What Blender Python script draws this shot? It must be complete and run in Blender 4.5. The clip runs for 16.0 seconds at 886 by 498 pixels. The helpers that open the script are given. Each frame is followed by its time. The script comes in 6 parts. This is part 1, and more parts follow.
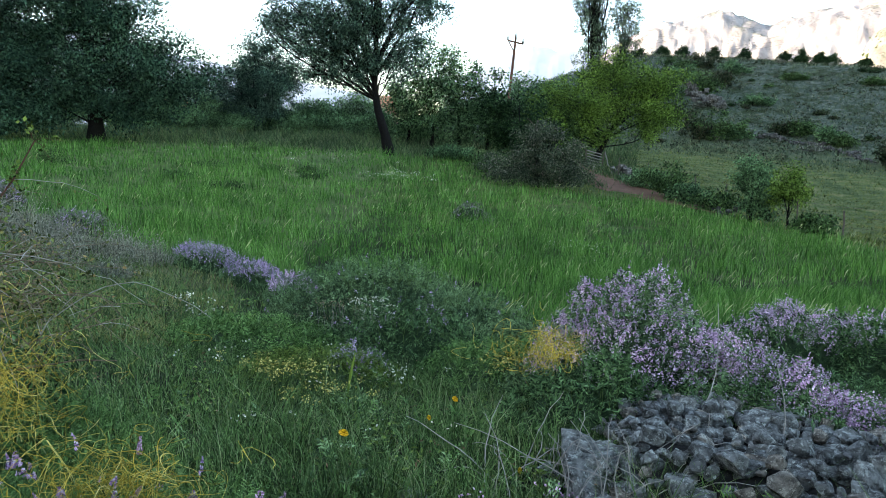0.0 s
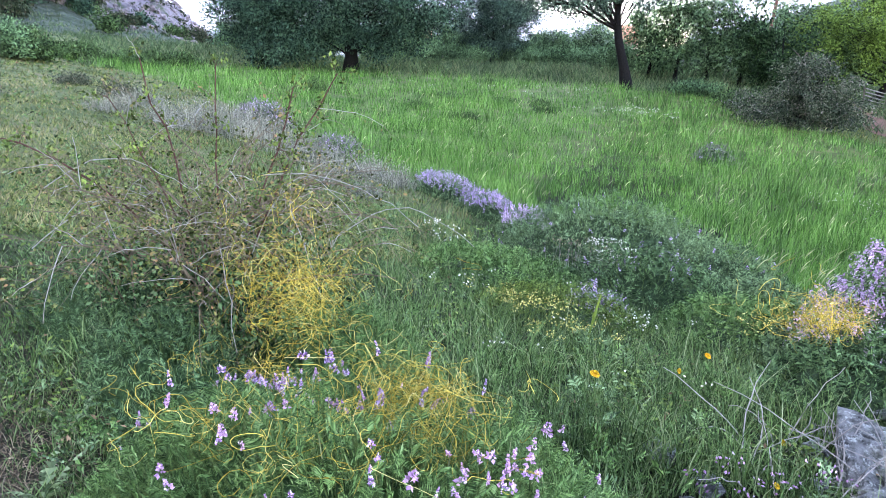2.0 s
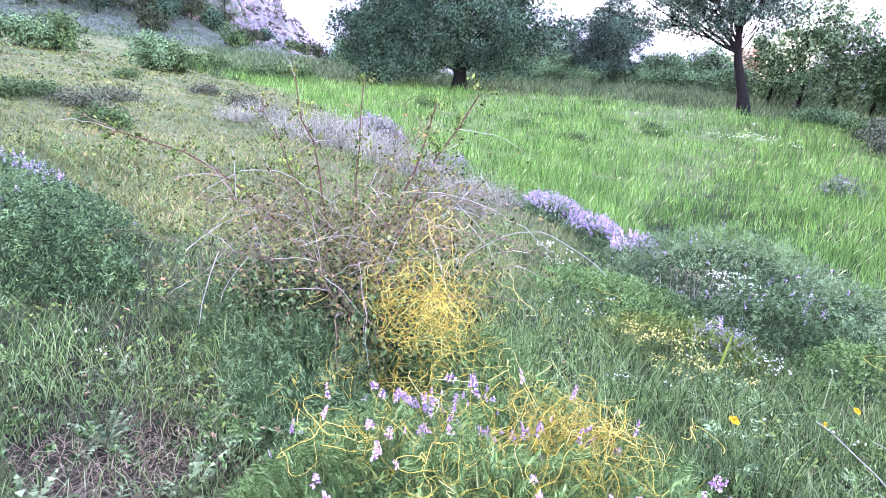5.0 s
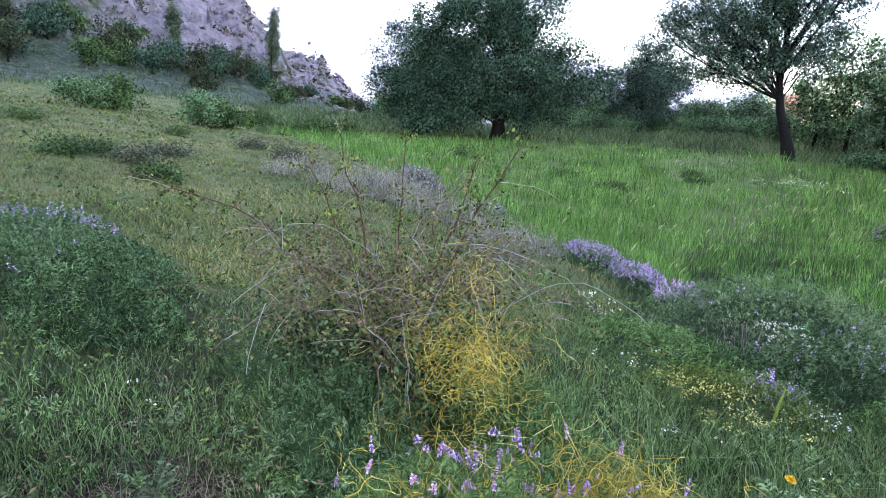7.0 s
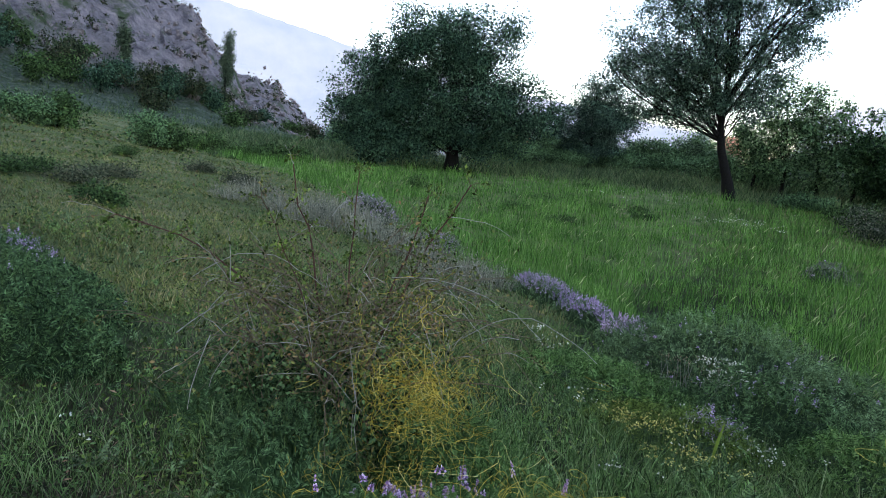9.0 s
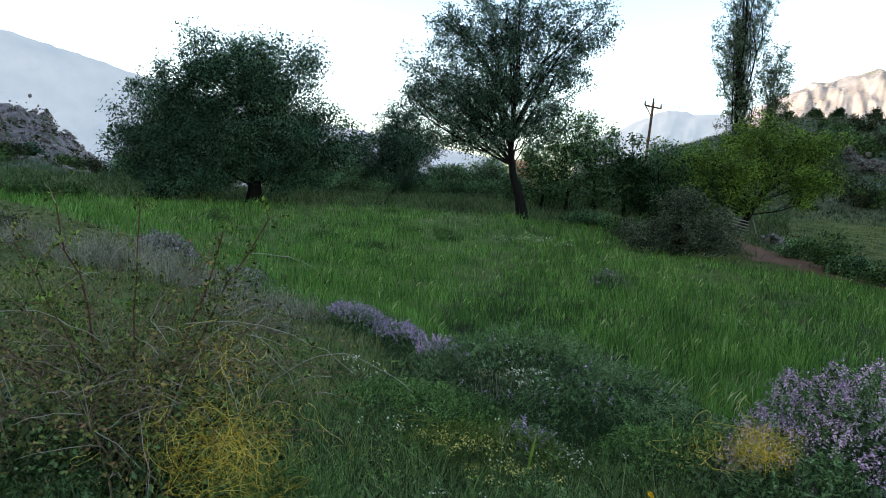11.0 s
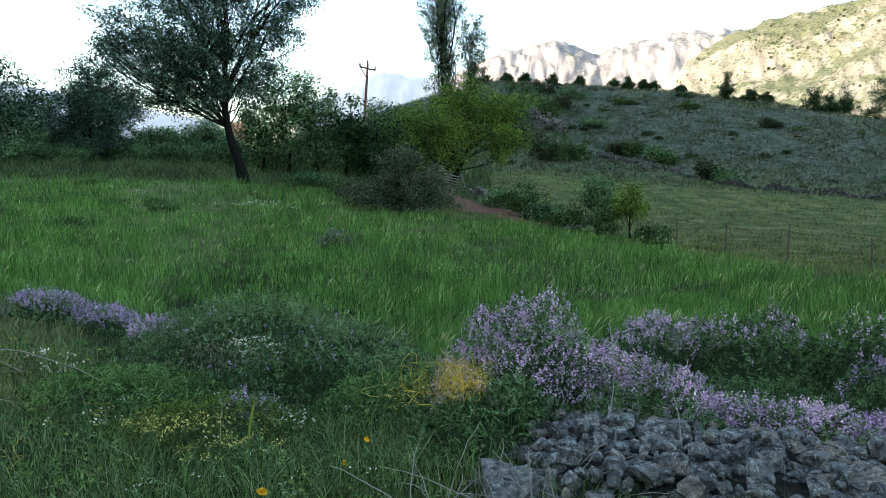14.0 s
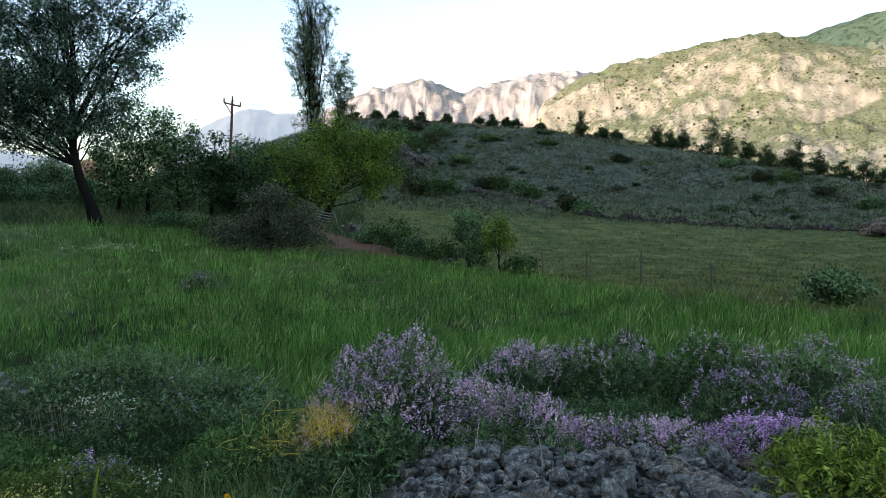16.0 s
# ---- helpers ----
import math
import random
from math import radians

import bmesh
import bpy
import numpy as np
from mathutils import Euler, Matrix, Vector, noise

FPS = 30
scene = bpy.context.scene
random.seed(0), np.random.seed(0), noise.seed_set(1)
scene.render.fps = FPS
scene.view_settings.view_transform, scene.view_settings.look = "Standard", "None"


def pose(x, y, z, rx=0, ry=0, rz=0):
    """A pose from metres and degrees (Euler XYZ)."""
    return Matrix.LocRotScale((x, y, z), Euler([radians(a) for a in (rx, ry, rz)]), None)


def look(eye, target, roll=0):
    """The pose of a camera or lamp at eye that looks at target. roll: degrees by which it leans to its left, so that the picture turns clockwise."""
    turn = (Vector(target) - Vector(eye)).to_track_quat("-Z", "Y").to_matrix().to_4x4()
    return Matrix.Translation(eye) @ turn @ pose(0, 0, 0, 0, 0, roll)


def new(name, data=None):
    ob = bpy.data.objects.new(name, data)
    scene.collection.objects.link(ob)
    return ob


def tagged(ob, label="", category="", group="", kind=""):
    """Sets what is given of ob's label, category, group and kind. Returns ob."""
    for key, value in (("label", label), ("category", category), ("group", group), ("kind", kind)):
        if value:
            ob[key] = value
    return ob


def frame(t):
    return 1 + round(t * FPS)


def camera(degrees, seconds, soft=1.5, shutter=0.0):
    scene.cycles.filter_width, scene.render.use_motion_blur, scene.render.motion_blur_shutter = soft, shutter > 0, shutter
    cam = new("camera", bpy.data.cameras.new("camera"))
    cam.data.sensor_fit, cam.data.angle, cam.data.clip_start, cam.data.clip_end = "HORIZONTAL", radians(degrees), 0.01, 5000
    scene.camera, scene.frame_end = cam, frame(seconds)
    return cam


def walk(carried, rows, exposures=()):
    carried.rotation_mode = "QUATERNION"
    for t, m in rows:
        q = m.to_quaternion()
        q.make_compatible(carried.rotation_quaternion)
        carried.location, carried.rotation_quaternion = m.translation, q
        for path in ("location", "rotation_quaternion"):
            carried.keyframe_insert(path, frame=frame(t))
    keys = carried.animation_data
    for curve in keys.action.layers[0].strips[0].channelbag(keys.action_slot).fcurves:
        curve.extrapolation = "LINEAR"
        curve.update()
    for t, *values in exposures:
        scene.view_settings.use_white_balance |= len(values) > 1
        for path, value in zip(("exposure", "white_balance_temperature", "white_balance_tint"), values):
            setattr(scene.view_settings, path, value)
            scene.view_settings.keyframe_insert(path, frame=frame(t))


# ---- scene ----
cam = camera(68.0, 16.0, soft=0.6)
# seconds, place, yaw (to the left), pitch (up), roll
ROWS = [
    (0.0, 0.000, 0.000, 1.300, 2.14, -8.64, 1.13),
    (0.5, -0.012, -0.007, 1.312, 6.95, -8.53, 1.11),
    (1.0, -0.050, -0.008, 1.316, 11.46, -9.71, 1.68),
    (1.5, -0.109, -0.014, 1.317, 16.44, -11.94, 2.74),
    (2.0, -0.160, -0.024, 1.309, 21.39, -14.78, 2.00),
    (2.5, -0.201, -0.043, 1.300, 23.61, -17.78, 1.99),
    (3.0, -0.253, -0.053, 1.297, 24.66, -19.15, 1.99),
    (3.5, -0.288, -0.059, 1.276, 23.54, -24.29, 2.89),
    (4.0, -0.300, -0.066, 1.280, 26.27, -22.14, 3.20),
    (4.5, -0.291, -0.070, 1.300, 28.89, -17.48, 2.98),
    (5.0, -0.303, -0.070, 1.321, 29.90, -13.70, 3.52),
    (5.2, -0.304, -0.071, 1.327, 31.04, -12.31, 2.88),
    (7.3, -0.300, -0.100, 1.338, 33.75, -9.15, 2.60),
    (7.5, -0.296, -0.108, 1.344, 33.84, -8.69, 2.59),
    (8.0, -0.290, -0.118, 1.354, 33.65, -7.65, 1.79),
    (8.2, -0.290, -0.118, 1.355, 33.34, -7.72, 2.70),
    (10.3, -0.305, -0.054, 1.358, 19.82, -3.92, 3.06),
    (10.5, -0.304, -0.059, 1.360, 17.67, -3.89, 2.79),
    (11.0, -0.311, -0.006, 1.362, 13.30, -3.53, 1.94),
    (11.5, -0.309, -0.033, 1.375, 10.85, -3.05, 1.06),
    (12.0, -0.287, -0.005, 1.369, 7.46, -2.45, 0.88),
    (12.5, -0.269, 0.000, 1.368, 2.74, -4.51, 0.30),
    (13.0, -0.249, 0.000, 1.363, -0.60, -6.38, -0.08),
    (13.5, -0.226, 0.014, 1.355, -4.62, -7.05, -0.39),
    (14.0, -0.192, 0.026, 1.350, -10.03, -6.49, -0.42),
    (14.5, -0.170, 0.033, 1.348, -13.88, -6.21, -0.36),
    (15.0, -0.148, 0.035, 1.352, -16.58, -5.17, -0.69),
    (15.5, -0.131, 0.026, 1.354, -18.91, -4.12, -1.13),
    (16.0, -0.131, 0.005, 1.368, -20.96, -3.61, -1.56),
]
EXPOSURES = [(0.0, 2.77, 6450, 13), (0.5, 2.82, 6400, 14), (1.0, 3.18, 6400, 16), (1.5, 3.36, 6450, 24), (2.0, 4.05, 6400, 36), (2.5, 4.78, 6350, 50), (3.0, 4.83, 6300, 55), (3.5, 4.88, 6300, 57), (4.5, 4.98, 6300, 59), (5.0, 4.83, 6230, 59), (7.5, 3.3, 6450, 33), (8.0, 3.1, 6450, 31), (10.5, 2.0, 6700, 13), (11.0, 2.15, 6700, 13), (12.0, 1.48, 6800, 17), (12.5, 1.82, 6700, 14), (13.0, 2.05, 6550, 12), (13.5, 2.47, 6400, 11), (14.5, 2.47, 6400, 11), (15.0, 2.02, 6400, 12), (15.5, 1.52, 6700, 13), (16.0, 2.03, 6600, 15)]
walk(cam, [(t, pose(x, y, z, 0, 0, yaw) @ pose(0, 0, 0, 90 + pitch) @ pose(0, 0, 0, 0, 0, roll)) for t, x, y, z, yaw, pitch, roll in ROWS],
     exposures=EXPOSURES)

# ---- world and sun ----
SUN_BEARING, SUN_ELEVATION = -100.0, 10.0      # bearings: degrees clockwise from +y
world = bpy.data.worlds.new("evening_sky")
scene.world = world
world.use_nodes = True
wn = world.node_tree.nodes
sky = wn.new("ShaderNodeTexSky")
sky.sky_type, sky.sun_disc = "NISHITA", False
sky.sun_elevation, sky.sun_rotation = radians(SUN_ELEVATION), radians(SUN_BEARING)
sky.air_density, sky.dust_density, sky.ozone_density = 1.0, 1.4, 1.0
wn["Background"].inputs["Strength"].default_value = 0.15
world.node_tree.links.new(sky.outputs["Color"], wn["Background"].inputs["Color"])
sun = new("sun", bpy.data.lights.new("sun", "SUN"))
sun.data.energy, sun.data.angle, sun.data.color = 1.7, radians(0.5), (1.0, 0.94, 0.84)
b_, e_ = radians(SUN_BEARING), radians(SUN_ELEVATION)
sun.matrix_world = look((math.sin(b_) * 500, math.cos(b_) * 500, 500 * math.tan(e_)), (0, 0, 0))

# ---- tools ----
rng = np.random.default_rng(7)


def to_mesh(name, verts, quads=None, tris=None, smooth=False):
    """A mesh from arrays of corners, four-sided and three-sided faces."""
    verts = np.asarray(verts, np.float32).reshape(-1, 3)
    me = bpy.data.meshes.new(name)
    q = np.zeros((0, 4), np.int32) if quads is None else np.asarray(quads, np.int32).reshape(-1, 4)
    t = np.zeros((0, 3), np.int32) if tris is None else np.asarray(tris, np.int32).reshape(-1, 3)
    me.vertices.add(len(verts))
    me.vertices.foreach_set("co", verts.ravel())
    me.loops.add(q.size + t.size)
    me.loops.foreach_set("vertex_index", np.concatenate([q.ravel(), t.ravel()]))
    me.polygons.add(len(q) + len(t))
    sizes = np.concatenate([np.full(len(q), 4), np.full(len(t), 3)])
    starts = np.concatenate([[0], np.cumsum(sizes)[:-1]]) if len(sizes) else sizes
    me.polygons.foreach_set("loop_start", starts.astype(np.int32))
    me.polygons.foreach_set("use_smooth", np.full(len(sizes), smooth))
    me.update(calc_edges=True)
    return me


def thing(name, place, label, category, group="", kind=""):
    ob = new(name)
    ob.location = place
    ob.empty_display_size = 0.1
    return tagged(ob, label, category, group, kind)


def part(name, me, mat, parent=None, label="", kind=""):
    ob = new(name, me)
    if not me.materials:
        me.materials.append(mat)
    ob.parent = parent
    return tagged(ob, label, kind=kind)


def spread(n, a=0.0, b=1.0):
    return rng.uniform(a, b, n)


def unit(v):
    return v / np.maximum(np.linalg.norm(v, axis=-1, keepdims=True), 1e-9)


def rand_dirs(n):
    return unit(rng.normal(size=(n, 3)))


def fbm(x, y, scale=1.0, octaves=4, seed=0):
    """Cheap smooth noise of about -1..1 from turned sine waves."""
    r = np.random.default_rng(seed)
    out, amp, tot = 0.0, 1.0, 0.0
    f = 1.0 / scale
    for _ in range(octaves):
        for _ in range(3):
            a, p1, p2 = r.uniform(0, 6.28, 3)
            u, v = x * math.cos(a) - y * math.sin(a), x * math.sin(a) + y * math.cos(a)
            out = out + amp * np.sin(u * f * 6.28 + p1 + 1.3 * np.sin(v * f * 4.1 + p2)) / 3
        tot += amp
        amp, f = amp * 0.55, f * 2.07
    return out / tot * 1.6


# grass blades: a bent quad with a pointed tip
def blades(p, h, w, lean, turn=None):
    n = len(p)
    turn = spread(n, 0, 6.283) if turn is None else turn
    side = np.stack([np.cos(turn), np.sin(turn), np.zeros(n)], 1) * (w / 2)[:, None]
    up = np.zeros((n, 3))
    up[:, 2] = h
    ln = np.zeros((n, 3))
    ln[:, :2] = lean
    mid = p + up * 0.55 + ln * 0.28
    tip = p + up * np.sqrt(np.maximum(0.1, 1 - 0.4 * (np.linalg.norm(lean, axis=1) / np.maximum(h, 1e-3)) ** 2))[:, None] + ln
    v = np.stack([p - side, p + side, mid + side * 0.8, mid - side * 0.8, tip], 1)
    base = np.arange(n)[:, None] * 5
    return v.reshape(-1, 3), base + np.array([0, 1, 2, 3]), base + np.array([3, 2, 4])


def thin_blades(p, h, w, lean):
    """One three-sided face a blade, for far grass."""
    n = len(p)
    a = spread(n, 0, 6.283)
    side = np.stack([np.cos(a), np.sin(a), np.zeros(n)], 1) * (w / 2)[:, None]
    tip = p + np.concatenate([lean, h[:, None]], 1)
    return np.stack([p - side, p + side, tip], 1).reshape(-1, 3), None, np.arange(n * 3).reshape(n, 3)


def leaves(p, axis, size, width=0.5, up=None):
    n = len(p)
    axis = unit(axis)
    ref = rand_dirs(n) if up is None else up
    side = unit(np.cross(axis, ref))
    nrm = np.cross(side, axis)
    s = np.broadcast_to(np.asarray(size, float), (n,))[:, None]
    a, b, c = axis * s, side * s * width * 0.5, nrm * s * 0.1
    v = np.stack([p, p + a * 0.45 + b + c, p + a, p + a * 0.45 - b + c], 1)
    base = np.arange(n)[:, None] * 4
    return v.reshape(-1, 3), np.concatenate([base + np.array([0, 1, 2]), base + np.array([0, 2, 3])])


OCTA = np.array([(1, 0, 0), (-1, 0, 0), (0, 1, 0), (0, -1, 0), (0, 0, 1), (0, 0, -1)], float)
OCTA_F = np.array([(0, 2, 4), (2, 1, 4), (1, 3, 4), (3, 0, 4), (2, 0, 5), (1, 2, 5), (3, 1, 5), (0, 3, 5)])


# small florets: squashed eight-sided bodies
def florets(p, size, flat=0.6):
    n = len(p)
    q = unit(rng.normal(size=(n, 4)))
    w, x, y, z = q.T
    rot = np.stack([1 - 2 * (y * y + z * z), 2 * (x * y - w * z), 2 * (x * z + w * y), 2 * (x * y + w * z), 1 - 2 * (x * x + z * z),
                    2 * (y * z - w * x), 2 * (x * z - w * y), 2 * (y * z + w * x), 1 - 2 * (x * x + y * y)], 1).reshape(n, 3, 3)
    shape = OCTA * np.array([1, 0.7, flat])
    v = np.einsum("nij,kj->nki", rot, shape) * np.broadcast_to(np.asarray(size, float), (n,))[:, None, None] + p[:, None]
    return v.reshape(-1, 3), (np.arange(n)[:, None, None] * 6 + OCTA_F).reshape(-1, 3)


# tubes along polylines: paths (n, k, 3), radii (n, k)
def tubes(paths, radii, sides=5):
    n, k, _ = paths.shape
    d = np.gradient(paths, axis=1)
    d = unit(d)
    ref = np.where(np.abs(d[..., 2:3]) > 0.9, np.array([1.0, 0, 0]), np.array([0, 0, 1.0]))
    u = unit(np.cross(d, ref))
    w = np.cross(d, u)
    a = np.arange(sides) * 2 * np.pi / sides
    ring = u[:, :, None] * np.cos(a)[:, None] + w[:, :, None] * np.sin(a)[:, None]
    v = paths[:, :, None] + ring * radii[:, :, None, None]
    idx = np.arange(n * k * sides).reshape(n, k, sides)
    nx = np.roll(idx, -1, axis=2)
    q = np.stack([idx[:, :-1], nx[:, :-1], nx[:, 1:], idx[:, 1:]], -1).reshape(-1, 4)
    return v.reshape(-1, 3), q


def join(*pieces):
    """Joins (verts, quads, tris) pieces into one mesh's arrays."""
    vs, qs, ts, o = [], [], [], 0
    for v, q, t in pieces:
        vs.append(v)
        if q is not None and len(q):
            qs.append(np.asarray(q).reshape(-1, 4) + o)
        if t is not None and len(t):
            ts.append(np.asarray(t).reshape(-1, 3) + o)
        o += len(v)
    return np.concatenate(vs), (np.concatenate(qs) if qs else None), (np.concatenate(ts) if ts else None)


# ---- materials ----
def nodes_of(name):
    m = bpy.data.materials.new(name)
    m.use_nodes = True
    nt = m.node_tree
    return m, nt, nt.nodes["Principled BSDF"]


def ramp(nt, fac, stops):
    r = nt.nodes.new("ShaderNodeValToRGB")
    els = r.color_ramp.elements
    while len(els) < len(stops):
        els.new(0.5)
    for e, (p, c) in zip(els, stops):
        e.position, e.color = p, (*c, 1)
    nt.links.new(fac, r.inputs["Fac"])
    return r.outputs["Color"]


def noise_of(nt, scale, detail=4, rough=0.6, coord=None):
    n = nt.nodes.new("ShaderNodeTexNoise")
    n.inputs["Scale"].default_value, n.inputs["Detail"].default_value, n.inputs["Roughness"].default_value = scale, detail, rough
    if coord is None:
        coord = nt.nodes.new("ShaderNodeNewGeometry").outputs["Position"]
    nt.links.new(coord, n.inputs["Vector"])
    return n.outputs["Fac"]


def mix(nt, fac, a, b, mode="MIX"):
    m = nt.nodes.new("ShaderNodeMix")
    m.data_type, m.blend_type = "RGBA", mode
    for sock, val in ((m.inputs[0], fac), (m.inputs[6], a), (m.inputs[7], b)):
        if isinstance(val, (int, float)):
            sock.default_value = val
        elif isinstance(val, tuple):
            sock.default_value = (*val, 1)
        else:
            nt.links.new(val, sock)
    return m.outputs[2]


def bump(nt, bsdf, height, strength=0.5, distance=0.02):
    b = nt.nodes.new("ShaderNodeBump")
    b.inputs["Strength"].default_value, b.inputs["Distance"].default_value = strength, distance
    nt.links.new(height, b.inputs["Height"])
    nt.links.new(b.outputs["Normal"], bsdf.inputs["Normal"])


def leaf_mat(name, dark, light, patch=1.5, rough=0.6, see_through=0.12, third=None, low=0.25, high=1.5):
    """Foliage: a colour of its own for each leaf, patches at plant size, and light that shines through."""
    m, nt, p = nodes_of(name)
    island = nt.nodes.new("ShaderNodeNewGeometry").outputs["Random Per Island"]
    mid = tuple(0.5 * (p_ + q_) for p_, q_ in zip(dark, light))
    stops = [(0.0, tuple(low * v for v in dark)), (0.4, tuple(0.72 * v for v in mid)), (0.8, tuple(1.12 * v for v in light)), (1.0, third or tuple(high * v for v in light))]
    c = ramp(nt, island, stops)
    big = noise_of(nt, patch, 3)
    tone = ramp(nt, big, [(0.32, (0.5, 0.54, 0.5)), (0.68, (1.28, 1.22, 1.1))])
    c = mix(nt, 1.0, c, tone, "MULTIPLY")
    nt.links.new(c, p.inputs["Base Color"])
    p.inputs["Roughness"].default_value = rough
    p.inputs["Specular IOR Level"].default_value = 0.05
    tr = nt.nodes.new("ShaderNodeBsdfTranslucent")
    nt.links.new(c, tr.inputs["Color"])
    sh = nt.nodes.new("ShaderNodeMixShader")
    sh.inputs[0].default_value = see_through
    nt.links.new(p.outputs[0], sh.inputs[1])
    nt.links.new(tr.outputs[0], sh.inputs[2])
    nt.links.new(sh.outputs[0], nt.nodes["Material Output"].inputs["Surface"])
    return m


def bark_mat(name, dark, light, scale=14):
    m, nt, p = nodes_of(name)
    n = noise_of(nt, scale, 6, 0.7)
    c = ramp(nt, n, [(0.3, dark), (0.7, light)])
    nt.links.new(c, p.inputs["Base Color"])
    p.inputs["Roughness"].default_value = 0.9
    p.inputs["Specular IOR Level"].default_value = 0.12
    bump(nt, p, n, 0.8, 0.03)
    return m


def rock_mat(name, dark, light, lichen, scale=9.0):
    m, nt, p = nodes_of(name)
    info = nt.nodes.new("ShaderNodeObjectInfo").outputs["Random"]
    tc = nt.nodes.new("ShaderNodeNewGeometry").outputs["Position"]
    n = noise_of(nt, scale, 8, 0.7, tc)
    c = ramp(nt, n, [(0.34, dark), (0.64, light)])
    spots = ramp(nt, noise_of(nt, scale * 1.6, 6, 0.8, tc), [(0.53, (0, 0, 0)), (0.6, (0.85, 0.85, 0.85))])
    c = mix(nt, spots, c, lichen)
    tone = ramp(nt, info, [(0.0, (0.6, 0.6, 0.63)), (0.8, (1.2, 1.19, 1.18)), (0.9, (1.0, 0.84, 0.72)), (1.0, (1.2, 1.05, 0.92))])
    c = mix(nt, 1.0, c, tone, "MULTIPLY")
    nt.links.new(c, p.inputs["Base Color"])
    p.inputs["Roughness"].default_value = 0.92
    p.inputs["Specular IOR Level"].default_value = 0.06
    bump(nt, p, noise_of(nt, scale * 1.5, 10, 0.8, tc), 1.0, 0.03)
    return m


M_FIELD = leaf_mat("field_grass_green", (0.062, 0.174, 0.029), (0.158, 0.335, 0.068), 0.9, third=(0.29, 0.43, 0.165), low=0.42)
M_PASTURE = leaf_mat("grazed_pasture_grass", (0.06, 0.1, 0.022), (0.19, 0.225, 0.055), 0.5, third=(0.31, 0.25, 0.10), low=0.3)
M_EAR = leaf_mat("pale_grass_ears", (0.28, 0.34, 0.14), (0.45, 0.48, 0.24), 1.0, low=0.7, high=1.2)
M_GRASS = leaf_mat("verge_grass", (0.05, 0.108, 0.03), (0.167, 0.275, 0.093), 1.1, third=(0.34, 0.38, 0.2), low=0.26)
M_DRYGRASS = leaf_mat("dry_slope_grass", (0.05, 0.086, 0.043), (0.148, 0.2, 0.108), 0.3, third=(0.28, 0.275, 0.2))
M_STRAW = leaf_mat("straw", (0.15, 0.105, 0.06), (0.3, 0.23, 0.15), 2, third=(0.42, 0.35, 0.25), low=0.4)
M_VETCH = leaf_mat("vetch_leaves", (0.055, 0.13, 0.032), (0.17, 0.30, 0.09), 2.5, third=(0.28, 0.41, 0.16), low=0.4)
M_VETCH_DARK = leaf_mat("grey_green_vetch_leaves", (0.055, 0.112, 0.05), (0.205, 0.31, 0.145), 2.5, low=0.28)
M_SPIKE = leaf_mat("pink_spike_flowers", (0.5, 0.27, 0.5), (0.66, 0.42, 0.63), 4, third=(0.78, 0.62, 0.76), low=0.5, high=1.15)
# deep green of the darker plants, also used as painted shade
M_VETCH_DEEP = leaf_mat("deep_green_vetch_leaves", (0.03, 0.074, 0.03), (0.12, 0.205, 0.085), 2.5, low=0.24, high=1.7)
M_PINK = leaf_mat("pink_vetch_flowers", (0.62, 0.365, 0.64), (0.8, 0.56, 0.79), 4, third=(0.88, 0.76, 0.88), low=0.65, high=1.1)
M_VIOLET = leaf_mat("violet_vetch_flowers", (0.43, 0.265, 0.54), (0.62, 0.43, 0.7), 4, third=(0.76, 0.62, 0.82), low=0.5, high=1.15)
M_WHITE = leaf_mat("cream_white_flowers", (0.7, 0.67, 0.56), (0.85, 0.82, 0.72), 4, low=0.7, high=1.0)
M_YELLOW = leaf_mat("pale_yellow_flowers", (0.6, 0.5, 0.09), (0.76, 0.68, 0.24), 4, low=0.7, high=1.1)
M_ORANGE = leaf_mat("golden_flower_head", (0.8, 0.42, 0.01), (0.85, 0.55, 0.03), 4)
M_DODDER = leaf_mat("yellow_dodder_threads", (0.56, 0.39, 0.04), (0.78, 0.59, 0.1), 3, third=(0.84, 0.71, 0.28), low=0.5, high=1.1)
M_WALNUT = leaf_mat("dark_walnut_leaves", (0.03, 0.07, 0.048), (0.075, 0.145, 0.09), 0.35, low=0.3, high=1.4)
M_TALL = leaf_mat("open_tree_leaves", (0.04, 0.08, 0.0633), (0.09, 0.155, 0.109), 0.6, low=0.4, high=1.3)
M_THICKET = leaf_mat("thicket_leaves", (0.065, 0.135, 0.0633), (0.16, 0.275, 0.127), 0.4, low=0.3, high=1.4)
M_LIME = leaf_mat("yellow_green_leaves", (0.075, 0.145, 0.022), (0.2, 0.31, 0.06), 0.6, low=0.4, high=1.3)
M_POPLAR = leaf_mat("poplar_leaves", (0.06, 0.095, 0.058), (0.14, 0.19, 0.12), 0.6, low=0.4, high=1.3)
M_JUNIPER = leaf_mat("juniper_leaves", (0.015, 0.04, 0.015), (0.04, 0.08, 0.03), 0.6)
M_SHRUB = leaf_mat("shrub_leaves", (0.04, 0.085, 0.03), (0.10, 0.17, 0.06), 0.6)
M_GREYLEAF = leaf_mat("silver_grey_leaves", (0.10, 0.115, 0.085), (0.23, 0.235, 0.2), 2)
M_PURPLE = leaf_mat("purple_vetch_flowers", (0.52, 0.27, 0.64), (0.7, 0.46, 0.8), 4, third=(0.83, 0.7, 0.88))
M_HERB = leaf_mat("yellow_green_herbs", (0.08, 0.14, 0.025), (0.18, 0.25, 0.06), 2)
M_LIMELEAF = leaf_mat("bright_bush_leaves", (0.13, 0.22, 0.03), (0.28, 0.38, 0.07), 2)
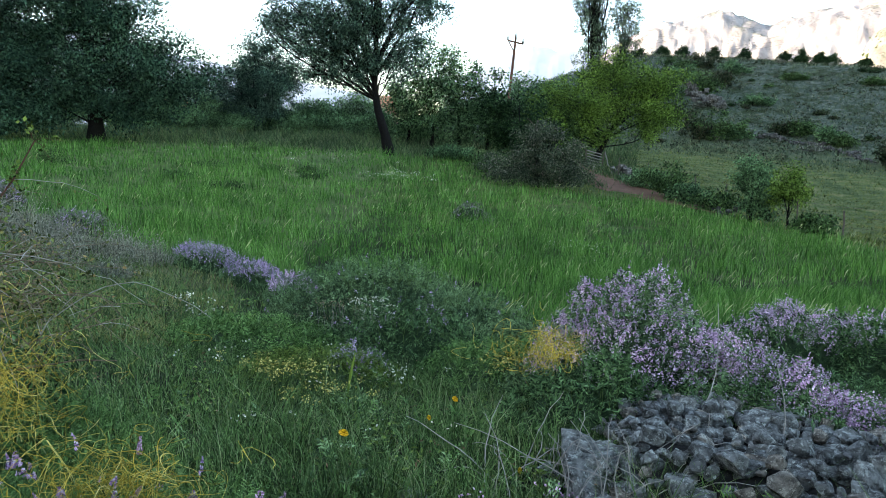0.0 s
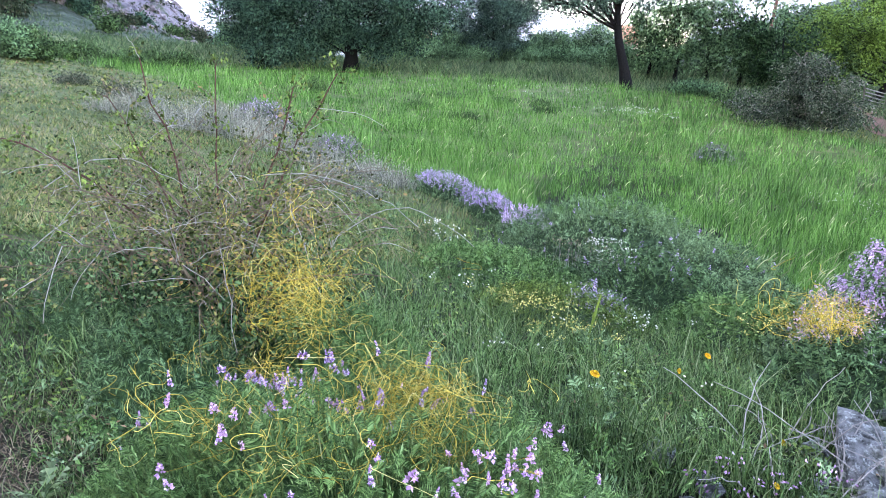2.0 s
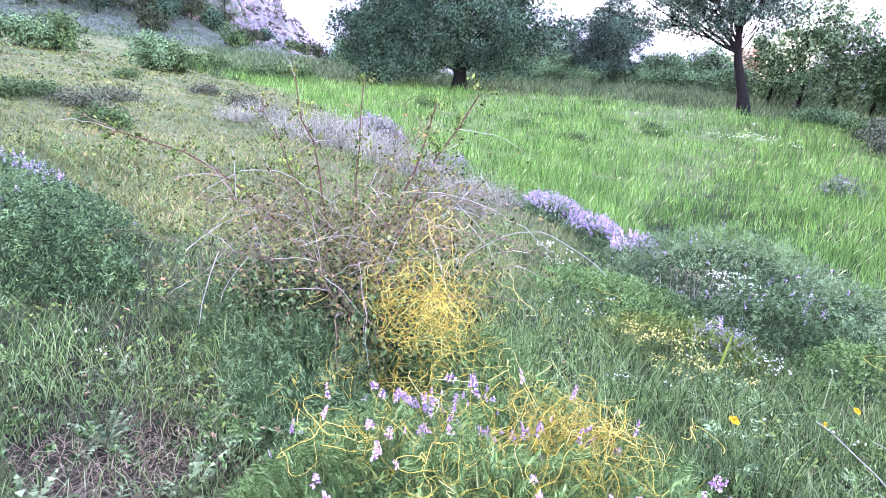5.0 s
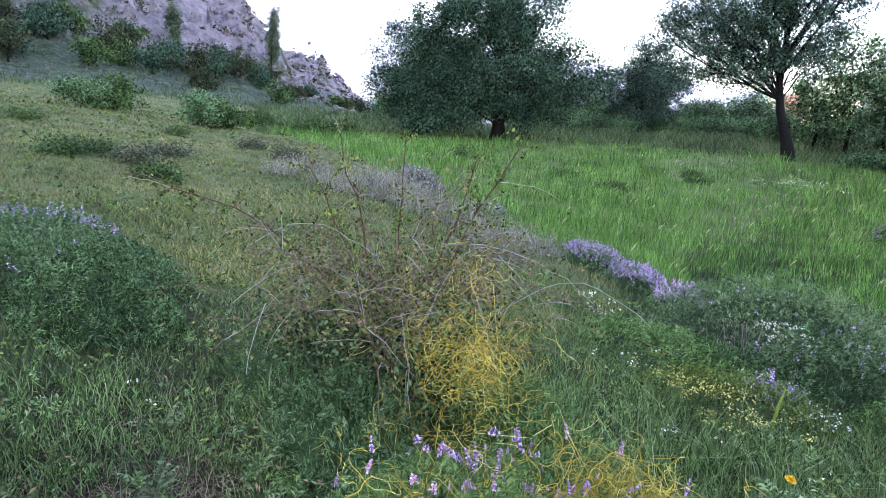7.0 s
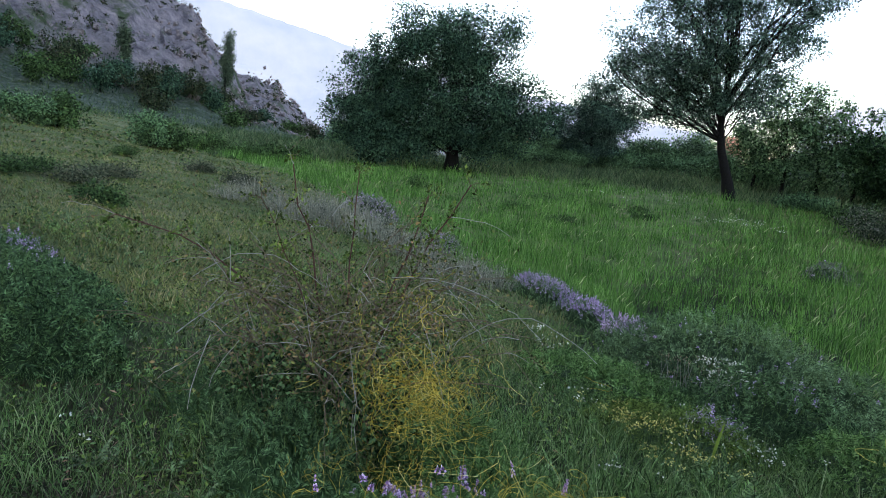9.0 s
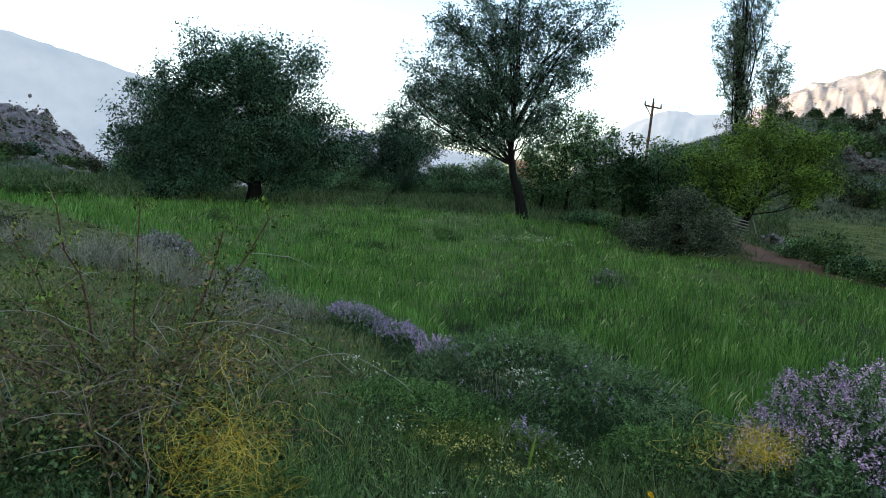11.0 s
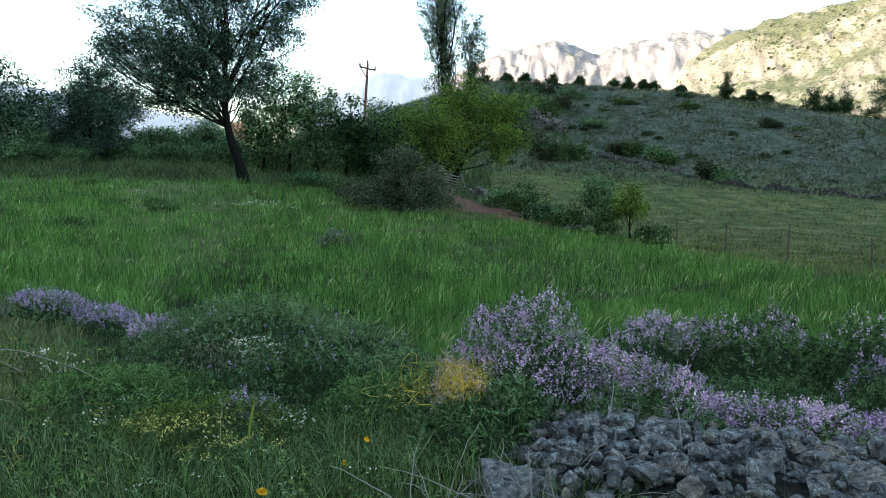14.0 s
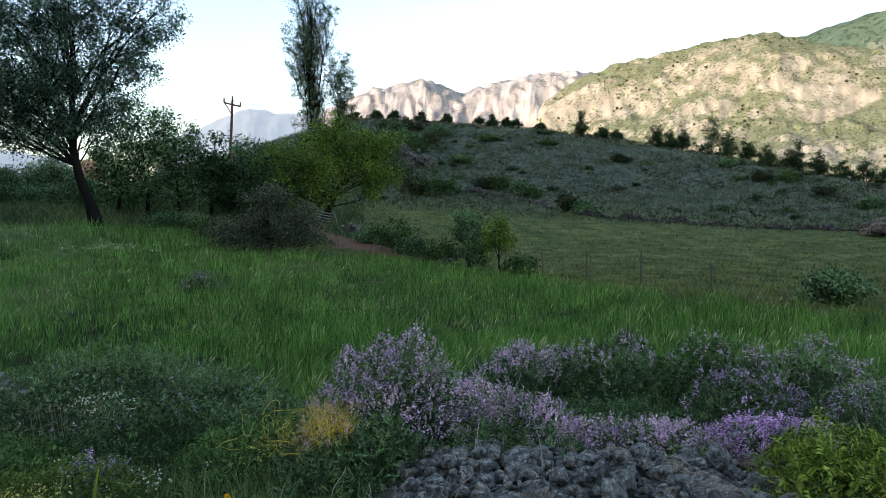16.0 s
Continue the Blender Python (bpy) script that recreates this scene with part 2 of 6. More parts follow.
M_ROSELEAF = leaf_mat("small_rose_leaves", (0.085, 0.115, 0.03), (0.23, 0.265, 0.085), 5, third=(0.38, 0.21, 0.11), low=0.3)
# dark core colours that paint the shade inside the bushes
M_CORE_SHADE = bark_mat("bush_core_shade", (0.01, 0.022, 0.008), (0.045, 0.078, 0.028), 45)
M_CORE_SHADE_NEAR = bark_mat("green_core_shade", (0.016, 0.042, 0.012), (0.075, 0.145, 0.045), 90)
M_WORMWOOD = leaf_mat("silver_wormwood", (0.19, 0.19, 0.145), (0.385, 0.37, 0.3), 1.2, low=0.4, high=1.2)
M_BUSH = leaf_mat("dull_bush_leaves", (0.028, 0.045, 0.022), (0.075, 0.10, 0.05), 0.8, third=(0.12, 0.085, 0.06))
M_SLOPE = leaf_mat("pale_slope_grass", (0.12, 0.145, 0.04), (0.26, 0.28, 0.1), 0.5, third=(0.44, 0.33, 0.19), low=0.4)
M_RUSSET = leaf_mat("russet_dead_leaves", (0.16, 0.09, 0.05), (0.32, 0.2, 0.12), 3)
M_THISTLE = leaf_mat("thistle_leaves", (0.09, 0.14, 0.06), (0.21, 0.275, 0.14), 3, low=0.5, high=1.2)
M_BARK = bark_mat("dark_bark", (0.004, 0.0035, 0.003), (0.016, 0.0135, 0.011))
M_TWIG = bark_mat("brown_twigs", (0.085, 0.06, 0.036), (0.28, 0.215, 0.14), 30)
M_RANK = leaf_mat("rank_bank_grass", (0.05, 0.1, 0.04), (0.13, 0.2, 0.085), 0.4, third=(0.24, 0.24, 0.14), low=0.4)
M_EDGEBUSH = leaf_mat("dusty_bush_leaves", (0.045, 0.07, 0.04), (0.12, 0.155, 0.095), 0.9, third=(0.3, 0.26, 0.24), low=0.35)
M_DRYTUFT = leaf_mat("dry_dark_tufts", (0.04, 0.055, 0.032), (0.11, 0.13, 0.08), 0.1, third=(0.2, 0.18, 0.13), low=0.4)
M_SCRUB = leaf_mat("mountain_scrub_leaves", (0.09, 0.11, 0.05), (0.16, 0.185, 0.09), 0.02)
M_SHOOT = bark_mat("red_brown_shoots", (0.07, 0.03, 0.022), (0.17, 0.085, 0.06), 30)
M_CANE = bark_mat("pale_dry_canes", (0.26, 0.23, 0.19), (0.46, 0.41, 0.36), 30)
M_STEM = bark_mat("green_stems", (0.07, 0.12, 0.03), (0.14, 0.2, 0.06), 30)
M_POST = bark_mat("weathered_wood", (0.06, 0.045, 0.035), (0.17, 0.14, 0.11), 20)
M_PALE_WOOD = bark_mat("pale_weathered_slats", (0.16, 0.145, 0.125), (0.32, 0.29, 0.26), 20)
M_ROCK = rock_mat("grey_lichened_stone", (0.022, 0.022, 0.02), (0.31, 0.312, 0.285), (0.54, 0.56, 0.5), 26.0)
M_WALL = rock_mat("dark_weathered_stone", (0.03, 0.028, 0.025), (0.14, 0.13, 0.115), (0.27, 0.26, 0.23), 4.0)


# earth and gravel darkened to paint the shade in the gaps
M_GAP_SHADE = bark_mat("shaded_earth_and_gravel", (0.012, 0.011, 0.01), (0.04, 0.036, 0.032), 24)
# crag colour lightened and turned bluer to include the haze
M_CRAG = rock_mat("purple_brown_crag", (0.08, 0.066, 0.07), (0.29, 0.235, 0.225), (0.34, 0.275, 0.25), 1.6)
M_REDWOOD = bark_mat("red_brown_pole_wood", (0.10, 0.045, 0.03), (0.2, 0.10, 0.07), 10)
M_DIRT = bark_mat("reddish_path_dirt", (0.10, 0.052, 0.032), (0.19, 0.108, 0.07), 2.5)
M_PLASTER = bark_mat("salmon_plaster", (0.5, 0.3, 0.22), (0.62, 0.4, 0.3), 1.5)
M_ROOF = bark_mat("orange_roof_tiles", (0.4, 0.18, 0.09), (0.55, 0.27, 0.15), 6)


def ground_mat():
    m, nt, p = nodes_of("meadow_soil_and_turf")
    pos = nt.nodes.new("ShaderNodeNewGeometry").outputs["Position"]
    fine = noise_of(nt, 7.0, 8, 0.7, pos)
    # soil near black: its colour includes the deep shade between the plants
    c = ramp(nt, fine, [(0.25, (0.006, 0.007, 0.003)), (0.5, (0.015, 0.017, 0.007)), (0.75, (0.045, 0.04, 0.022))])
    dry = ramp(nt, noise_of(nt, 0.22, 6, 0.65, pos), [(0.52, (0, 0, 0)), (0.7, (0.7, 0.7, 0.7))])
    c = mix(nt, dry, c, ramp(nt, noise_of(nt, 14, 6, 0.7, pos), [(0.3, (0.07, 0.058, 0.036)), (0.7, (0.17, 0.145, 0.095))]))
    # scrub patches on the far slopes, bare brown-grey rock on the rocky hill
    scrub = ramp(nt, noise_of(nt, 0.4, 10, 0.8, pos), [(0.5, (0, 0, 0)), (0.57, (1, 1, 1))])
    far_turf = mix(nt, scrub, ramp(nt, noise_of(nt, 1.7, 8, 0.75, pos), [(0.3, (0.03, 0.045, 0.03)), (0.5, (0.078, 0.102, 0.07)), (0.68, (0.185, 0.19, 0.15))]), (0.04, 0.055, 0.022))
    sep = nt.nodes.new("ShaderNodeSeparateXYZ")
    nt.links.new(pos, sep.inputs[0])
    length = nt.nodes.new("ShaderNodeVectorMath")
    length.operation = "LENGTH"
    nt.links.new(pos, length.inputs[0])
    mid_turf = ramp(nt, noise_of(nt, 0.8, 8, 0.7, pos), [(0.34, (0.038, 0.066, 0.015)), (0.52, (0.1, 0.132, 0.034)), (0.68, (0.22, 0.195, 0.08))])
    mid = nt.nodes.new("ShaderNodeMapRange")
    mid.inputs[1].default_value, mid.inputs[2].default_value = 14, 24
    nt.links.new(length.outputs["Value"], mid.inputs[0])
    c = mix(nt, mid.outputs[0], c, mid_turf)
    slope_turf = ramp(nt, noise_of(nt, 0.9, 12, 0.8, pos), [(0.34, (0.05, 0.085, 0.024)), (0.48, (0.12, 0.16, 0.055)), (0.66, (0.27, 0.235, 0.13))])
    left = nt.nodes.new("ShaderNodeMapRange")
    left.inputs[1].default_value, left.inputs[2].default_value = -2.6, -5.0
    nt.links.new(sep.outputs["X"], left.inputs[0])
    c = mix(nt, left.outputs[0], c, slope_turf)
    far = nt.nodes.new("ShaderNodeMapRange")
    far.inputs[1].default_value, far.inputs[2].default_value = 55, 70
    nt.links.new(length.outputs["Value"], far.inputs[0])
    c = mix(nt, far.outputs[0], c, far_turf)
    # rock tones raised and made bluer, painting some haze over the hill
    stone = ramp(nt, noise_of(nt, 0.42, 12, 0.82, pos), [(0.34, (0.05, 0.042, 0.046)), (0.46, (0.17, 0.14, 0.145)), (0.56, (0.29, 0.235, 0.23)), (0.7, (0.45, 0.36, 0.33))])
    stone = mix(nt, ramp(nt, noise_of(nt, 0.09, 8, 0.7, pos), [(0.54, (0, 0, 0)), (0.62, (1, 1, 1))]), stone, (0.06, 0.08, 0.035))
    west = nt.nodes.new("ShaderNodeMapRange")
    west.inputs[1].default_value, west.inputs[2].default_value = -52, -68
    nt.links.new(sep.outputs["X"], west.inputs[0])
    high = nt.nodes.new("ShaderNodeMapRange")
    high.inputs[1].default_value, high.inputs[2].default_value = 84, 106
    nt.links.new(length.outputs["Value"], high.inputs[0])
    rocky = nt.nodes.new("ShaderNodeMath")
    rocky.operation = "MULTIPLY"
    nt.links.new(west.outputs[0], rocky.inputs[0])
    nt.links.new(high.outputs[0], rocky.inputs[1])
    c = mix(nt, rocky.outputs[0], c, stone)
    nt.links.new(c, p.inputs["Base Color"])
    p.inputs["Roughness"].default_value = 0.95
    p.inputs["Specular IOR Level"].default_value = 0.15
    bump(nt, p, noise_of(nt, 1.2, 12, 0.78, pos), 1.0, 0.45)
    return m


def mountain_mat(name, rock_a, rock_b, green, cover, scale, upright=1.0, relief=1.0):
    """Bare rock with scrub on the gentler faces."""
    m, nt, p = nodes_of(name)
    geo = nt.nodes.new("ShaderNodeNewGeometry")
    mp = nt.nodes.new("ShaderNodeMapping")
    mp.inputs["Scale"].default_value = (1, 1, upright)
    nt.links.new(geo.outputs["Position"], mp.inputs["Vector"])
    r = ramp(nt, noise_of(nt, scale, 10, 0.7, mp.outputs[0]), [(0.3, rock_a), (0.7, rock_b)])
    g = ramp(nt, noise_of(nt, scale * 3.1, 8, 0.75, geo.outputs["Position"]), [(0.35, tuple(0.55 * v for v in green)), (0.7, green)])
    sep = nt.nodes.new("ShaderNodeSeparateXYZ")
    nt.links.new(geo.outputs["Normal"], sep.inputs[0])
    k = nt.nodes.new("ShaderNodeMath")
    k.operation = "MULTIPLY_ADD"
    k.inputs[1].default_value = 0.3
    nt.links.new(sep.outputs["Z"], k.inputs[0])
    half = nt.nodes.new("ShaderNodeMath")
    half.operation = "MULTIPLY"
    half.inputs[1].default_value = 0.7
    nt.links.new(noise_of(nt, scale * 0.3, 12, 0.75, geo.outputs["Position"]), half.inputs[0])
    nt.links.new(half.outputs[0], k.inputs[2])
    f = ramp(nt, k.outputs[0], [(cover, (0, 0, 0)), (cover + 0.06, (1, 1, 1))])
    c = mix(nt, f, r, g)
    dots = ramp(nt, noise_of(nt, scale * 7, 3, 0.6, geo.outputs["Position"]), [(0.54, (0, 0, 0)), (0.59, (1, 1, 1))])
    keep = nt.nodes.new("ShaderNodeMath")
    keep.operation = "MULTIPLY"
    nt.links.new(dots, keep.inputs[0])
    nt.links.new(ramp(nt, k.outputs[0], [(cover - 0.08, (0, 0, 0)), (cover + 0.02, (1, 1, 1))]), keep.inputs[1])
    c = mix(nt, keep.outputs[0], c, tuple(0.4 * v for v in green))
    nt.links.new(c, p.inputs["Base Color"])
    p.inputs["Roughness"].default_value = 0.95
    p.inputs["Specular IOR Level"].default_value = 0.1
    bump(nt, p, noise_of(nt, scale * 2, 10, 0.75, mp.outputs[0]), 0.8, relief)
    return m


# ---- the land ----
BEARINGS = [-65, -45, -28, -13, 0, 15, 30, 48]
DISTANCES = [0, 2.5, 4, 6, 9.5, 14, 22, 30, 40, 60]
LEVELS = np.array([
    [0, .15, .25, .35, .5, .7, 1.2, 1.8, 2.5, 4.0],
    [0, .12, .15, .10, .10, .2, .5, .9, 1.2, 3.0],
    [0, .08, .0, -.25, -.55, -.55, -.1, .5, 1.3, 2.5],
    [0, .03, -.2, -.6, -1.05, -1.05, -.5, .1, 1.2, 2.6],
    [0, .02, -.2, -.65, -1.15, -1.15, -.75, 0, 1.15, 2.5],
    [0, .0, -.15, -.65, -1.15, -1.3, -1.05, -.7, .1, 1.5],
    [0, .0, -.12, -.5, -1.0, -1.3, -1.35, -1.7, -1.6, .2],
    [0, .0, -.1, -.45, -.9, -1.2, -1.5, -1.9, -2.1, -1.2]])


def smooth(t):
    t = np.clip(t, 0, 1)
    return t * t * (3 - 2 * t)


def land(x, y, rough=True):
    """The height of the ground."""
    x, y = np.asarray(x, float), np.asarray(y, float)
    r, b = np.hypot(x, y), np.degrees(np.arctan2(x, y))
    rows = [np.interp(r, DISTANCES, L) for L in LEVELS]
    bb = np.array([-180, *BEARINGS, 180.0])
    rows = np.stack([0.5 * (rows[0] + rows[-1]), *rows, 0.5 * (rows[0] + rows[-1])])
    i = np.clip(np.searchsorted(bb, b) - 1, 0, len(bb) - 2)
    f = (b - bb[i]) / (bb[i + 1] - bb[i])
    f = 0.5 * f + 0.5 * smooth(f)
    take = lambda k: np.take_along_axis(rows.reshape(len(bb), -1), k.reshape(1, -1), 0).reshape(b.shape)
    z = take(i) * (1 - f) + take(i + 1) * f
    # the knoll across the valley, and the rocky hill on the other side
    knoll = np.interp(b, [-12, 0, 8, 14.7, 28, 41.5, 48, 55, 65, 90], [0, 5, 11, 13.8, 13.2, 9.6, 6.8, 3.8, 2, 0])
    z = z + knoll * smooth((r - 56) / 50) * (1 - smooth((r - 108) / 80))
    hill = np.interp(b, [-180, -150, -110, -80, -65, -56, -51, -49.7, -47.5, -44.7, -42.9, -40.9, -37], [10, 40, 75, 62, 45, 30, 24, 18.5, 13.5, 12.5, 8.5, 4.5, 0])
    rise = hill * (0.35 * smooth((r - 60) / 60) + 0.65 * smooth((r - 95) / 50))
    if rough:
        s = rise / 4.2 + 0.35 * fbm(x, y, 30, 3, 61)
        steps = 4.2 * (np.floor(s) + smooth((s - np.floor(s)) * 2.2 - 0.6) - 0.35 * fbm(x, y, 30, 3, 61))
        k = smooth((rise - 5) / 5) * smooth((-40 - b) / 4)
        rise = rise * (1 - k) + (0.35 * rise + 0.65 * steps) * k
    z = z + rise
    back = np.interp(b, [-175, -140, -100, -70, -60, -55], [0, 60, 80, 70, 25, 0])
    z = z + back * smooth((r - 130) / 130)
    z = z - 12 * smooth((r - 190) / 300) * smooth((b + 40) / 20)
    if rough:
        k = np.clip(r / 30, 0.15, 1)
        z = z + 0.10 * k * fbm(x, y, 5.0, 4, 3)
        far = smooth((r - 60) / 40)
        z = z + far * (0.5 * fbm(x, y, 22.0, 5, 5) + smooth((hill - 3) / 12) * smooth((r - 75) / 30) * (3.5 * np.abs(fbm(x, y, 26.0, 6, 6)) - 1.2 + 2.4 * np.abs(fbm(x, y, 9.0, 5, 16))))
    return z


def at(bearing, dist, lift=0.0):
    x, y = dist * math.sin(radians(bearing)), dist * math.cos(radians(bearing))
    return Vector((x, y, float(land(x, y)) + lift))


def build_ground():
    rr = np.concatenate([[0.0], np.geomspace(0.25, 300, 200), np.geomspace(320, 3500, 24)])
    aa = radians(1.0) * np.concatenate([np.arange(-180, -70, 2.5), np.arange(-72, 65, 0.56), np.arange(65, 180, 2.5)])
    R, A = np.meshgrid(rr, aa, indexing="ij")
    X, Y = R * np.sin(A), R * np.cos(A)
    Z = land(X, Y)
    n, k = R.shape
    idx = np.arange(n * k).reshape(n, k)
    nx = np.roll(idx, -1, axis=1)
    q = np.stack([idx[:-1], idx[1:], nx[1:], nx[:-1]], -1).reshape(-1, 4)
    me = to_mesh("ground", np.stack([X, Y, Z], -1), q, smooth=True)
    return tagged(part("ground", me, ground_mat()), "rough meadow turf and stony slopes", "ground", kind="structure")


build_ground()


def mountain(name, bearings, crest, near, far, mat, label, base=-15, cliff=0.3, rough=14, seed=1, n=260, m=90, scrub=0, ridges=1.0, crag=0.0, crag_size=40.0, flute=1.0):
    """A range across some bearings: crest holds its elevation in degrees at each bearing; near and far its foot's and its crest's distance."""
    b = np.linspace(bearings[0], bearings[-1], n)
    el = np.interp(b, bearings, crest)
    t = np.linspace(0, 1.35, m)
    B, T = np.meshgrid(b, t, indexing="ij")
    top = 1.5 + np.tan(np.radians(el)) * far
    R = near + (far - near) * T
    X, Y = R * np.sin(np.radians(B)), R * np.cos(np.radians(B))
    s = np.where(T < 1, (1 - cliff) * T + cliff * smooth((T - 0.55) / 0.35), 1 - 0.6 * (T - 1))
    nse = -1.0 + 1.1 * fbm(X, Y, far * 0.16, 4, seed) - 0.6 * ridges * np.abs(fbm(X, Y, far * 0.07, 3, seed + 1))
    edge = smooth((B - b[0]) / 3) * smooth((b[-1] - B) / 3)
    Z = base + (top[:, None] - base) * s * (0.25 + 0.75 * edge) + rough * np.minimum(nse, 0) * np.clip(T * 2, 0, 1) * (1 - 0.93 * smooth((T - 0.72) / 0.26))
    Z = Z + (rough * 0.12 + 0.2 * crag) * fbm(X, Y, far * 0.035, 2, seed + 2)
    if crag:
        # ledges and gullies pushed in and out of the face
        lat = np.radians(B) * far
        push = crag * (fbm(lat, Z * flute, crag_size, 5, seed + 3) + 0.6 * np.abs(fbm(lat, Z * flute, crag_size * 0.4, 4, seed + 4))) * np.clip(1.6 - 1.3 * T, 0.1, 1)
        X, Y = X - push * np.sin(np.radians(B)), Y - push * np.cos(np.radians(B))
    idx = np.arange(n * m).reshape(n, m)
    q = np.stack([idx[:-1, :-1], idx[1:, :-1], idx[1:, 1:], idx[:-1, 1:]], -1).reshape(-1, 4)
    me = to_mesh(name, np.stack([X, Y, Z], -1), q, smooth=True)
    ob = tagged(part(name, me, mat), label, "mountain", kind="structure")
    if scrub:
        # bushes over the slope, thinner on the steep rock
        i, j = rng.integers(1, n - 1, scrub), (rng.uniform(0.02, 0.745, scrub) * m).astype(int)
        p = np.stack([X[i, j], Y[i, j], Z[i, j]], 1) + np.concatenate([rng.normal(0, 1.2, (scrub, 2)), np.zeros((scrub, 1))], 1)
        k = fbm(p[:, 0], p[:, 1], 130, 4, 77) + 0.35 * fbm(p[:, 0], p[:, 1], 20, 3, 78) > 0.05
        p = p[k]
        v, t = florets(p, 0.6 + 1.6 * spread(len(p)) ** 2.5, 0.8)
        part("mountain_scrub", to_mesh("mountain_scrub", v, None, t), M_SCRUB, ob, "green bushes dotted over the slope", "stuff")
    return ob


mountain("mountain_cliffs", [8, 11.5, 14.8, 17, 19.7, 21.5, 23.1, 25.5, 29, 32.7, 38, 46], [6, 8.6, 10.1, 10.5, 11.0, 10.4, 9.7, 10.5, 11.0, 11.1, 9.5, 7], 900, 1500,
         mountain_mat("pale_cliff_rock", (0.22, 0.195, 0.185), (0.45, 0.41, 0.385), (0.28, 0.28, 0.23), 0.63, 0.035, 0.4, 4.0), "sunlit pale rock cliffs of a far mountain", cliff=0.25, rough=20, seed=4, n=420, m=110, ridges=0.6, crag=11, crag_size=52, flute=0.9)
mountain("mountain_slope", [27, 30, 32.7, 36, 39.5, 42.9, 45, 46.6, 48, 50, 54.9, 64, 75], [6, 8.8, 10.4, 11.4, 11.8, 12.4, 12.5, 12.7, 12.4, 11.6, 10.2, 9, 6], 430, 720,
         mountain_mat("tan_scrub_slope", (0.15, 0.135, 0.10), (0.42, 0.37, 0.29), (0.2, 0.21, 0.12), 0.545, 0.06, 0.8, 1.8), "sunlit tan mountain slope with green scrub", cliff=0.2, rough=7, seed=9, n=360, m=120, scrub=9000, ridges=0.0, crag=3.2, crag_size=30, flute=1.1)
mountain("mountain_green", [44, 47, 49.3, 52, 54.8, 60, 70, 80], [8, 11, 12.0, 12.6, 13.1, 14, 13, 10], 1300, 1900,
         mountain_mat("hazy_green_slope", (0.11, 0.13, 0.10), (0.19, 0.2, 0.15), (0.085, 0.13, 0.09), 0.5, 0.01), "far green mountain behind the slope", cliff=0.1, rough=22, seed=12, n=150, m=50)


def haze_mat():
    m, nt, p = nodes_of("distance_haze_glow")
    # haze painted in: the far slopes give off a pale blue glow
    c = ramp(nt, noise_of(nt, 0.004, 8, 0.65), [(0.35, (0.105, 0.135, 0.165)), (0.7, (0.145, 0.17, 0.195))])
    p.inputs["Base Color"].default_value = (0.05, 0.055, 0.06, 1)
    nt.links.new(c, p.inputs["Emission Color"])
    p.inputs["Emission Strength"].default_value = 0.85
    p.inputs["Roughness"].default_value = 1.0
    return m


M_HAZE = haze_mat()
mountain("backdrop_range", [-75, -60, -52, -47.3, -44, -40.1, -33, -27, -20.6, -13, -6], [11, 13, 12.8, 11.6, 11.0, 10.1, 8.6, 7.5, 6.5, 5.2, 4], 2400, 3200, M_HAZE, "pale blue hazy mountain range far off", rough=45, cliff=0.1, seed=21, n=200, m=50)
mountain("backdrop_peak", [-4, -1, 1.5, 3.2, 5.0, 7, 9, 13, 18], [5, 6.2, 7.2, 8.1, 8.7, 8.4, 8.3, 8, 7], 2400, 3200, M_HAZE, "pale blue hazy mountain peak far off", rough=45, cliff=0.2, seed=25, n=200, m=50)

# ---- trees ----
def bez(a, m, c, k):
    u = np.linspace(0, 1, k)[:, None]
    return (1 - u) ** 2 * a + 2 * u * (1 - u) * m + u ** 2 * c


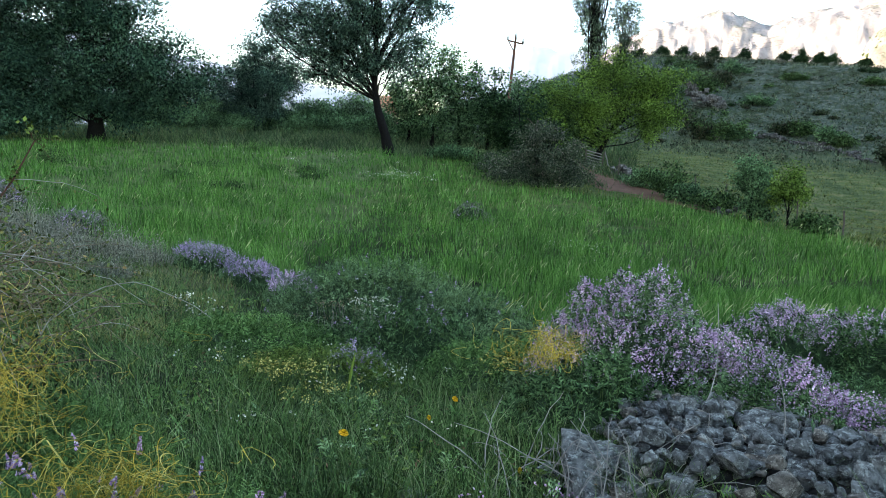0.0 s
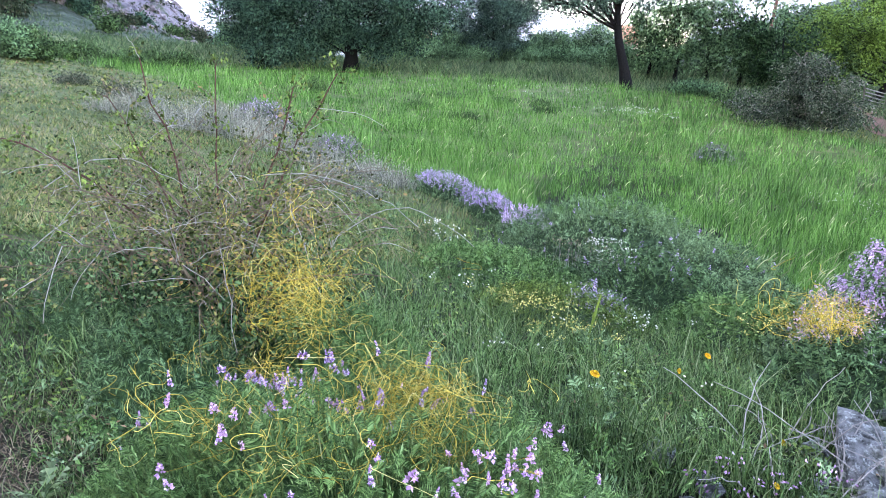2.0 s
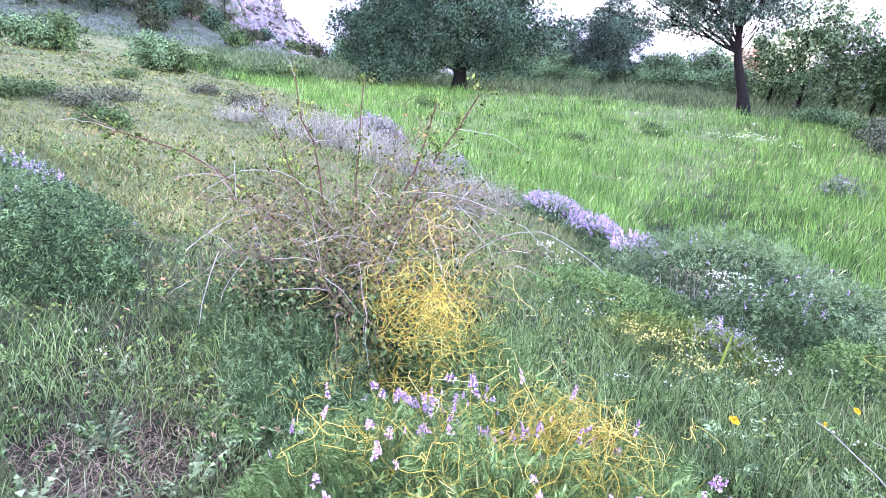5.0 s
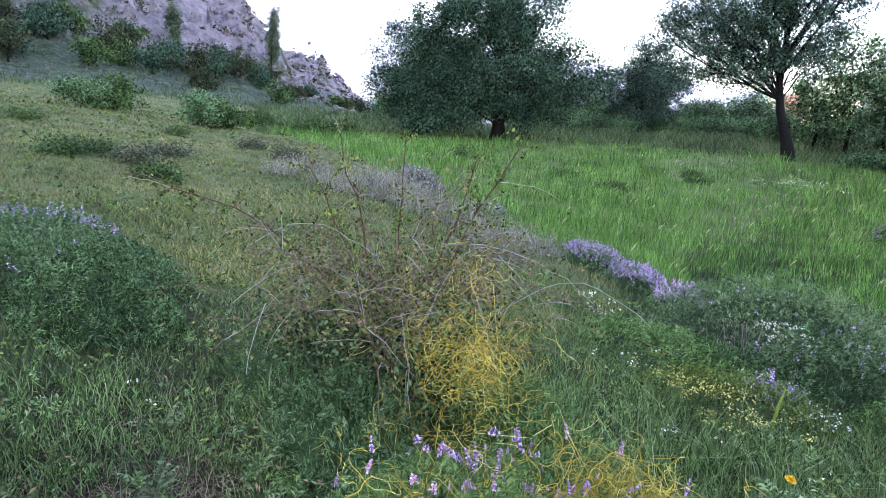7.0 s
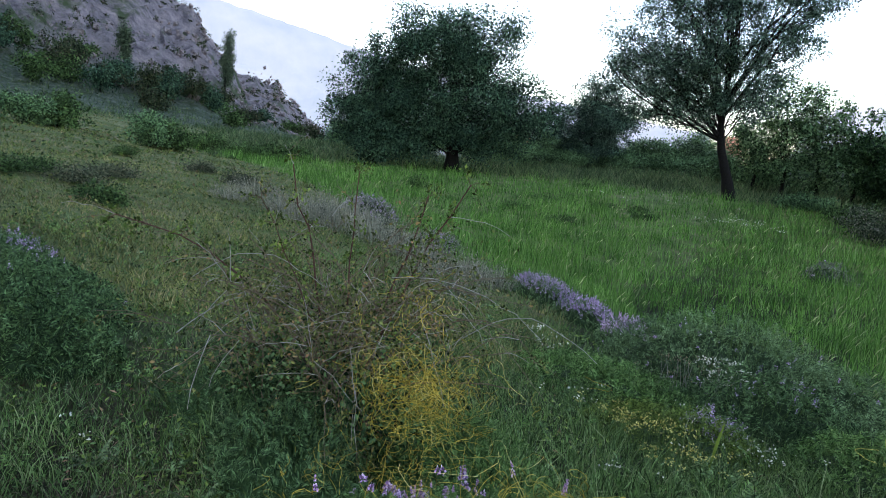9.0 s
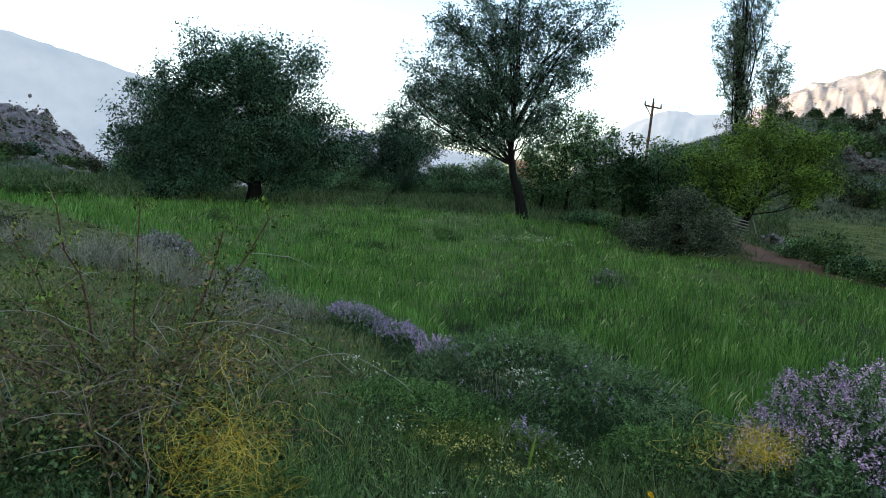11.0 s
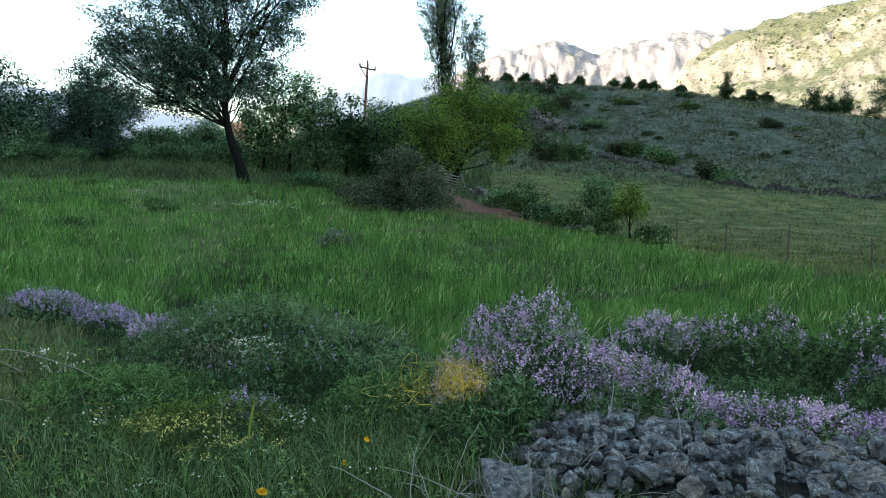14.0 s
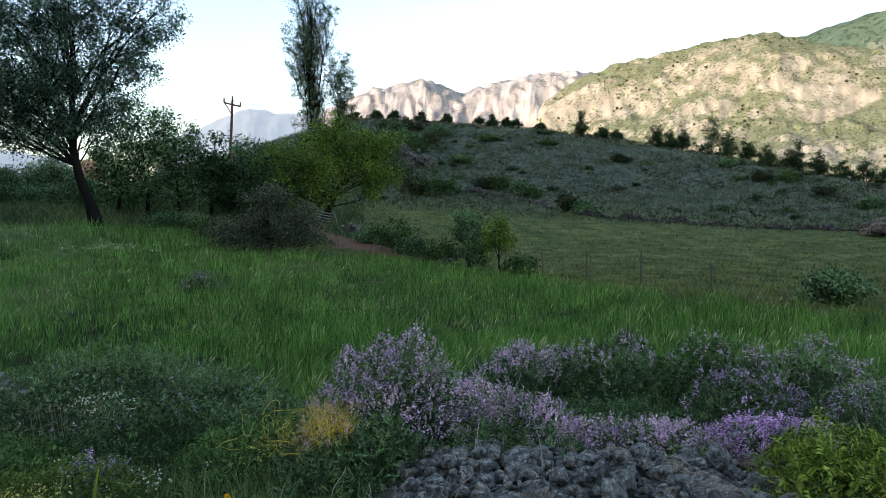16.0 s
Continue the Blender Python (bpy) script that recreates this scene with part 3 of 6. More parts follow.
def grow(height, crown, trunk_r, limbs, lean=(0, 0), fork=0.3, seed=1):
    """Trunk, limbs and twigs as tubes, and the ends of the twigs. crown: lobes (dx, dy, dz, rx, ry, rz) in metres."""
    r = np.random.default_rng(seed)
    k = 9
    t = np.linspace(0, 1, k)
    wob = r.normal(0, 0.03 * height, (k, 2)).cumsum(0) * 0.35
    wob -= wob[0]
    trunk = np.stack([lean[0] * t + wob[:, 0], lean[1] * t + wob[:, 1], t * height * 0.82], 1)
    tr = trunk_r * (1 - 0.88 * t) * (1 + 0.5 * np.exp(-t * 14))
    pieces = [(*tubes(trunk[None], tr[None], 8), None)]
    lobes = np.array(crown, float)
    vol = (lobes[:, 3] * lobes[:, 4] * lobes[:, 5]) ** 0.7
    share = np.maximum(3, np.round(limbs * vol / vol.sum())).astype(int)
    main, main_r, twig, twig_r, ends = [], [], [], [], []
    for c, m in zip(lobes, share):
        for h in range(max(1, m // 9)):
            goal = c[:3] + unit(r.normal(size=3)) * c[3:] * r.uniform(0.1, 0.55)
            s = np.clip(goal[2] / height * r.uniform(0.45, 0.75), fork, 0.9)
            start = np.array([np.interp(s, t, trunk[:, j]) for j in range(3)])
            bend = start * 0.45 + goal * 0.55 + np.array([0, 0, 0.25 * np.linalg.norm((goal - start)[:2]) * r.uniform(-0.6, 0.9)]) + r.normal(0, 0.05, 3) * height * 0.6
            path = bez(start, bend, goal, 7) + r.normal(0, 0.012 * height, (7, 3)) * np.linspace(0, 1, 7)[:, None]
            r0 = min(trunk_r * 0.32, 0.012 * np.linalg.norm(goal - start) + 0.008)
            main.append(path)
            main_r.append(np.linspace(r0, r0 * 0.3, 7))
            for g in range(m // max(1, m // 9)):
                tip = c[:3] + unit(r.normal(size=3)) * c[3:] * r.uniform(0.3, 1.0) ** 0.6
                st = path[r.integers(2, 7)]
                bd = st * 0.5 + tip * 0.5 + r.normal(0, 0.05, 3) * height * 0.6
                tw = bez(st, bd, tip, 5)
                q0 = min(r0 * 0.45, 0.008 * np.linalg.norm(tip - st) + 0.004)
                twig.append(tw)
                twig_r.append(np.linspace(q0, q0 * 0.25, 5))
                ends += [tw[4], tw[3] * 0.7 + tw[4] * 0.3, tw[2]]
    pieces.append((*tubes(np.array(main), np.array(main_r), 6), None))
    pieces.append((*tubes(np.array(twig), np.array(twig_r), 3), None))
    return join(*pieces), np.array(ends)


def foliage(ends, per, clump, size, width, seed, hang=0.3):
    r = np.random.default_rng(seed)
    n = len(ends) * per
    c = np.repeat(ends, per, 0)
    d = r.normal(size=(n, 3)) * np.array([1, 1, 0.75])
    d = d / np.linalg.norm(d, axis=1, keepdims=True) * (r.uniform(0, 1, n) ** 0.6)[:, None]
    k = np.repeat(r.uniform(0.6, 1.3, len(ends)), per)[:, None]
    p = c + d * clump * k
    ax = d * 0.6 + r.normal(size=(n, 3)) * 0.6 + np.array([0, 0, -hang])
    return leaves(p, ax, size * r.uniform(0.7, 1.3, n), width)


def tree(name, place, label, height, crown, trunk_r, limbs, per, clump, leaf, mat, seed, lean=(0, 0), fork=0.25, width=0.5, hang=0.3, category="tree", group="", droop=0.0, turn=0.0, bark=None):
    ob = thing(name, place, label, category, group)
    (v, q, t), ends = grow(height, crown, trunk_r, limbs, lean, fork, seed)
    v = v - np.array([0, 0, 0.15])
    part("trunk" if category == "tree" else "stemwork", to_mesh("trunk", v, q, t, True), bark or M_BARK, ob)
    lv, lt = foliage(ends, per, clump, leaf, width, seed + 50, hang)
    lv[:, 2] = np.maximum(lv[:, 2], 0.02)
    part("crown", to_mesh("crown", lv, None, lt), mat, ob)
    return ob


tree("walnut_tree", at(-29.8, 40), "dense dark green broadleaf tree at the field's far edge", 10.2,
     [(0.6, 0, 5.4, 4.4, 3.4, 4.0), (1.8, 0, 7.6, 2.6, 2.4, 2.5), (-1.4, 0, 7.8, 1.8, 1.8, 2.2), (3.6, 0, 3.4, 2.6, 2.4, 2.9), (5.4, 0, 3.4, 1.5, 1.2, 1.4), (-2.2, 0, 3.6, 3.0, 2.4, 2.6), (1.0, 0, 2.4, 3.8, 2.6, 1.7), (-3.4, 0, 2.2, 1.8, 1.6, 1.6)],
     0.4, 245, 100, 0.78, 0.16, M_WALNUT, 3, fork=0.1)
tree("walnut_tree", at(-36.8, 40.5), "lower dense dark tree grown into its neighbour", 9.2,
     [(0.6, 0, 4.2, 3.2, 2.8, 3.0), (-1.6, 0, 3.4, 2.2, 2.0, 2.4), (2.2, 0, 2.8, 3.2, 2.4, 2.2), (0.2, 0, 6.4, 1.9, 1.5, 1.7), (2.6, 0, 5.9, 2.0, 1.7, 2.1), (2.4, 0, 8.0, 1.9, 1.6, 1.6), (0.9, -0.4, 1.3, 2.8, 1.8, 1.1)],
     0.3, 185, 100, 0.76, 0.16, M_WALNUT, 4, fork=0.08)
tree("small_tree", at(-18.0, 58), "small round broadleaf tree behind the field", 8.2, [(0.4, 0, 5.6, 2.8, 2.2, 2.5), (2.0, 0, 3.8, 2.6, 2, 2.2), (-1.4, 0, 3.6, 2.6, 1.8, 2.2), (0.4, 0, 1.8, 3.4, 2, 1.4)], 0.18, 190, 64, 0.62, 0.18, M_TALL, 5, fork=0.14)
tree("open_tree", at(-6.9, 38), "tall open-crowned tree with a dark leaning trunk", 13.0,
     [(-6.6, 0, 6.6, 1.7, 1.5, 1.6), (-3.2, 0, 6.6, 2.6, 2, 1.8), (-2.2, 0, 8.4, 3.6, 3, 3.2), (-5.9, 0, 8.4, 2.0, 1.6, 1.7), (3.0, 0, 10.9, 2.2, 1.6, 1.8), (-4.6, 0, 5.2, 2.2, 2, 2.0), (0.4, 0, 6.0, 2.2, 2, 2.0), (1.5, 0, 8.6, 2.2, 1.8, 1.9), (-1.4, 0, 11.6, 3.6, 2.6, 2.2), (-4.4, 0, 10.8, 2.2, 1.6, 1.8), (-2.0, 0, 4.6, 2.0, 1.6, 1.4)],
     0.27, 410, 58, 0.5, 0.14, M_TALL, 8, lean=(-0.7, 0), fork=0.3)
for k, (b, d, h, w) in enumerate([(-3.4, 42, 7.3, 2.2), (-0.8, 43, 6.6, 2.3), (1.6, 42, 5.8, 2.2), (4.0, 40, 4.3, 2.4), (6.0, 47, 5.6, 2.6), (8.2, 50, 5.6, 2.6), (-5.4, 46, 5.0, 1.8), (-22.6, 60, 4.6, 3.0), (-20.6, 61, 3.6, 2.6), (-25.4, 62, 3.2, 2.6), (-13.4, 62, 3.2, 2.4), (-11.4, 61, 3.4, 2.4), (-9.0, 60, 3.9, 2.6), (-15.6, 63, 2.2, 2.4), (-18.6, 64, 2.8, 3.0), (-16.9, 63, 2.6, 2.8), (-24.0, 64, 2.8, 2.8), (-28.6, 60, 3.0, 2.6), (-32.0, 60, 3.0, 2.8), (-35.6, 60, 2.8, 2.6), (-38.6, 60, 2.4, 2.4), (-7.0, 50, 2.0, 2.2)]):
    tree("thicket_tree", at(b, d), "bushy dark green tree in the thicket", h, [(0, 0, h * 0.55, w, w * 0.9, h * 0.46), (0.4, 0, h * 0.3, w * 1.05, w, h * 0.3), (-0.5 * w, 0, h * 0.75, w * 0.5, w * 0.5, h * 0.24)], 0.12, 70, 34, 0.54, 0.185, M_THICKET if k != 3 else M_JUNIPER, 20 + k, group="thicket behind the field", fork=0.08)
for k, (b, d, h) in enumerate([(-27.0, 57, 1.5), (-24.9, 58, 1.7), (-23.0, 57, 1.5), (-21.2, 58, 1.6), (-19.2, 57, 1.4), (-17.0, 58, 1.5), (-15.0, 57, 1.5), (-13.0, 58, 1.6), (-11.2, 57, 1.5), (-9.2, 56, 1.6)]):
    tree("hedge_bush", at(b, d), "low dark bush in the hedge under the trees", h, [(0, 0, h * 0.5, 1.7, 1.2, h * 0.5)], 0.05, 34, 32, 0.5, 0.17, M_THICKET, 220 + k, fork=0.05, category="bush", group="hedge under the trees")
for k, (b, d, w, h) in enumerate([(-32.7, 28.1, 0.62, 0.62), (-13.5, 28.3, 0.7, 0.28), (-20.7, 23.4, 0.8, 0.24), (-16.8, 30.3, 0.8, 0.22), (-23.9, 25.3, 0.7, 0.2), (-21.8, 30.4, 0.9, 0.24), (-13.8, 30.5, 0.7, 0.24), (-18.4, 37.9, 0.9, 0.2)]):
    tree("field_clump", at(b, d), "dark green weed clump standing in the field", h, [(0, 0, h * 0.55, w, w * 0.8, h * 0.5)], 0.015, 26, 30, 0.2, 0.055, M_SHRUB, 240 + k, fork=0.05, category="weeds", group="weed clumps in the field")
tree("yellow_green_tree", at(10.3, 42), "yellow-green tree with forked dark trunks by the gate", 6.9,
     [(-1.1, 0, 4.0, 3.0, 2.4, 2.0), (3.8, 0, 4.8, 2.2, 2.0, 1.8), (1.4, 0, 5.7, 2.6, 2.0, 1.4), (-3.0, 0, 3.4, 1.8, 1.6, 1.6), (4.4, 0, 3.2, 1.8, 1.5, 1.2), (-2.2, -0.6, 1.9, 1.8, 1.2, 1.5), (1.4, -0.3, 3.6, 2.4, 1.5, 1.2), (3.6, -0.3, 2.5, 1.7, 1.2, 1.1), (0.2, -0.5, 2.4, 1.8, 1.2, 1.2)], 0.2, 240, 54, 0.55, 0.14, M_LIME, 31, lean=(2.4, 0), fork=0.22)
tree("thicket_tree", at(8.3, 41.5), "bushy green tree grown against the yellow-green one", 3.2, [(0, 0, 1.8, 1.3, 1.1, 1.4)], 0.1, 50, 40, 0.4, 0.15, M_SHRUB, 32, group="thicket behind the field", fork=0.08)
tree("poplar_tree", at(10.0, 70), "tall narrow poplar with sparse leaves", 25.0, [(0.5, 0, 18, 2.8, 2.4, 6.5), (0.4, 0, 11, 2.7, 2.4, 5), (0.2, 0, 6, 2.2, 2.0, 4), (-0.9, 0, 14, 1.8, 1.5, 5)], 0.26, 330, 28, 0.42, 0.17, M_POPLAR, 41, fork=0.12, lean=(0.9, 0))
tree("poplar_tree", at(12.5, 70), "lower second poplar beside the tall one", 15.2, [(0.2, 0, 10.5, 1.5, 1.2, 4.0), (0, 0, 6, 1.3, 1.2, 3)], 0.16, 100, 32, 0.42, 0.17, M_POPLAR, 43, fork=0.12, lean=(0.6, 0))
tree("dense_bush", at(6.0, 29.6), "dense dusty grey-green bush with pale flowers at the field's edge", 3.2, [(0.3, 0, 1.5, 1.75, 1.5, 1.4), (-1.3, 0, 0.9, 1.4, 1.2, 0.95), (1.3, 0, 0.9, 1.3, 1.1, 1.1), (0.1, 0, 2.2, 1.0, 0.9, 0.9), (0.0, -0.4, 0.6, 2.3, 1.3, 0.7)], 0.07, 170, 50, 0.3, 0.09, M_EDGEBUSH, 51, fork=0.03, category="bush")
tree("young_tree", at(22.9, 28), "dark young bushy tree by the fence", 2.7, [(0, 0, 1.5, 1.0, 1.0, 1.2), (0.4, 0, 0.7, 1.0, 0.9, 0.6)], 0.07, 46, 60, 0.33, 0.1, M_THICKET, 53, fork=0.08)
tree("young_tree", at(25.6, 27.5), "light green young tree by the fence", 2.5, [(0, 0, 1.5, 0.75, 0.8, 1.0)], 0.05, 28, 45, 0.3, 0.1, M_LIME, 54, fork=0.15)
for k, (b, d, w, h) in enumerate([(16.4, 31.5, 1.3, 1.7), (18.2, 30.5, 1.0, 1.0), (20.2, 29.5, 1.2, 0.9), (14.6, 33.5, 1.2, 1.0), (27.3, 26.5, 0.8, 0.7), (51.5, 20, 1.1, 0.9), (1.6, 33, 1.2, 1.0), (-1.5, 36, 1.3, 0.9)]):
    tree("low_shrub", at(b, d), "low dark green shrub along the field's edge", h, [(0, 0, h * 0.5, w, w * 0.8, h * 0.5)], 0.03, 34, 30, 0.26, 0.12, M_THICKET if k % 2 else M_SHRUB, 70 + k, fork=0.05, category="shrub", group="shrubs along the field's edge")
for k, (b, d, w, h, m) in enumerate([(-54.4, 31, 1.3, 1.4, M_THICKET), (-52.8, 31, 1.1, 1.2, M_SHRUB), (-60.6, 34, 1.5, 1.6, M_SHRUB), (-62.6, 34, 1.6, 1.4, M_THICKET), (-50.5, 37, 1.2, 0.9, M_SHRUB), (-58.6, 11.2, 0.42, 0.26, M_SHRUB), (-65, 14.4, 0.6, 0.2, M_SHRUB), (-62.4, 15, 0.5, 0.16, M_SHRUB), (-60.2, 14, 0.6, 0.14, M_DRYTUFT), (-57.6, 16.5, 0.6, 0.16, M_DRYTUFT), (-47, 38, 1.4, 0.8, M_SHRUB), (-44.5, 40, 2.0, 1.0, M_SHRUB), (-66.5, 24, 0.7, 0.25, M_SHRUB), (-56.5, 24, 0.5, 0.2, M_SHRUB), (-51.0, 22, 0.5, 0.25, M_DRYTUFT), (-48.0, 20, 0.6, 0.35, M_DRYTUFT)]):
    tree("slope_shrub", at(b, d), "rounded green shrub on the grassy slope", h, [(0, 0, h * 0.5, w, w * 0.9, h * 0.52), (w * 0.5, 0, h * 0.4, w * 0.7, w * 0.6, h * 0.4)], 0.03, 44, 34 if w > 0.8 else 26, min(0.34, 0.5 * w), 0.08 + 0.03 * w if w > 0.8 else 0.05, m, 90 + k, fork=0.05, category="shrub", group="shrubs on the slope")
# trees and scrub at the foot of the rocky hill and on it
for k, (b, d, w, h) in enumerate([(-67, 75, 3.2, 4), (-64.5, 84, 3, 4.6), (-62, 78, 3, 3.2), (-60, 84, 3, 4.5), (-57.6, 80, 2.6, 3.4), (-56.2, 90, 3, 2.6), (-54.4, 84, 2.8, 3.6), (-52.6, 88, 2.4, 3.0), (-50.6, 92, 2.4, 2.4), (-48.8, 95, 2, 2.2), (-45.5, 96, 2.4, 2.0), (-43, 92, 2.4, 2.4), (-41.2, 90, 2.6, 3.0), (-65, 98, 2, 2.4), (-58.5, 100, 2, 2.4), (-53, 104, 1.6, 2.0), (-39.5, 78, 2.4, 2.4), (-62.6, 92, 2.4, 2.2), (-47.2, 92, 1.6, 1.4)]):
    tree("hill_tree", at(b, d), "dark scrubby tree at the rocky hill's foot", h, [(0, 0, h * 0.5, w * 0.8, w * 0.7, h * 0.5)], 0.1, 24, 20, 0.8, 0.3, (M_BUSH, M_WALNUT, M_SHRUB)[k % 3], 120 + k, fork=0.06, group="trees at the hill's foot")
foot_rng = np.random.default_rng(55)
for k in range(34):
    b, d, w, h = foot_rng.uniform(-72, -46.5), foot_rng.uniform(77, 93), foot_rng.uniform(2.0, 3.4), foot_rng.uniform(1.8, 3.6)
    tree("hill_tree", at(b, d), "dark scrubby tree at the rocky hill's foot", h, [(0, 0, h * 0.48, w * 0.85, w * 0.7, h * 0.5)], 0.08, 22, 18, 0.8, 0.3, (M_WALNUT, M_BUSH, M_SHRUB)[k % 3], 420 + k, fork=0.06, group="trees at the hill's foot")
tree("poplar_tree", at(-48.5, 105), "slender young poplar below the rocky hill", 10.5, [(0, 0, 5.6, 1.0, 1.0, 5)], 0.12, 50, 40, 0.6, 0.25, M_POPLAR, 145, fork=0.1)
tree("poplar_tree", at(-56.0, 100), "slender young poplar below the rocky hill", 7.0, [(0, 0, 3.6, 0.9, 0.9, 3.2)], 0.1, 36, 40, 0.6, 0.25, M_POPLAR, 146, fork=0.1)


def junipers():
    spots = [(19.4, 1.6, 1.6), (24.3, 1.8, 1.8), (25.4, 1.9, 1.8), (26.6, 1.3, 1.7), (27.4, 1.6, 1.6), (32.9, 1.9, 4.2), (34.6, 2.6, 1.9), (35.8, 2.0, 1.4), (39.0, 1.7, 3.0), (40.0, 1.8, 2.2), (41.0, 2.0, 2.4), (43.2, 3.2, 4.2), (44.3, 2.4, 3.0),
             (45.7, 2.0, 2.4), (47.2, 2.4, 2.6), (48.6, 2.4, 2.2), (49.3, 1.5, 3.8), (50.6, 2.0, 2.4), (52.0, 2.6, 2.0), (53.6, 2.6, 2.2), (55.0, 2.4, 2.0), (17.0, 2.4, 1.8), (15.5, 2.4, 1.6), (21.5, 1.8, 1.2), (29.5, 1.6, 1.0), (13.5, 2.6, 2.2)]
    for k, (b, w, h) in enumerate(spots):
        w, h = (w * 1.45, h * 1.3) if b > 38 else (w, h)
        tree("juniper", at(b, 103 + 2.5 * math.sin(k * 2.1)), "dark juniper on the knoll's crest", h, [(0, 0, h * 0.28, w * 0.62, w * 0.6, h * 0.34), (0.1, 0, h * 0.62, w * 0.36, w * 0.3, h * 0.36)], 0.06, 24, 32, 0.26 + 0.07 * h, 0.22, M_JUNIPER, 200 + k, fork=0.05, hang=-0.2, group="junipers on the crest")
    r = np.random.default_rng(77)
    for k in range(60):
        b, d = r.uniform(13, 57), r.uniform(62, 101)
        w = 0.3 + 1.0 * r.uniform(0, 1) ** 2.2
        h = w * r.uniform(0.35, 0.8)
        tree("hill_shrub", at(b, d), "low dark shrub on the dry knoll", h, [(0, 0, h * 0.5, w, w * 0.8, h * 0.5)], 0.03, 8, 14, 0.3 * w + 0.1, 0.2, (M_SHRUB, M_BUSH, M_JUNIPER, M_GREYLEAF)[k % 4], 300 + k, fork=0.05, category="shrub", group="shrubs on the knoll")
    for k, (b, d, w, h) in enumerate([(19.6, 66, 4.0, 3.2), (18.3, 66, 2.6, 2.4), (21.0, 67, 2.4, 1.6), (25.6, 70, 2.2, 1.9), (24.6, 70, 1.6, 1.4), (27.6, 68.5, 2.0, 1.6), (28.6, 68, 1.5, 1.0), (31.6, 62, 1.7, 1.9), (32.8, 61, 1.6, 1.5), (18.4, 80, 3.2, 2.6), (19.6, 84, 3.0, 2.4), (17.2, 84, 3.4, 2.4), (16.2, 88, 3.6, 2.6), (18.2, 92, 3.2, 2.4), (20.6, 90, 2.6, 1.8), (15.2, 78, 3.4, 2.4), (16.6, 72, 3.0, 2.2), (22.4, 78, 2.6, 1.3), (25.0, 88, 2.4, 1.0), (46.5, 84, 2.4, 1.4), (44, 90, 2.6, 1.4), (48.5, 88, 2.6, 1.4), (51, 80, 2.2, 1.2), (54, 74, 2.4, 1.3), (30, 88, 2.0, 0.9), (36, 84, 2.2, 1.0)]):
        tree("hill_shrub", at(b, d), "broad dark thorny shrub on the knoll", h, [(0, 0, h * 0.5, w * 0.6, w * 0.5, h * 0.5), (w * 0.5, 0, h * 0.35, w * 0.5, w * 0.4, h * 0.36)], 0.05, 30, 22, 0.42, 0.22, (M_SHRUB, M_BUSH, M_THICKET)[k % 3], 360 + k, fork=0.05, category="shrub", group="shrubs on the knoll")


def knoll_tufts():
    """Small dark and grey-green clumps all over the dry knoll."""
    r = np.random.default_rng(79)
    n = 5200
    b, d = r.uniform(12, 62, n), np.sqrt(r.uniform(60 ** 2, 106 ** 2, n))
    x, y = d * np.sin(np.radians(b)), d * np.cos(np.radians(b))
    k = fbm(x, y, 18, 3, 80) + r.normal(0, 0.5, n) > -0.1
    x, y = x[k], y[k]
    n = len(x)
    s = 0.16 + 0.4 * r.uniform(0, 1, n) ** 2
    c = np.repeat(np.stack([x, y, land(x, y) + 0.35 * s], 1), 12, 0) + r.normal(0, 0.5, (n * 12, 3)) * np.repeat(s, 12)[:, None] * np.array([1.3, 1.3, 0.45])
    v, t = leaves(c, rand_dirs(n * 12), 0.2, 0.6)
    tagged(part("knoll_tufts", to_mesh("knoll_tufts", v, None, t), M_DRYTUFT), "low dark tufts and clumps on the dry knoll", "scrub", kind="stuff")


junipers()
knoll_tufts()


def crags():
    """Boulders and ledges strewn over the rocky hill, with dark bushes between them."""
    ob = thing("rocky_crags", at(-56, 100), "purple-brown crags and boulders strewn over the steep hill", "rocks")
    o = np.array(ob.location)
    r = np.random.default_rng(8)
    for name, n, size, mat, lift in (("boulder_mass", 4600, (0.2, 0.75), M_CRAG, 0.1), ("bush_mass", 1500, (0.3, 0.8), M_BUSH, 0.3)):
        b, d = r.uniform(-74, -41, n), r.uniform(86, 150, n)
        x, y = d * np.sin(np.radians(b)), d * np.cos(np.radians(b))
        k = fbm(x, y, 14, 3, 64 + len(name)) + r.normal(0, 0.4, n) > 0.0
        x, y = x[k], y[k]
        s = size[0] + (size[1] - size[0]) * r.uniform(0, 1, len(x)) ** 3
        p = np.stack([x, y, land(x, y) + lift * s], 1) - o
        if name == "bush_mass":
            c = np.repeat(p, 26, 0) + r.normal(0, 0.5, (len(p) * 26, 3)) * np.repeat(s, 26)[:, None] * np.array([1, 1, 0.6])
            v, t = leaves(c, rand_dirs(len(c)), 0.3, 0.7)
        else:
            v, t = florets(p, s, 0.75)
        part(name, to_mesh(name, v, None, t), mat, ob, kind="stuff")


crags()


# ---- grass ----
FIELD_NEAR = ([-56, -51, -47, -43, -38, -28, -21, -13, -5, 3, 12, 17, 22, 29, 40, 55, 62], [40, 36, 31, 24, 17, 12.5, 11, 10.2, 8.2, 6.2, 5.0, 4.7, 5.2, 5.8, 6.1, 6.4, 6.6])
FIELD_FAR = ([-56, -44, -38, -30, -18, -7, 0, 5, 10, 14.7, 24.5, 31.5, 40, 48, 55, 62], [41, 41, 40, 39, 40, 38, 35.5, 29.3, 28.6, 28.2, 27, 23, 19, 17, 15, 14])


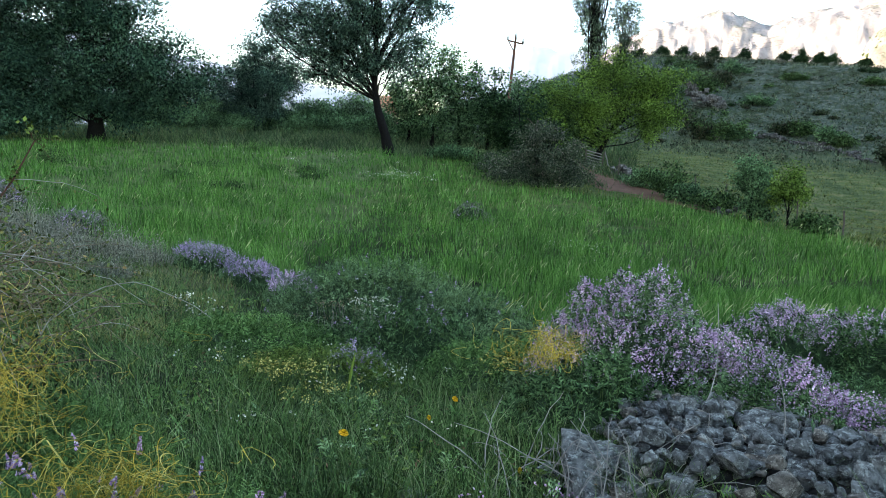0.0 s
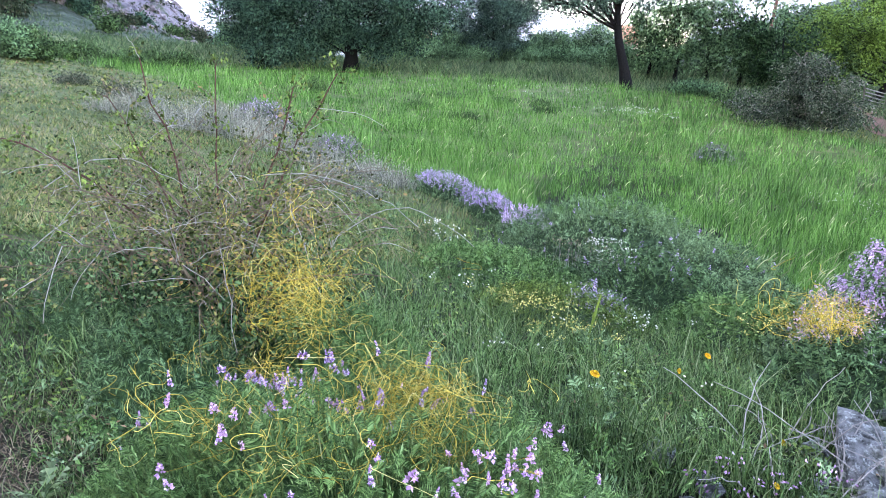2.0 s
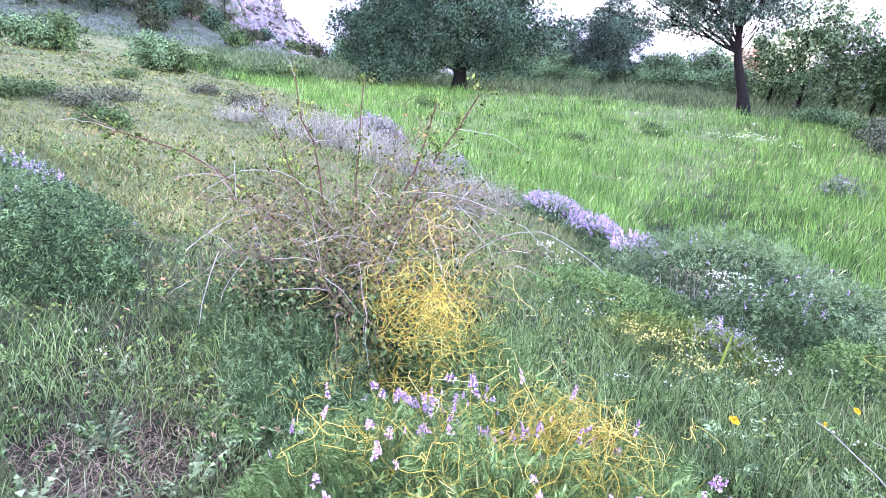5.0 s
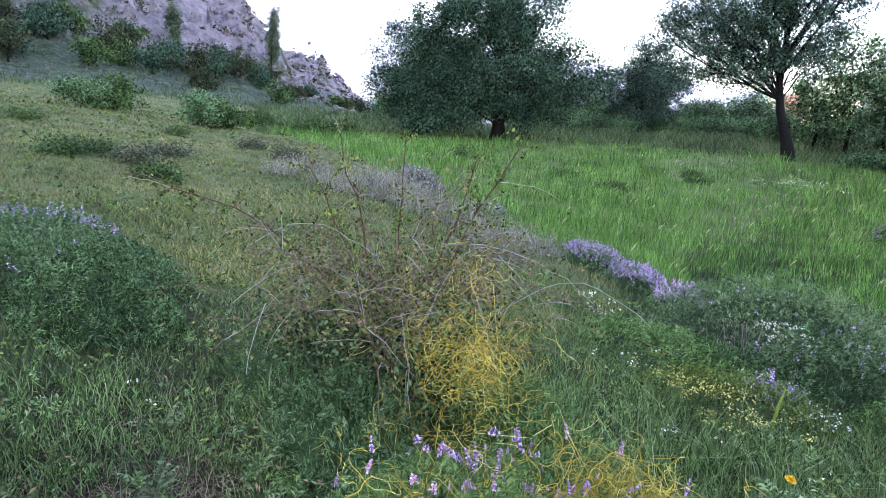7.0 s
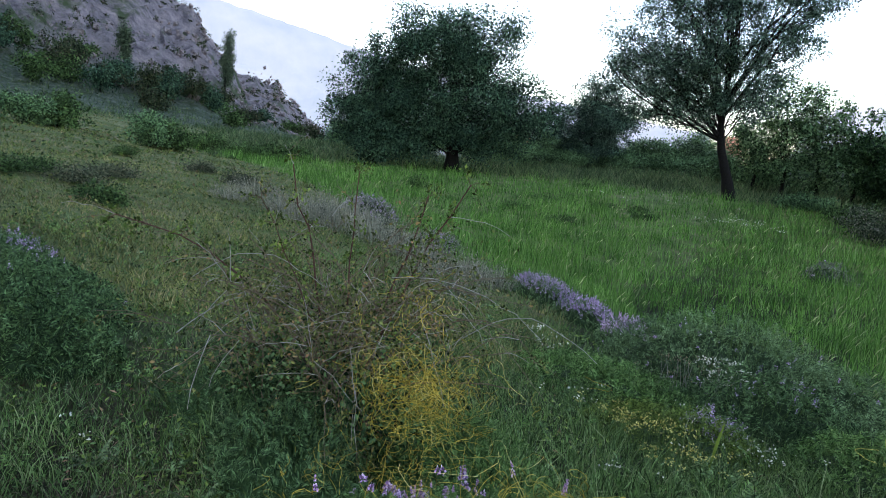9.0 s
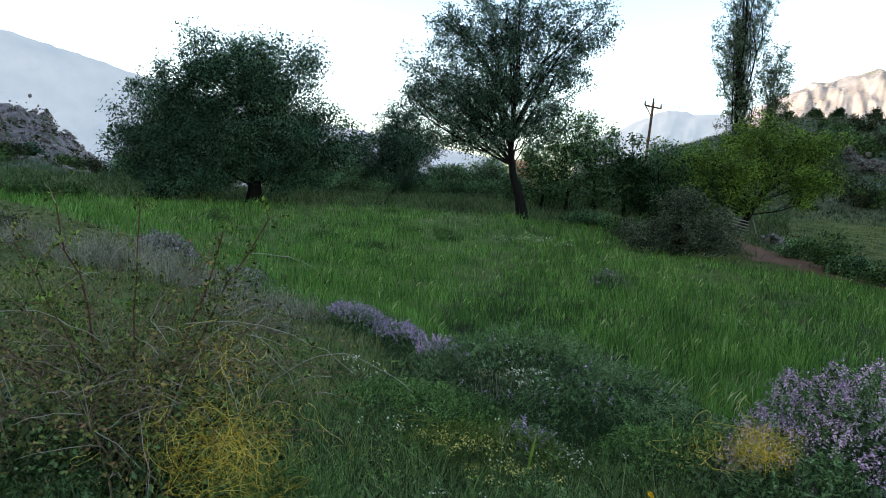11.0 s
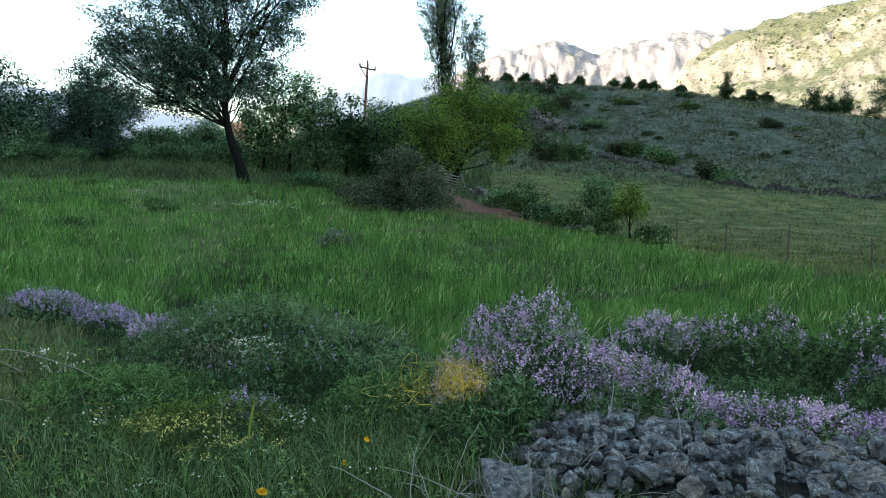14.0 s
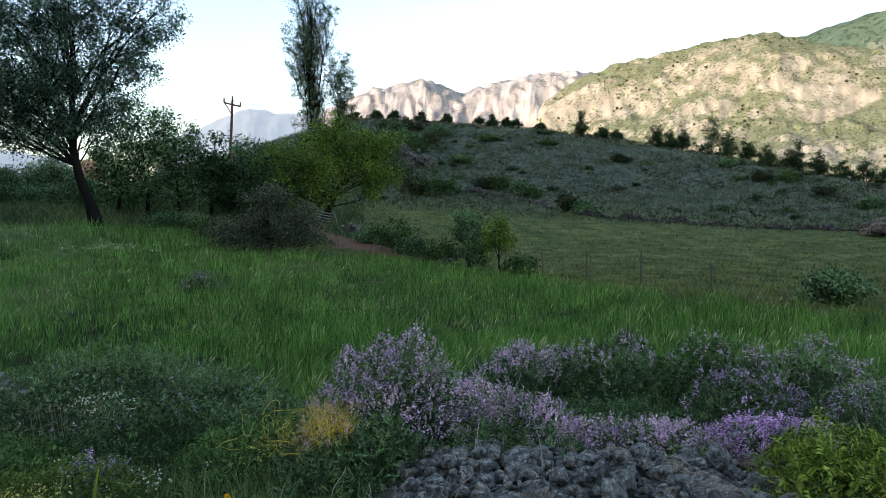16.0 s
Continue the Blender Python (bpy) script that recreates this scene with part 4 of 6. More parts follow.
def in_field(x, y):
    r, b = np.hypot(x, y), np.degrees(np.arctan2(x, y))
    return (r > np.interp(b, *FIELD_NEAR) + 0.5 * fbm(x, y, 2.0, 2, 8)) & (r < np.interp(b, *FIELD_FAR) + 0.8 * fbm(x, y, 4, 2, 9)) & (b > -56) & (b < 62)


PATH_LINE = ([9.2, 9.6, 10.6, 13, 17, 21], [43, 39, 35.5, 32.5, 30.5, 29])


def trodden(x, y):
    """Where next to nothing grows: the dirt path, and a patch of bare earth by the verge."""
    r, b = np.hypot(x, y), np.degrees(np.arctan2(x, y))
    on_path = (np.abs(r - np.interp(b, *PATH_LINE)) < 1.5) & (b > 9) & (b < 20)
    bare = ((x + 1.72) / 0.46) ** 2 + ((y - 0.6) / 0.42) ** 2 + 0.5 * fbm(x, y, 0.5, 3, 71) < 0.9
    bare = bare | (((x + 2.05) / 0.4) ** 2 + ((y - 1.0) / 0.3) ** 2 + 0.6 * fbm(x, y, 0.5, 3, 72) < 0.8)
    stony = ((x - 0.1) / 0.32) ** 2 + ((y - 1.76) / 0.3) ** 2 < 1
    return on_path | (bare & (spread(np.shape(x)) < 0.8)) | (stony & (spread(np.shape(x)) < 0.7))


def polar_scatter(n, r0, r1, b0, b1, power=1.0):
    """Points whose density falls off with the distance."""
    r = r0 * (r1 / r0) ** spread(n) if power == 1.0 else (r0 ** power + (r1 ** power - r0 ** power) * spread(n)) ** (1 / power)
    b = np.radians(spread(n, b0, b1))
    return r * np.sin(b), r * np.cos(b)


def build_field():
    x, y = polar_scatter(320000, 4.5, 42, -56, 62)
    k = in_field(x, y)
    x, y = x[k], y[k]
    r = np.hypot(x, y)
    n = len(x)
    h = (0.3 + 0.10 * fbm(x, y, 3.0, 3, 11) + 0.09 * fbm(x, y, 0.8, 2, 12) + 0.24 * fbm(x * 0.35, y * 1.6, 3.5, 3, 18) + 0.1 * fbm(x, y, 1.6, 2, 19)) * spread(n, 0.6, 1.3)
    a = spread(n, 0, 6.283)
    ln = np.stack([np.cos(a), np.sin(a)], 1) * (h * spread(n, 0.1, 0.6))[:, None]
    p = np.stack([x, y, land(x, y) - 0.02], 1)
    w = 0.0065 * np.maximum(1, r / 10) * spread(n, 0.6, 1.5)
    c = r < 16
    v, q, t = join(blades(p[c], h[c], w[c], ln[c]), thin_blades(p[~c], h[~c], w[~c] * 1.2, ln[~c]))
    tagged(part("field_grass", to_mesh("field_grass", v, q, t), M_FIELD), "tall fresh green field grass", "grass", kind="stuff")


def build_verge():
    x, y = polar_scatter(165000, 0.8, 14, -80, 62)
    k = ~in_field(x, y) & ~trodden(x, y) & (fbm(x, y, 0.55, 3, 19) > -0.7 - 0.3 * smooth((np.hypot(x, y) - 5) / 3))
    x, y = x[k], y[k]
    r = np.hypot(x, y)
    n = len(x)
    tuft = fbm(x, y, 0.6, 3, 14)
    h = np.clip(0.14 + 0.12 * tuft + 0.03 * np.exp(-((x + 0.4) / 0.7) ** 2 - ((y - 2.6) / 0.7) ** 2), 0.03, 0.34) * spread(n, 0.5, 1.5) * (0.7 + 0.3 * smooth((r - 1.4) / 1.2)) * (1 - 0.55 * smooth((r - 3) / 2) * smooth((-38 - np.degrees(np.arctan2(x, y))) / 8)) * (1 - 0.4 * smooth((-46 - np.degrees(np.arctan2(x, y))) / 8))
    a = spread(n, 0, 6.283)
    ln = np.stack([np.cos(a), np.sin(a)], 1) * (h * spread(n, 0.15, 1.1))[:, None]
    p = np.stack([x, y, land(x, y) - 0.01], 1)
    w = 0.003 * np.maximum(1, r / 4) * spread(n, 0.7, 1.6)
    c = r < 4.2
    v, q, t = join(blades(p[c], h[c], w[c], ln[c]), thin_blades(p[~c], h[~c], w[~c] * 1.2, ln[~c]))
    tagged(part("verge_grass", to_mesh("verge_grass", v, q, t), M_GRASS), "mixed green and dry verge grass", "grass", kind="stuff")


def build_slope_grass(name, n, r0, r1, b0, b1, mat, height, label):
    x, y = polar_scatter(n, r0, r1, b0, b1)
    k = ~in_field(x, y) & ~trodden(x, y)
    x, y = x[k], y[k]
    r = np.hypot(x, y)
    n = len(x)
    h = (height + 0.5 * height * fbm(x, y, 2.5, 3, 15)) * spread(n, 0.5, 1.6)
    a = spread(n, 0, 6.283)
    ln = np.stack([np.cos(a), np.sin(a)], 1) * (h * spread(n, 0.2, 1.3))[:, None]
    p = np.stack([x, y, land(x, y) - 0.01], 1)
    v, q, t = thin_blades(p, h, 0.009 * np.maximum(1, r / 10) * spread(n, 0.6, 1.6), ln)
    tagged(part(name, to_mesh(name, v, q, t), mat), label, "grass", kind="stuff")


def build_low_turf():
    """Short fine blades that close the ground between the tall ones near by."""
    x, y = polar_scatter(70000, 1.0, 5.5, -78, 30)
    k = ~trodden(x, y)
    x, y = x[k], y[k]
    n = len(x)
    h = spread(n, 0.025, 0.085) * (1 + 0.5 * fbm(x, y, 0.4, 2, 21))
    a = spread(n, 0, 6.283)
    ln = np.stack([np.cos(a), np.sin(a)], 1) * (h * spread(n, 0.3, 1.2))[:, None]
    p = np.stack([x, y, land(x, y) - 0.005], 1)
    v, q, t = thin_blades(p, h, 0.0045 * np.maximum(1, np.hypot(x, y) / 3) * spread(n, 0.7, 1.5), ln)
    tagged(part("low_turf", to_mesh("low_turf", v, q, t), M_GRASS), "short fine turf under the taller grass", "grass", kind="stuff")


build_field()
build_verge()
build_low_turf()
build_slope_grass("slope_grass", 120000, 5, 70, -76, -20, M_SLOPE, 0.07, "short dry grass on the slope")
build_slope_grass("pasture_grass", 62000, 16, 62, 8, 64, M_PASTURE, 0.1, "short grazed pasture grass")
build_slope_grass("knoll_grass", 48000, 58, 112, 2, 64, M_DRYGRASS, 0.26, "dry grass tufts on the knoll")
build_slope_grass("hill_scrub", 16000, 58, 108, -72, -36, M_RANK, 0.3, "rough scrub at the rocky hill's foot")
build_slope_grass("rank_grass", 52000, 32, 62, -50, 14, M_RANK, 0.42, "rank grass under the trees")


# ---- near plants ----
def stamp(tv, tf, p, axis, size, up=None):
    """Copies of a small flat pattern (x along, y across, z out), laid along axis at p, as one mesh's arrays."""
    n = len(p)
    a = unit(axis)
    s = unit(np.cross(rand_dirs(n) if up is None else up, a))
    o = np.cross(a, s)
    frame3 = np.stack([a, s, o], 2) * np.broadcast_to(np.asarray(size, float), (n,))[:, None, None]
    v = np.einsum("nij,kj->nki", frame3, tv) + p[:, None]
    f = np.arange(n)[:, None, None] * len(tv) + tf
    return v.reshape(-1, 3), f.reshape(-1, 3)


def pinnate(pairs, leaflet=0.28, width=0.3, sag=0.25, slim=False):
    """A feather-like leaf of length 1; slim leaflets are single faces."""
    v, f = [], []
    for i in range(pairs):
        x = 0.2 + 0.8 * i / pairs
        for s in (-1, 1):
            o = len(v)
            l = leaflet * (1.0 - 0.35 * i / pairs)
            dx, dy, z = 0.45 * l, s * l, -sag * x * x
            v += [(x, 0, z), (x + dx * 0.5 + l * width * 0.5, dy * 0.5 - s * l * width * 0.2, z + 0.05), (x + dx, dy, z), (x + dx * 0.5 - l * width * 0.5, dy * 0.5 + s * l * width * 0.2, z + 0.05)]
            if slim:
                v.pop()
                f.append((o, o + 1, o + 2))
            else:
                f += [(o, o + 1, o + 2), (o, o + 2, o + 3)]
    o = len(v)
    v += [(0, 0.012, 0), (0, -0.012, 0), (1.0, 0, -sag)]
    f.append((o, o + 1, o + 2))
    return np.array(v, float), np.array(f)


FEATHER, FEATHER_FAR = pinnate(6, 0.36, 0.12), pinnate(4, 0.4, 0.5, slim=True)
FINE = pinnate(6, 0.44, 0.11, 0.18, slim=True)


def raceme_arrays(s, up, spike, fl, per, flat=0.6):
    m = len(s)
    tt = spread((m, per))
    sp = spike * spread((m, 1), 0.6, 1.4)
    a = spread((m, per), 0, 6.283)
    off = np.stack([np.cos(a), np.sin(a), rng.normal(0, 0.3, (m, per))], -1) * (fl * 0.95 * (1.25 - tt))[..., None]
    c = s[:, None] + up[:, None] * (tt * sp + 0.012)[..., None] + off
    size = fl * (spread((m, per), 0.7, 1.25) * (1.2 - 0.5 * tt)).ravel()
    if flat:
        return florets(c.reshape(-1, 3), size, flat)
    return leaves(c.reshape(-1, 3), off.reshape(-1, 3) + rand_dirs(m * per) * fl, size * 2.2, 0.75)


def mound(name, x, y, rx, ry, h, label, leaf_m, flower_m=None, n=1200, racemes=0, leaf=0.068, turn=0.0, spike=0.058, fl=0.0058, per=13, category="bush", group="", rough=0.2, near=False, bare=-0.4, edge=2.4, top_only=0.0):
    z0 = float(land(x, y))
    ob = thing(name, (x, y, z0), label, category, group)
    ca, sa = math.cos(radians(turn)), math.sin(radians(turn))

    def surface(m):
        a, q = spread(m, 0, 6.283), np.sqrt(spread(m))
        lx, ly = q * np.cos(a), q * np.sin(a)
        wx, wy = lx * rx * ca - ly * ry * sa, lx * rx * sa + ly * ry * ca
        hh = h * np.maximum(0.0, 1 - q ** edge) ** 0.75 * (1 + rough * fbm(wx + x, wy + y, 0.45, 3, 2)) + 0.02
        g = land(wx + x, wy + y) - z0
        return np.stack([wx, wy, g + hh], 1), hh, q

    p, hh, q = surface(n)
    p[:, 2] -= hh * spread(n) ** 1.6 * 0.8
    out = np.stack([p[:, 0] / rx * 0.9, p[:, 1] / ry * 0.9, np.full(n, 0.55)], 1)
    tv, tf = FINE if near else FEATHER_FAR
    out[:, 2] += 0.5 * near
    lv, lt = stamp(tv, tf, p, out + rng.normal(size=(n, 3)) * 0.6, leaf * spread(n, 0.6, 1.35))
    part("foliage", to_mesh("foliage", lv, None, lt), leaf_m, ob, kind="stuff")
    # an opaque shell, its dark colour standing in for shade inside the bush
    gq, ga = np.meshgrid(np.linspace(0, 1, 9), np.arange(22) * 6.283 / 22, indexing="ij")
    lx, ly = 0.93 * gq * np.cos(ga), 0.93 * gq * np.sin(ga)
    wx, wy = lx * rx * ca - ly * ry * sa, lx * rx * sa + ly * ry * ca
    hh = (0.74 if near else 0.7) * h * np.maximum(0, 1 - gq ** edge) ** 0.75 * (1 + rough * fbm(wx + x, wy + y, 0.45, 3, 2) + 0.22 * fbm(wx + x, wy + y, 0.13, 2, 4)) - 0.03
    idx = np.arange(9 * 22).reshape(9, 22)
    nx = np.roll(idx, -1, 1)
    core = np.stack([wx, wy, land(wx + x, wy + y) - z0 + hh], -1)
    part("shade_core", to_mesh("shade_core", core, np.stack([idx[:-1], idx[1:], nx[1:], nx[:-1]], -1)), M_CORE_SHADE_NEAR if near else M_CORE_SHADE, ob, kind="stuff")
    k = max(20, n // 24)
    s, hs, _ = surface(k)
    u = np.linspace(0, 1, 4)[None, :, None]
    foot = np.stack([s[:, 0] * 0.6, s[:, 1] * 0.6, land(s[:, 0] * 0.6 + x, s[:, 1] * 0.6 + y) - z0 - 0.02], 1)
    path = foot[:, None] * (1 - u) + s[:, None] * u + np.array([0, 0, 0.1 * h]) * np.sin(u * 3.14) + rng.normal(0, 0.012, (k, 4, 3)) * u
    part("stemwork", to_mesh("stemwork", *tubes(path, np.broadcast_to(np.linspace(0.003, 0.0013, 4), (k, 4)), 3)), M_STEM, ob, kind="stuff")
    if racemes:
        s, hs, q = surface(racemes)
        keep = (fbm(s[:, 0] + x, s[:, 1] + y, 0.5, 3, 5) > bare) & (hs > top_only * h)
        s, hs = s[keep], hs[keep]
        s[:, 2] -= hs * spread(len(s)) ** 3 * 0.45
        m = len(s)
        up = unit(np.stack([s[:, 0] / rx * 0.35, s[:, 1] / ry * 0.35, np.ones(m)], 1) + rng.normal(0, 0.25, (m, 3)))
        fv, ft = raceme_arrays(s, up, spike, fl, per, 0)
        part("bloom", to_mesh("bloom", fv, None, ft), flower_m, ob, kind="stuff")
    return ob


# ---- the row of vetch between the verge and the field ----
G1 = "flowering vetch along the field"
FLOWERY = dict(spike=0.06, fl=0.006, per=11)
mound("vetch_mound", 0.92, 3.52, 0.7, 0.58, 0.74, "tall peaked mound of vetch covered in lilac flowers", M_VETCH_DARK, M_PINK, 4400, 2300, group=G1, edge=1.25, top_only=0.32, **FLOWERY)
mound("vetch_mound", 1.4, 3.2, 0.58, 0.36, 0.4, "lilac-flowered vetch running down from the tall mound", M_VETCH_DARK, M_PINK, 2600, 1500, group=G1, turn=-32, edge=1.7, top_only=0.4, **FLOWERY)
mound("vetch_mound", 2.0, 2.85, 0.58, 0.27, 0.24, "pale lilac vetch spilling over the stones", M_VETCH_DARK, M_PINK, 1900, 1000, group=G1, turn=-28, top_only=0.4, **FLOWERY)
mound("vetch_mound", 2.68, 2.62, 0.5, 0.22, 0.22, "bright violet vetch clump behind the slabs", M_VETCH_DARK, M_PURPLE, 1200, 1400, group=G1, turn=-18, bare=-1, **FLOWERY)
mound("vetch_mound", 2.25, 4.5, 0.6, 0.5, 0.55, "violet-flowered vetch mound by the field", M_VETCH_DEEP, M_PINK, 2400, 1200, group=G1, top_only=0.74, bare=-0.5, **FLOWERY)
mound("vetch_mound", 2.9, 4.25, 0.6, 0.5, 0.6, "dark green vetch mound with violet flowers along its crest", M_VETCH_DEEP, M_PINK, 2400, 800, group=G1, top_only=0.8, bare=-0.1, **FLOWERY)
mound("vetch_mound", 3.5, 3.9, 0.6, 0.5, 0.6, "dark green vetch mound with violet flowers along its crest", M_VETCH_DEEP, M_PINK, 2400, 450, group=G1, top_only=0.8, bare=0.0, **FLOWERY)
mound("vetch_mound", 3.1, 3.15, 0.45, 0.36, 0.4, "violet-flowered vetch clump among green stems", M_VETCH_DEEP, M_VIOLET, 1300, 500, group=G1, turn=-20, bare=-0.2, top_only=0.5, **FLOWERY)
mound("vetch_mound", 4.2, 3.6, 0.65, 0.5, 0.6, "pale violet vetch mound by the field", M_VETCH_DARK, M_PINK, 2000, 420, group=G1, top_only=0.66, **FLOWERY)
mound("vetch_mound", 3.75, 2.6, 0.6, 0.45, 0.45, "grey-green vetch mound with pale flowers", M_VETCH_DARK, M_VIOLET, 1500, 260, group=G1)
mound("vetch_mound", 2.3, 3.6, 0.8, 0.45, 0.2, "low dark green vetch without flowers", M_VETCH_DEEP, None, 1700, 0, group=G1)
mound("vetch_mound", 0.62, 3.0, 0.42, 0.34, 0.34, "dark green vetch at the tall mound's foot", M_VETCH_DEEP, None, 1300, 0, group=G1)
mound("vetch_mound", 1.3, 2.82, 0.5, 0.26, 0.3, "dark green vetch hanging over the stones", M_VETCH_DEEP, None, 1000, 0, group=G1, turn=-30)
mound("vetch_mound", -1.0, 7.7, 1.4, 0.9, 0.8, "wide grey-green vetch mound nearly without flowers", M_VETCH_DARK, M_PURPLE, 9500, 30, leaf=0.062, group=G1, fl=0.008)
mound("vetch_mound", 0.05, 7.0, 0.8, 0.6, 0.55, "low grey-green vetch mound nearly without flowers", M_VETCH_DARK, M_PURPLE, 3400, 20, leaf=0.062, group=G1, fl=0.008)
mound("vetch_mound", -2.4, 9.0, 0.45, 0.4, 0.42, "violet-flowered vetch clump by the field", M_VETCH_DARK, M_PINK, 1300, 420, leaf=0.07, group=G1, spike=0.1, fl=0.009, per=13, bare=-0.6, top_only=0.55)
mound("vetch_mound", -1.5, 9.1, 0.7, 0.45, 0.48, "pale violet vetch clump by the field", M_VETCH_DARK, M_VIOLET, 1100, 150, leaf=0.09, group=G1, fl=0.009, per=10)
mound("vetch_mound", -3.3, 10.0, 0.55, 0.42, 0.34, "violet-flowered vetch clump by the field", M_VETCH_DARK, M_VIOLET, 1300, 460, leaf=0.07, group=G1, spike=0.1, fl=0.009, per=13, bare=-0.6, top_only=0.5)
mound("vetch_mound", -4.2, 10.5, 0.7, 0.45, 0.34, "violet-flowered vetch clump by the field", M_VETCH_DARK, M_VIOLET, 1300, 460, leaf=0.07, group=G1, spike=0.1, fl=0.009, per=13, bare=-0.6, top_only=0.5)
mound("vetch_mound", -10.3, 13.6, 0.8, 0.6, 0.5, "dull violet flowering clump on the bank", M_GREYLEAF, M_VIOLET, 900, 260, leaf=0.12, group=G1, fl=0.012, per=8, bare=-1)
mound("vetch_mound", -7.4, 12.3, 0.6, 0.5, 0.35, "dull violet flowering clump on the bank", M_GREYLEAF, M_VIOLET, 700, 160, leaf=0.12, group=G1, fl=0.012, per=8, bare=-1)
mound("vetch_mound", 0.1, 20.0, 0.6, 0.5, 0.5, "dull violet weed clump in the field", M_GREYLEAF, M_VIOLET, 500, 16, leaf=0.12, fl=0.014, per=8)

# ---- the bank in front of it ----
mound("vetch_mound", -0.5, 5.05, 0.72, 0.4, 0.46, "dark green vetch bush on the bank", M_VETCH_DEEP, M_VIOLET, 2400, 90, category="bush", leaf=0.07, top_only=0.7)
mound("vetch_mound", -0.7, 4.02, 0.22, 0.14, 0.2, "small purple-flowered vetch clump", M_VETCH_DARK, M_VIOLET, 500, 150, bare=-1, **FLOWERY)
mound("vetch_mound", -5.5, 1.95, 1.1, 0.8, 0.26, "green vetch bush with violet-blue flowers", M_VETCH_DEEP, M_VIOLET, 5200, 330, bare=0.0, top_only=0.6, leaf=0.062)
mound("vetch_mound", -6.0, 2.5, 0.9, 0.5, 0.2, "green vetch bush with violet-blue flowers", M_VETCH_DEEP, M_VIOLET, 1800, 420, bare=-0.3, **FLOWERY)
mound("vetch_mound", -4.45, 2.0, 0.75, 0.6, 0.3, "dark green vetch bush with few violet flowers", M_VETCH_DEEP, M_VIOLET, 3600, 26, leaf=0.062)
# dark herbs added as the shaded hollow under the vetch's overhang
mound("herb_patch", -3.8, 1.75, 0.6, 0.34, 0.27, "dark green feathery herbs standing in for shade before the vetch", M_VETCH_DEEP, None, 2600, 0, leaf=0.06, category="herb")
mound("herb_patch", -1.98, 1.75, 0.6, 0.28, 0.32, "dark green leafy growth under the rose bush", M_VETCH_DEEP, None, 2800, 0, leaf=0.05, category="herb", turn=-35, near=True)
mound("herb_patch", -1.4, 2.1, 0.5, 0.3, 0.3, "green leafy growth under the dodder", M_VETCH, None, 2600, 0, leaf=0.046, category="herb", turn=-20, near=True)
mound("herb_patch", -2.5, 2.1, 0.5, 0.4, 0.26, "dark green leafy growth under the rose bush", M_VETCH_DEEP, None, 1900, 0, leaf=0.05, category="herb", near=True)
mound("leafy_bush", 2.25, 1.78, 0.42, 0.4, 0.42, "bright yellow-green leafy bush beside the stones", M_LIMELEAF, None, 2200, 0, leaf=0.085, category="bush")
mound("herb_patch", -1.5, 4.9, 0.8, 0.6, 0.3, "yellow-green leafy herbs on the bank", M_VETCH, None, 4000, 0, leaf=0.062, category="herb")
mound("herb_patch", -0.9, 3.9, 0.55, 0.4, 0.22, "yellow-green leafy herbs on the bank", M_HERB, None, 1900, 0, leaf=0.055, category="herb")
mound("herb_patch", 0.3, 5.4, 0.7, 0.5, 0.34, "grey-green feathery herbs on the bank", M_VETCH_DARK, None, 2600, 0, leaf=0.07, category="herb")
mound("herb_patch", 0.25, 4.2, 0.6, 0.5, 0.26, "green feathery herbs on the bank", M_VETCH, None, 2600, 0, leaf=0.06, category="herb")
def wormwood(x, y, w, h):
    """A loose silver tuft: thin leaning stalks with small grey leaves up their length."""
    ob = thing("wormwood", (x, y, float(land(x, y))), "silver-grey wormwood tuft on the bank", "shrub", "grey tufts on the bank")
    n = int(260 * w / 0.6)
    a, q = spread(n, 0, 6.283), np.sqrt(spread(n)) * w * 0.6
    p = np.stack([q * np.cos(a), q * np.sin(a), land(x + q * np.cos(a), y + q * np.sin(a)) - land(x, y) - 0.02], 1)
    ln = np.stack([np.cos(a), np.sin(a)], 1) * (q * 0.6)[:, None] + rng.normal(0, 0.12 * h, (n, 2))
    hh = h * spread(n, 0.45, 1.2) * (1 - 0.5 * (q / (0.6 * w)) ** 2)
    part("stalk_mass", to_mesh("stalk_mass", *blades(p, hh, 0.007 * spread(n, 0.6, 1.3), ln)), M_WORMWOOD, ob, kind="stuff")
    i = rng.integers(0, n, n * 5)
    u = spread(n * 5, 0.25, 1.0)[:, None]
    c = p[i] + np.concatenate([ln[i] * u, hh[i][:, None] * 0.95], 1) * u + rng.normal(0, 0.015, (n * 5, 3))
    part("leafage", to_mesh("leafage", *(lambda v, t: (v, None, t))(*leaves(c, rand_dirs(n * 5) + np.array([0, 0, 0.8]), 0.035 * spread(n * 5, 0.6, 1.4), 0.35))), M_WORMWOOD, ob, kind="stuff")


for b, d, w, h in [(-44.5, 14.5, 0.7, 0.4), (-42.6, 13.6, 0.9, 0.5), (-41.0, 15.2, 0.8, 0.5), (-39.6, 13.2, 0.9, 0.55), (-38.2, 14.8, 0.8, 0.5), (-37.0, 12.6, 0.7, 0.5), (-35.6, 13.8, 0.9, 0.5), (-34.2, 12.0, 0.6, 0.38), (-32.6, 12.6, 0.6, 0.4), (-30.6, 11.6, 0.6, 0.36), (-28.6, 11.8, 0.6, 0.36), (-26.4, 11.2, 0.5, 0.34), (-46.6, 17.0, 0.8, 0.4), (-48.8, 15.4, 0.6, 0.3), (-33.0, 10.4, 0.45, 0.26), (-29.4, 10.0, 0.4, 0.24)]:
    wormwood(d * math.sin(radians(b)), d * math.cos(radians(b)), w, 1.45 * h)

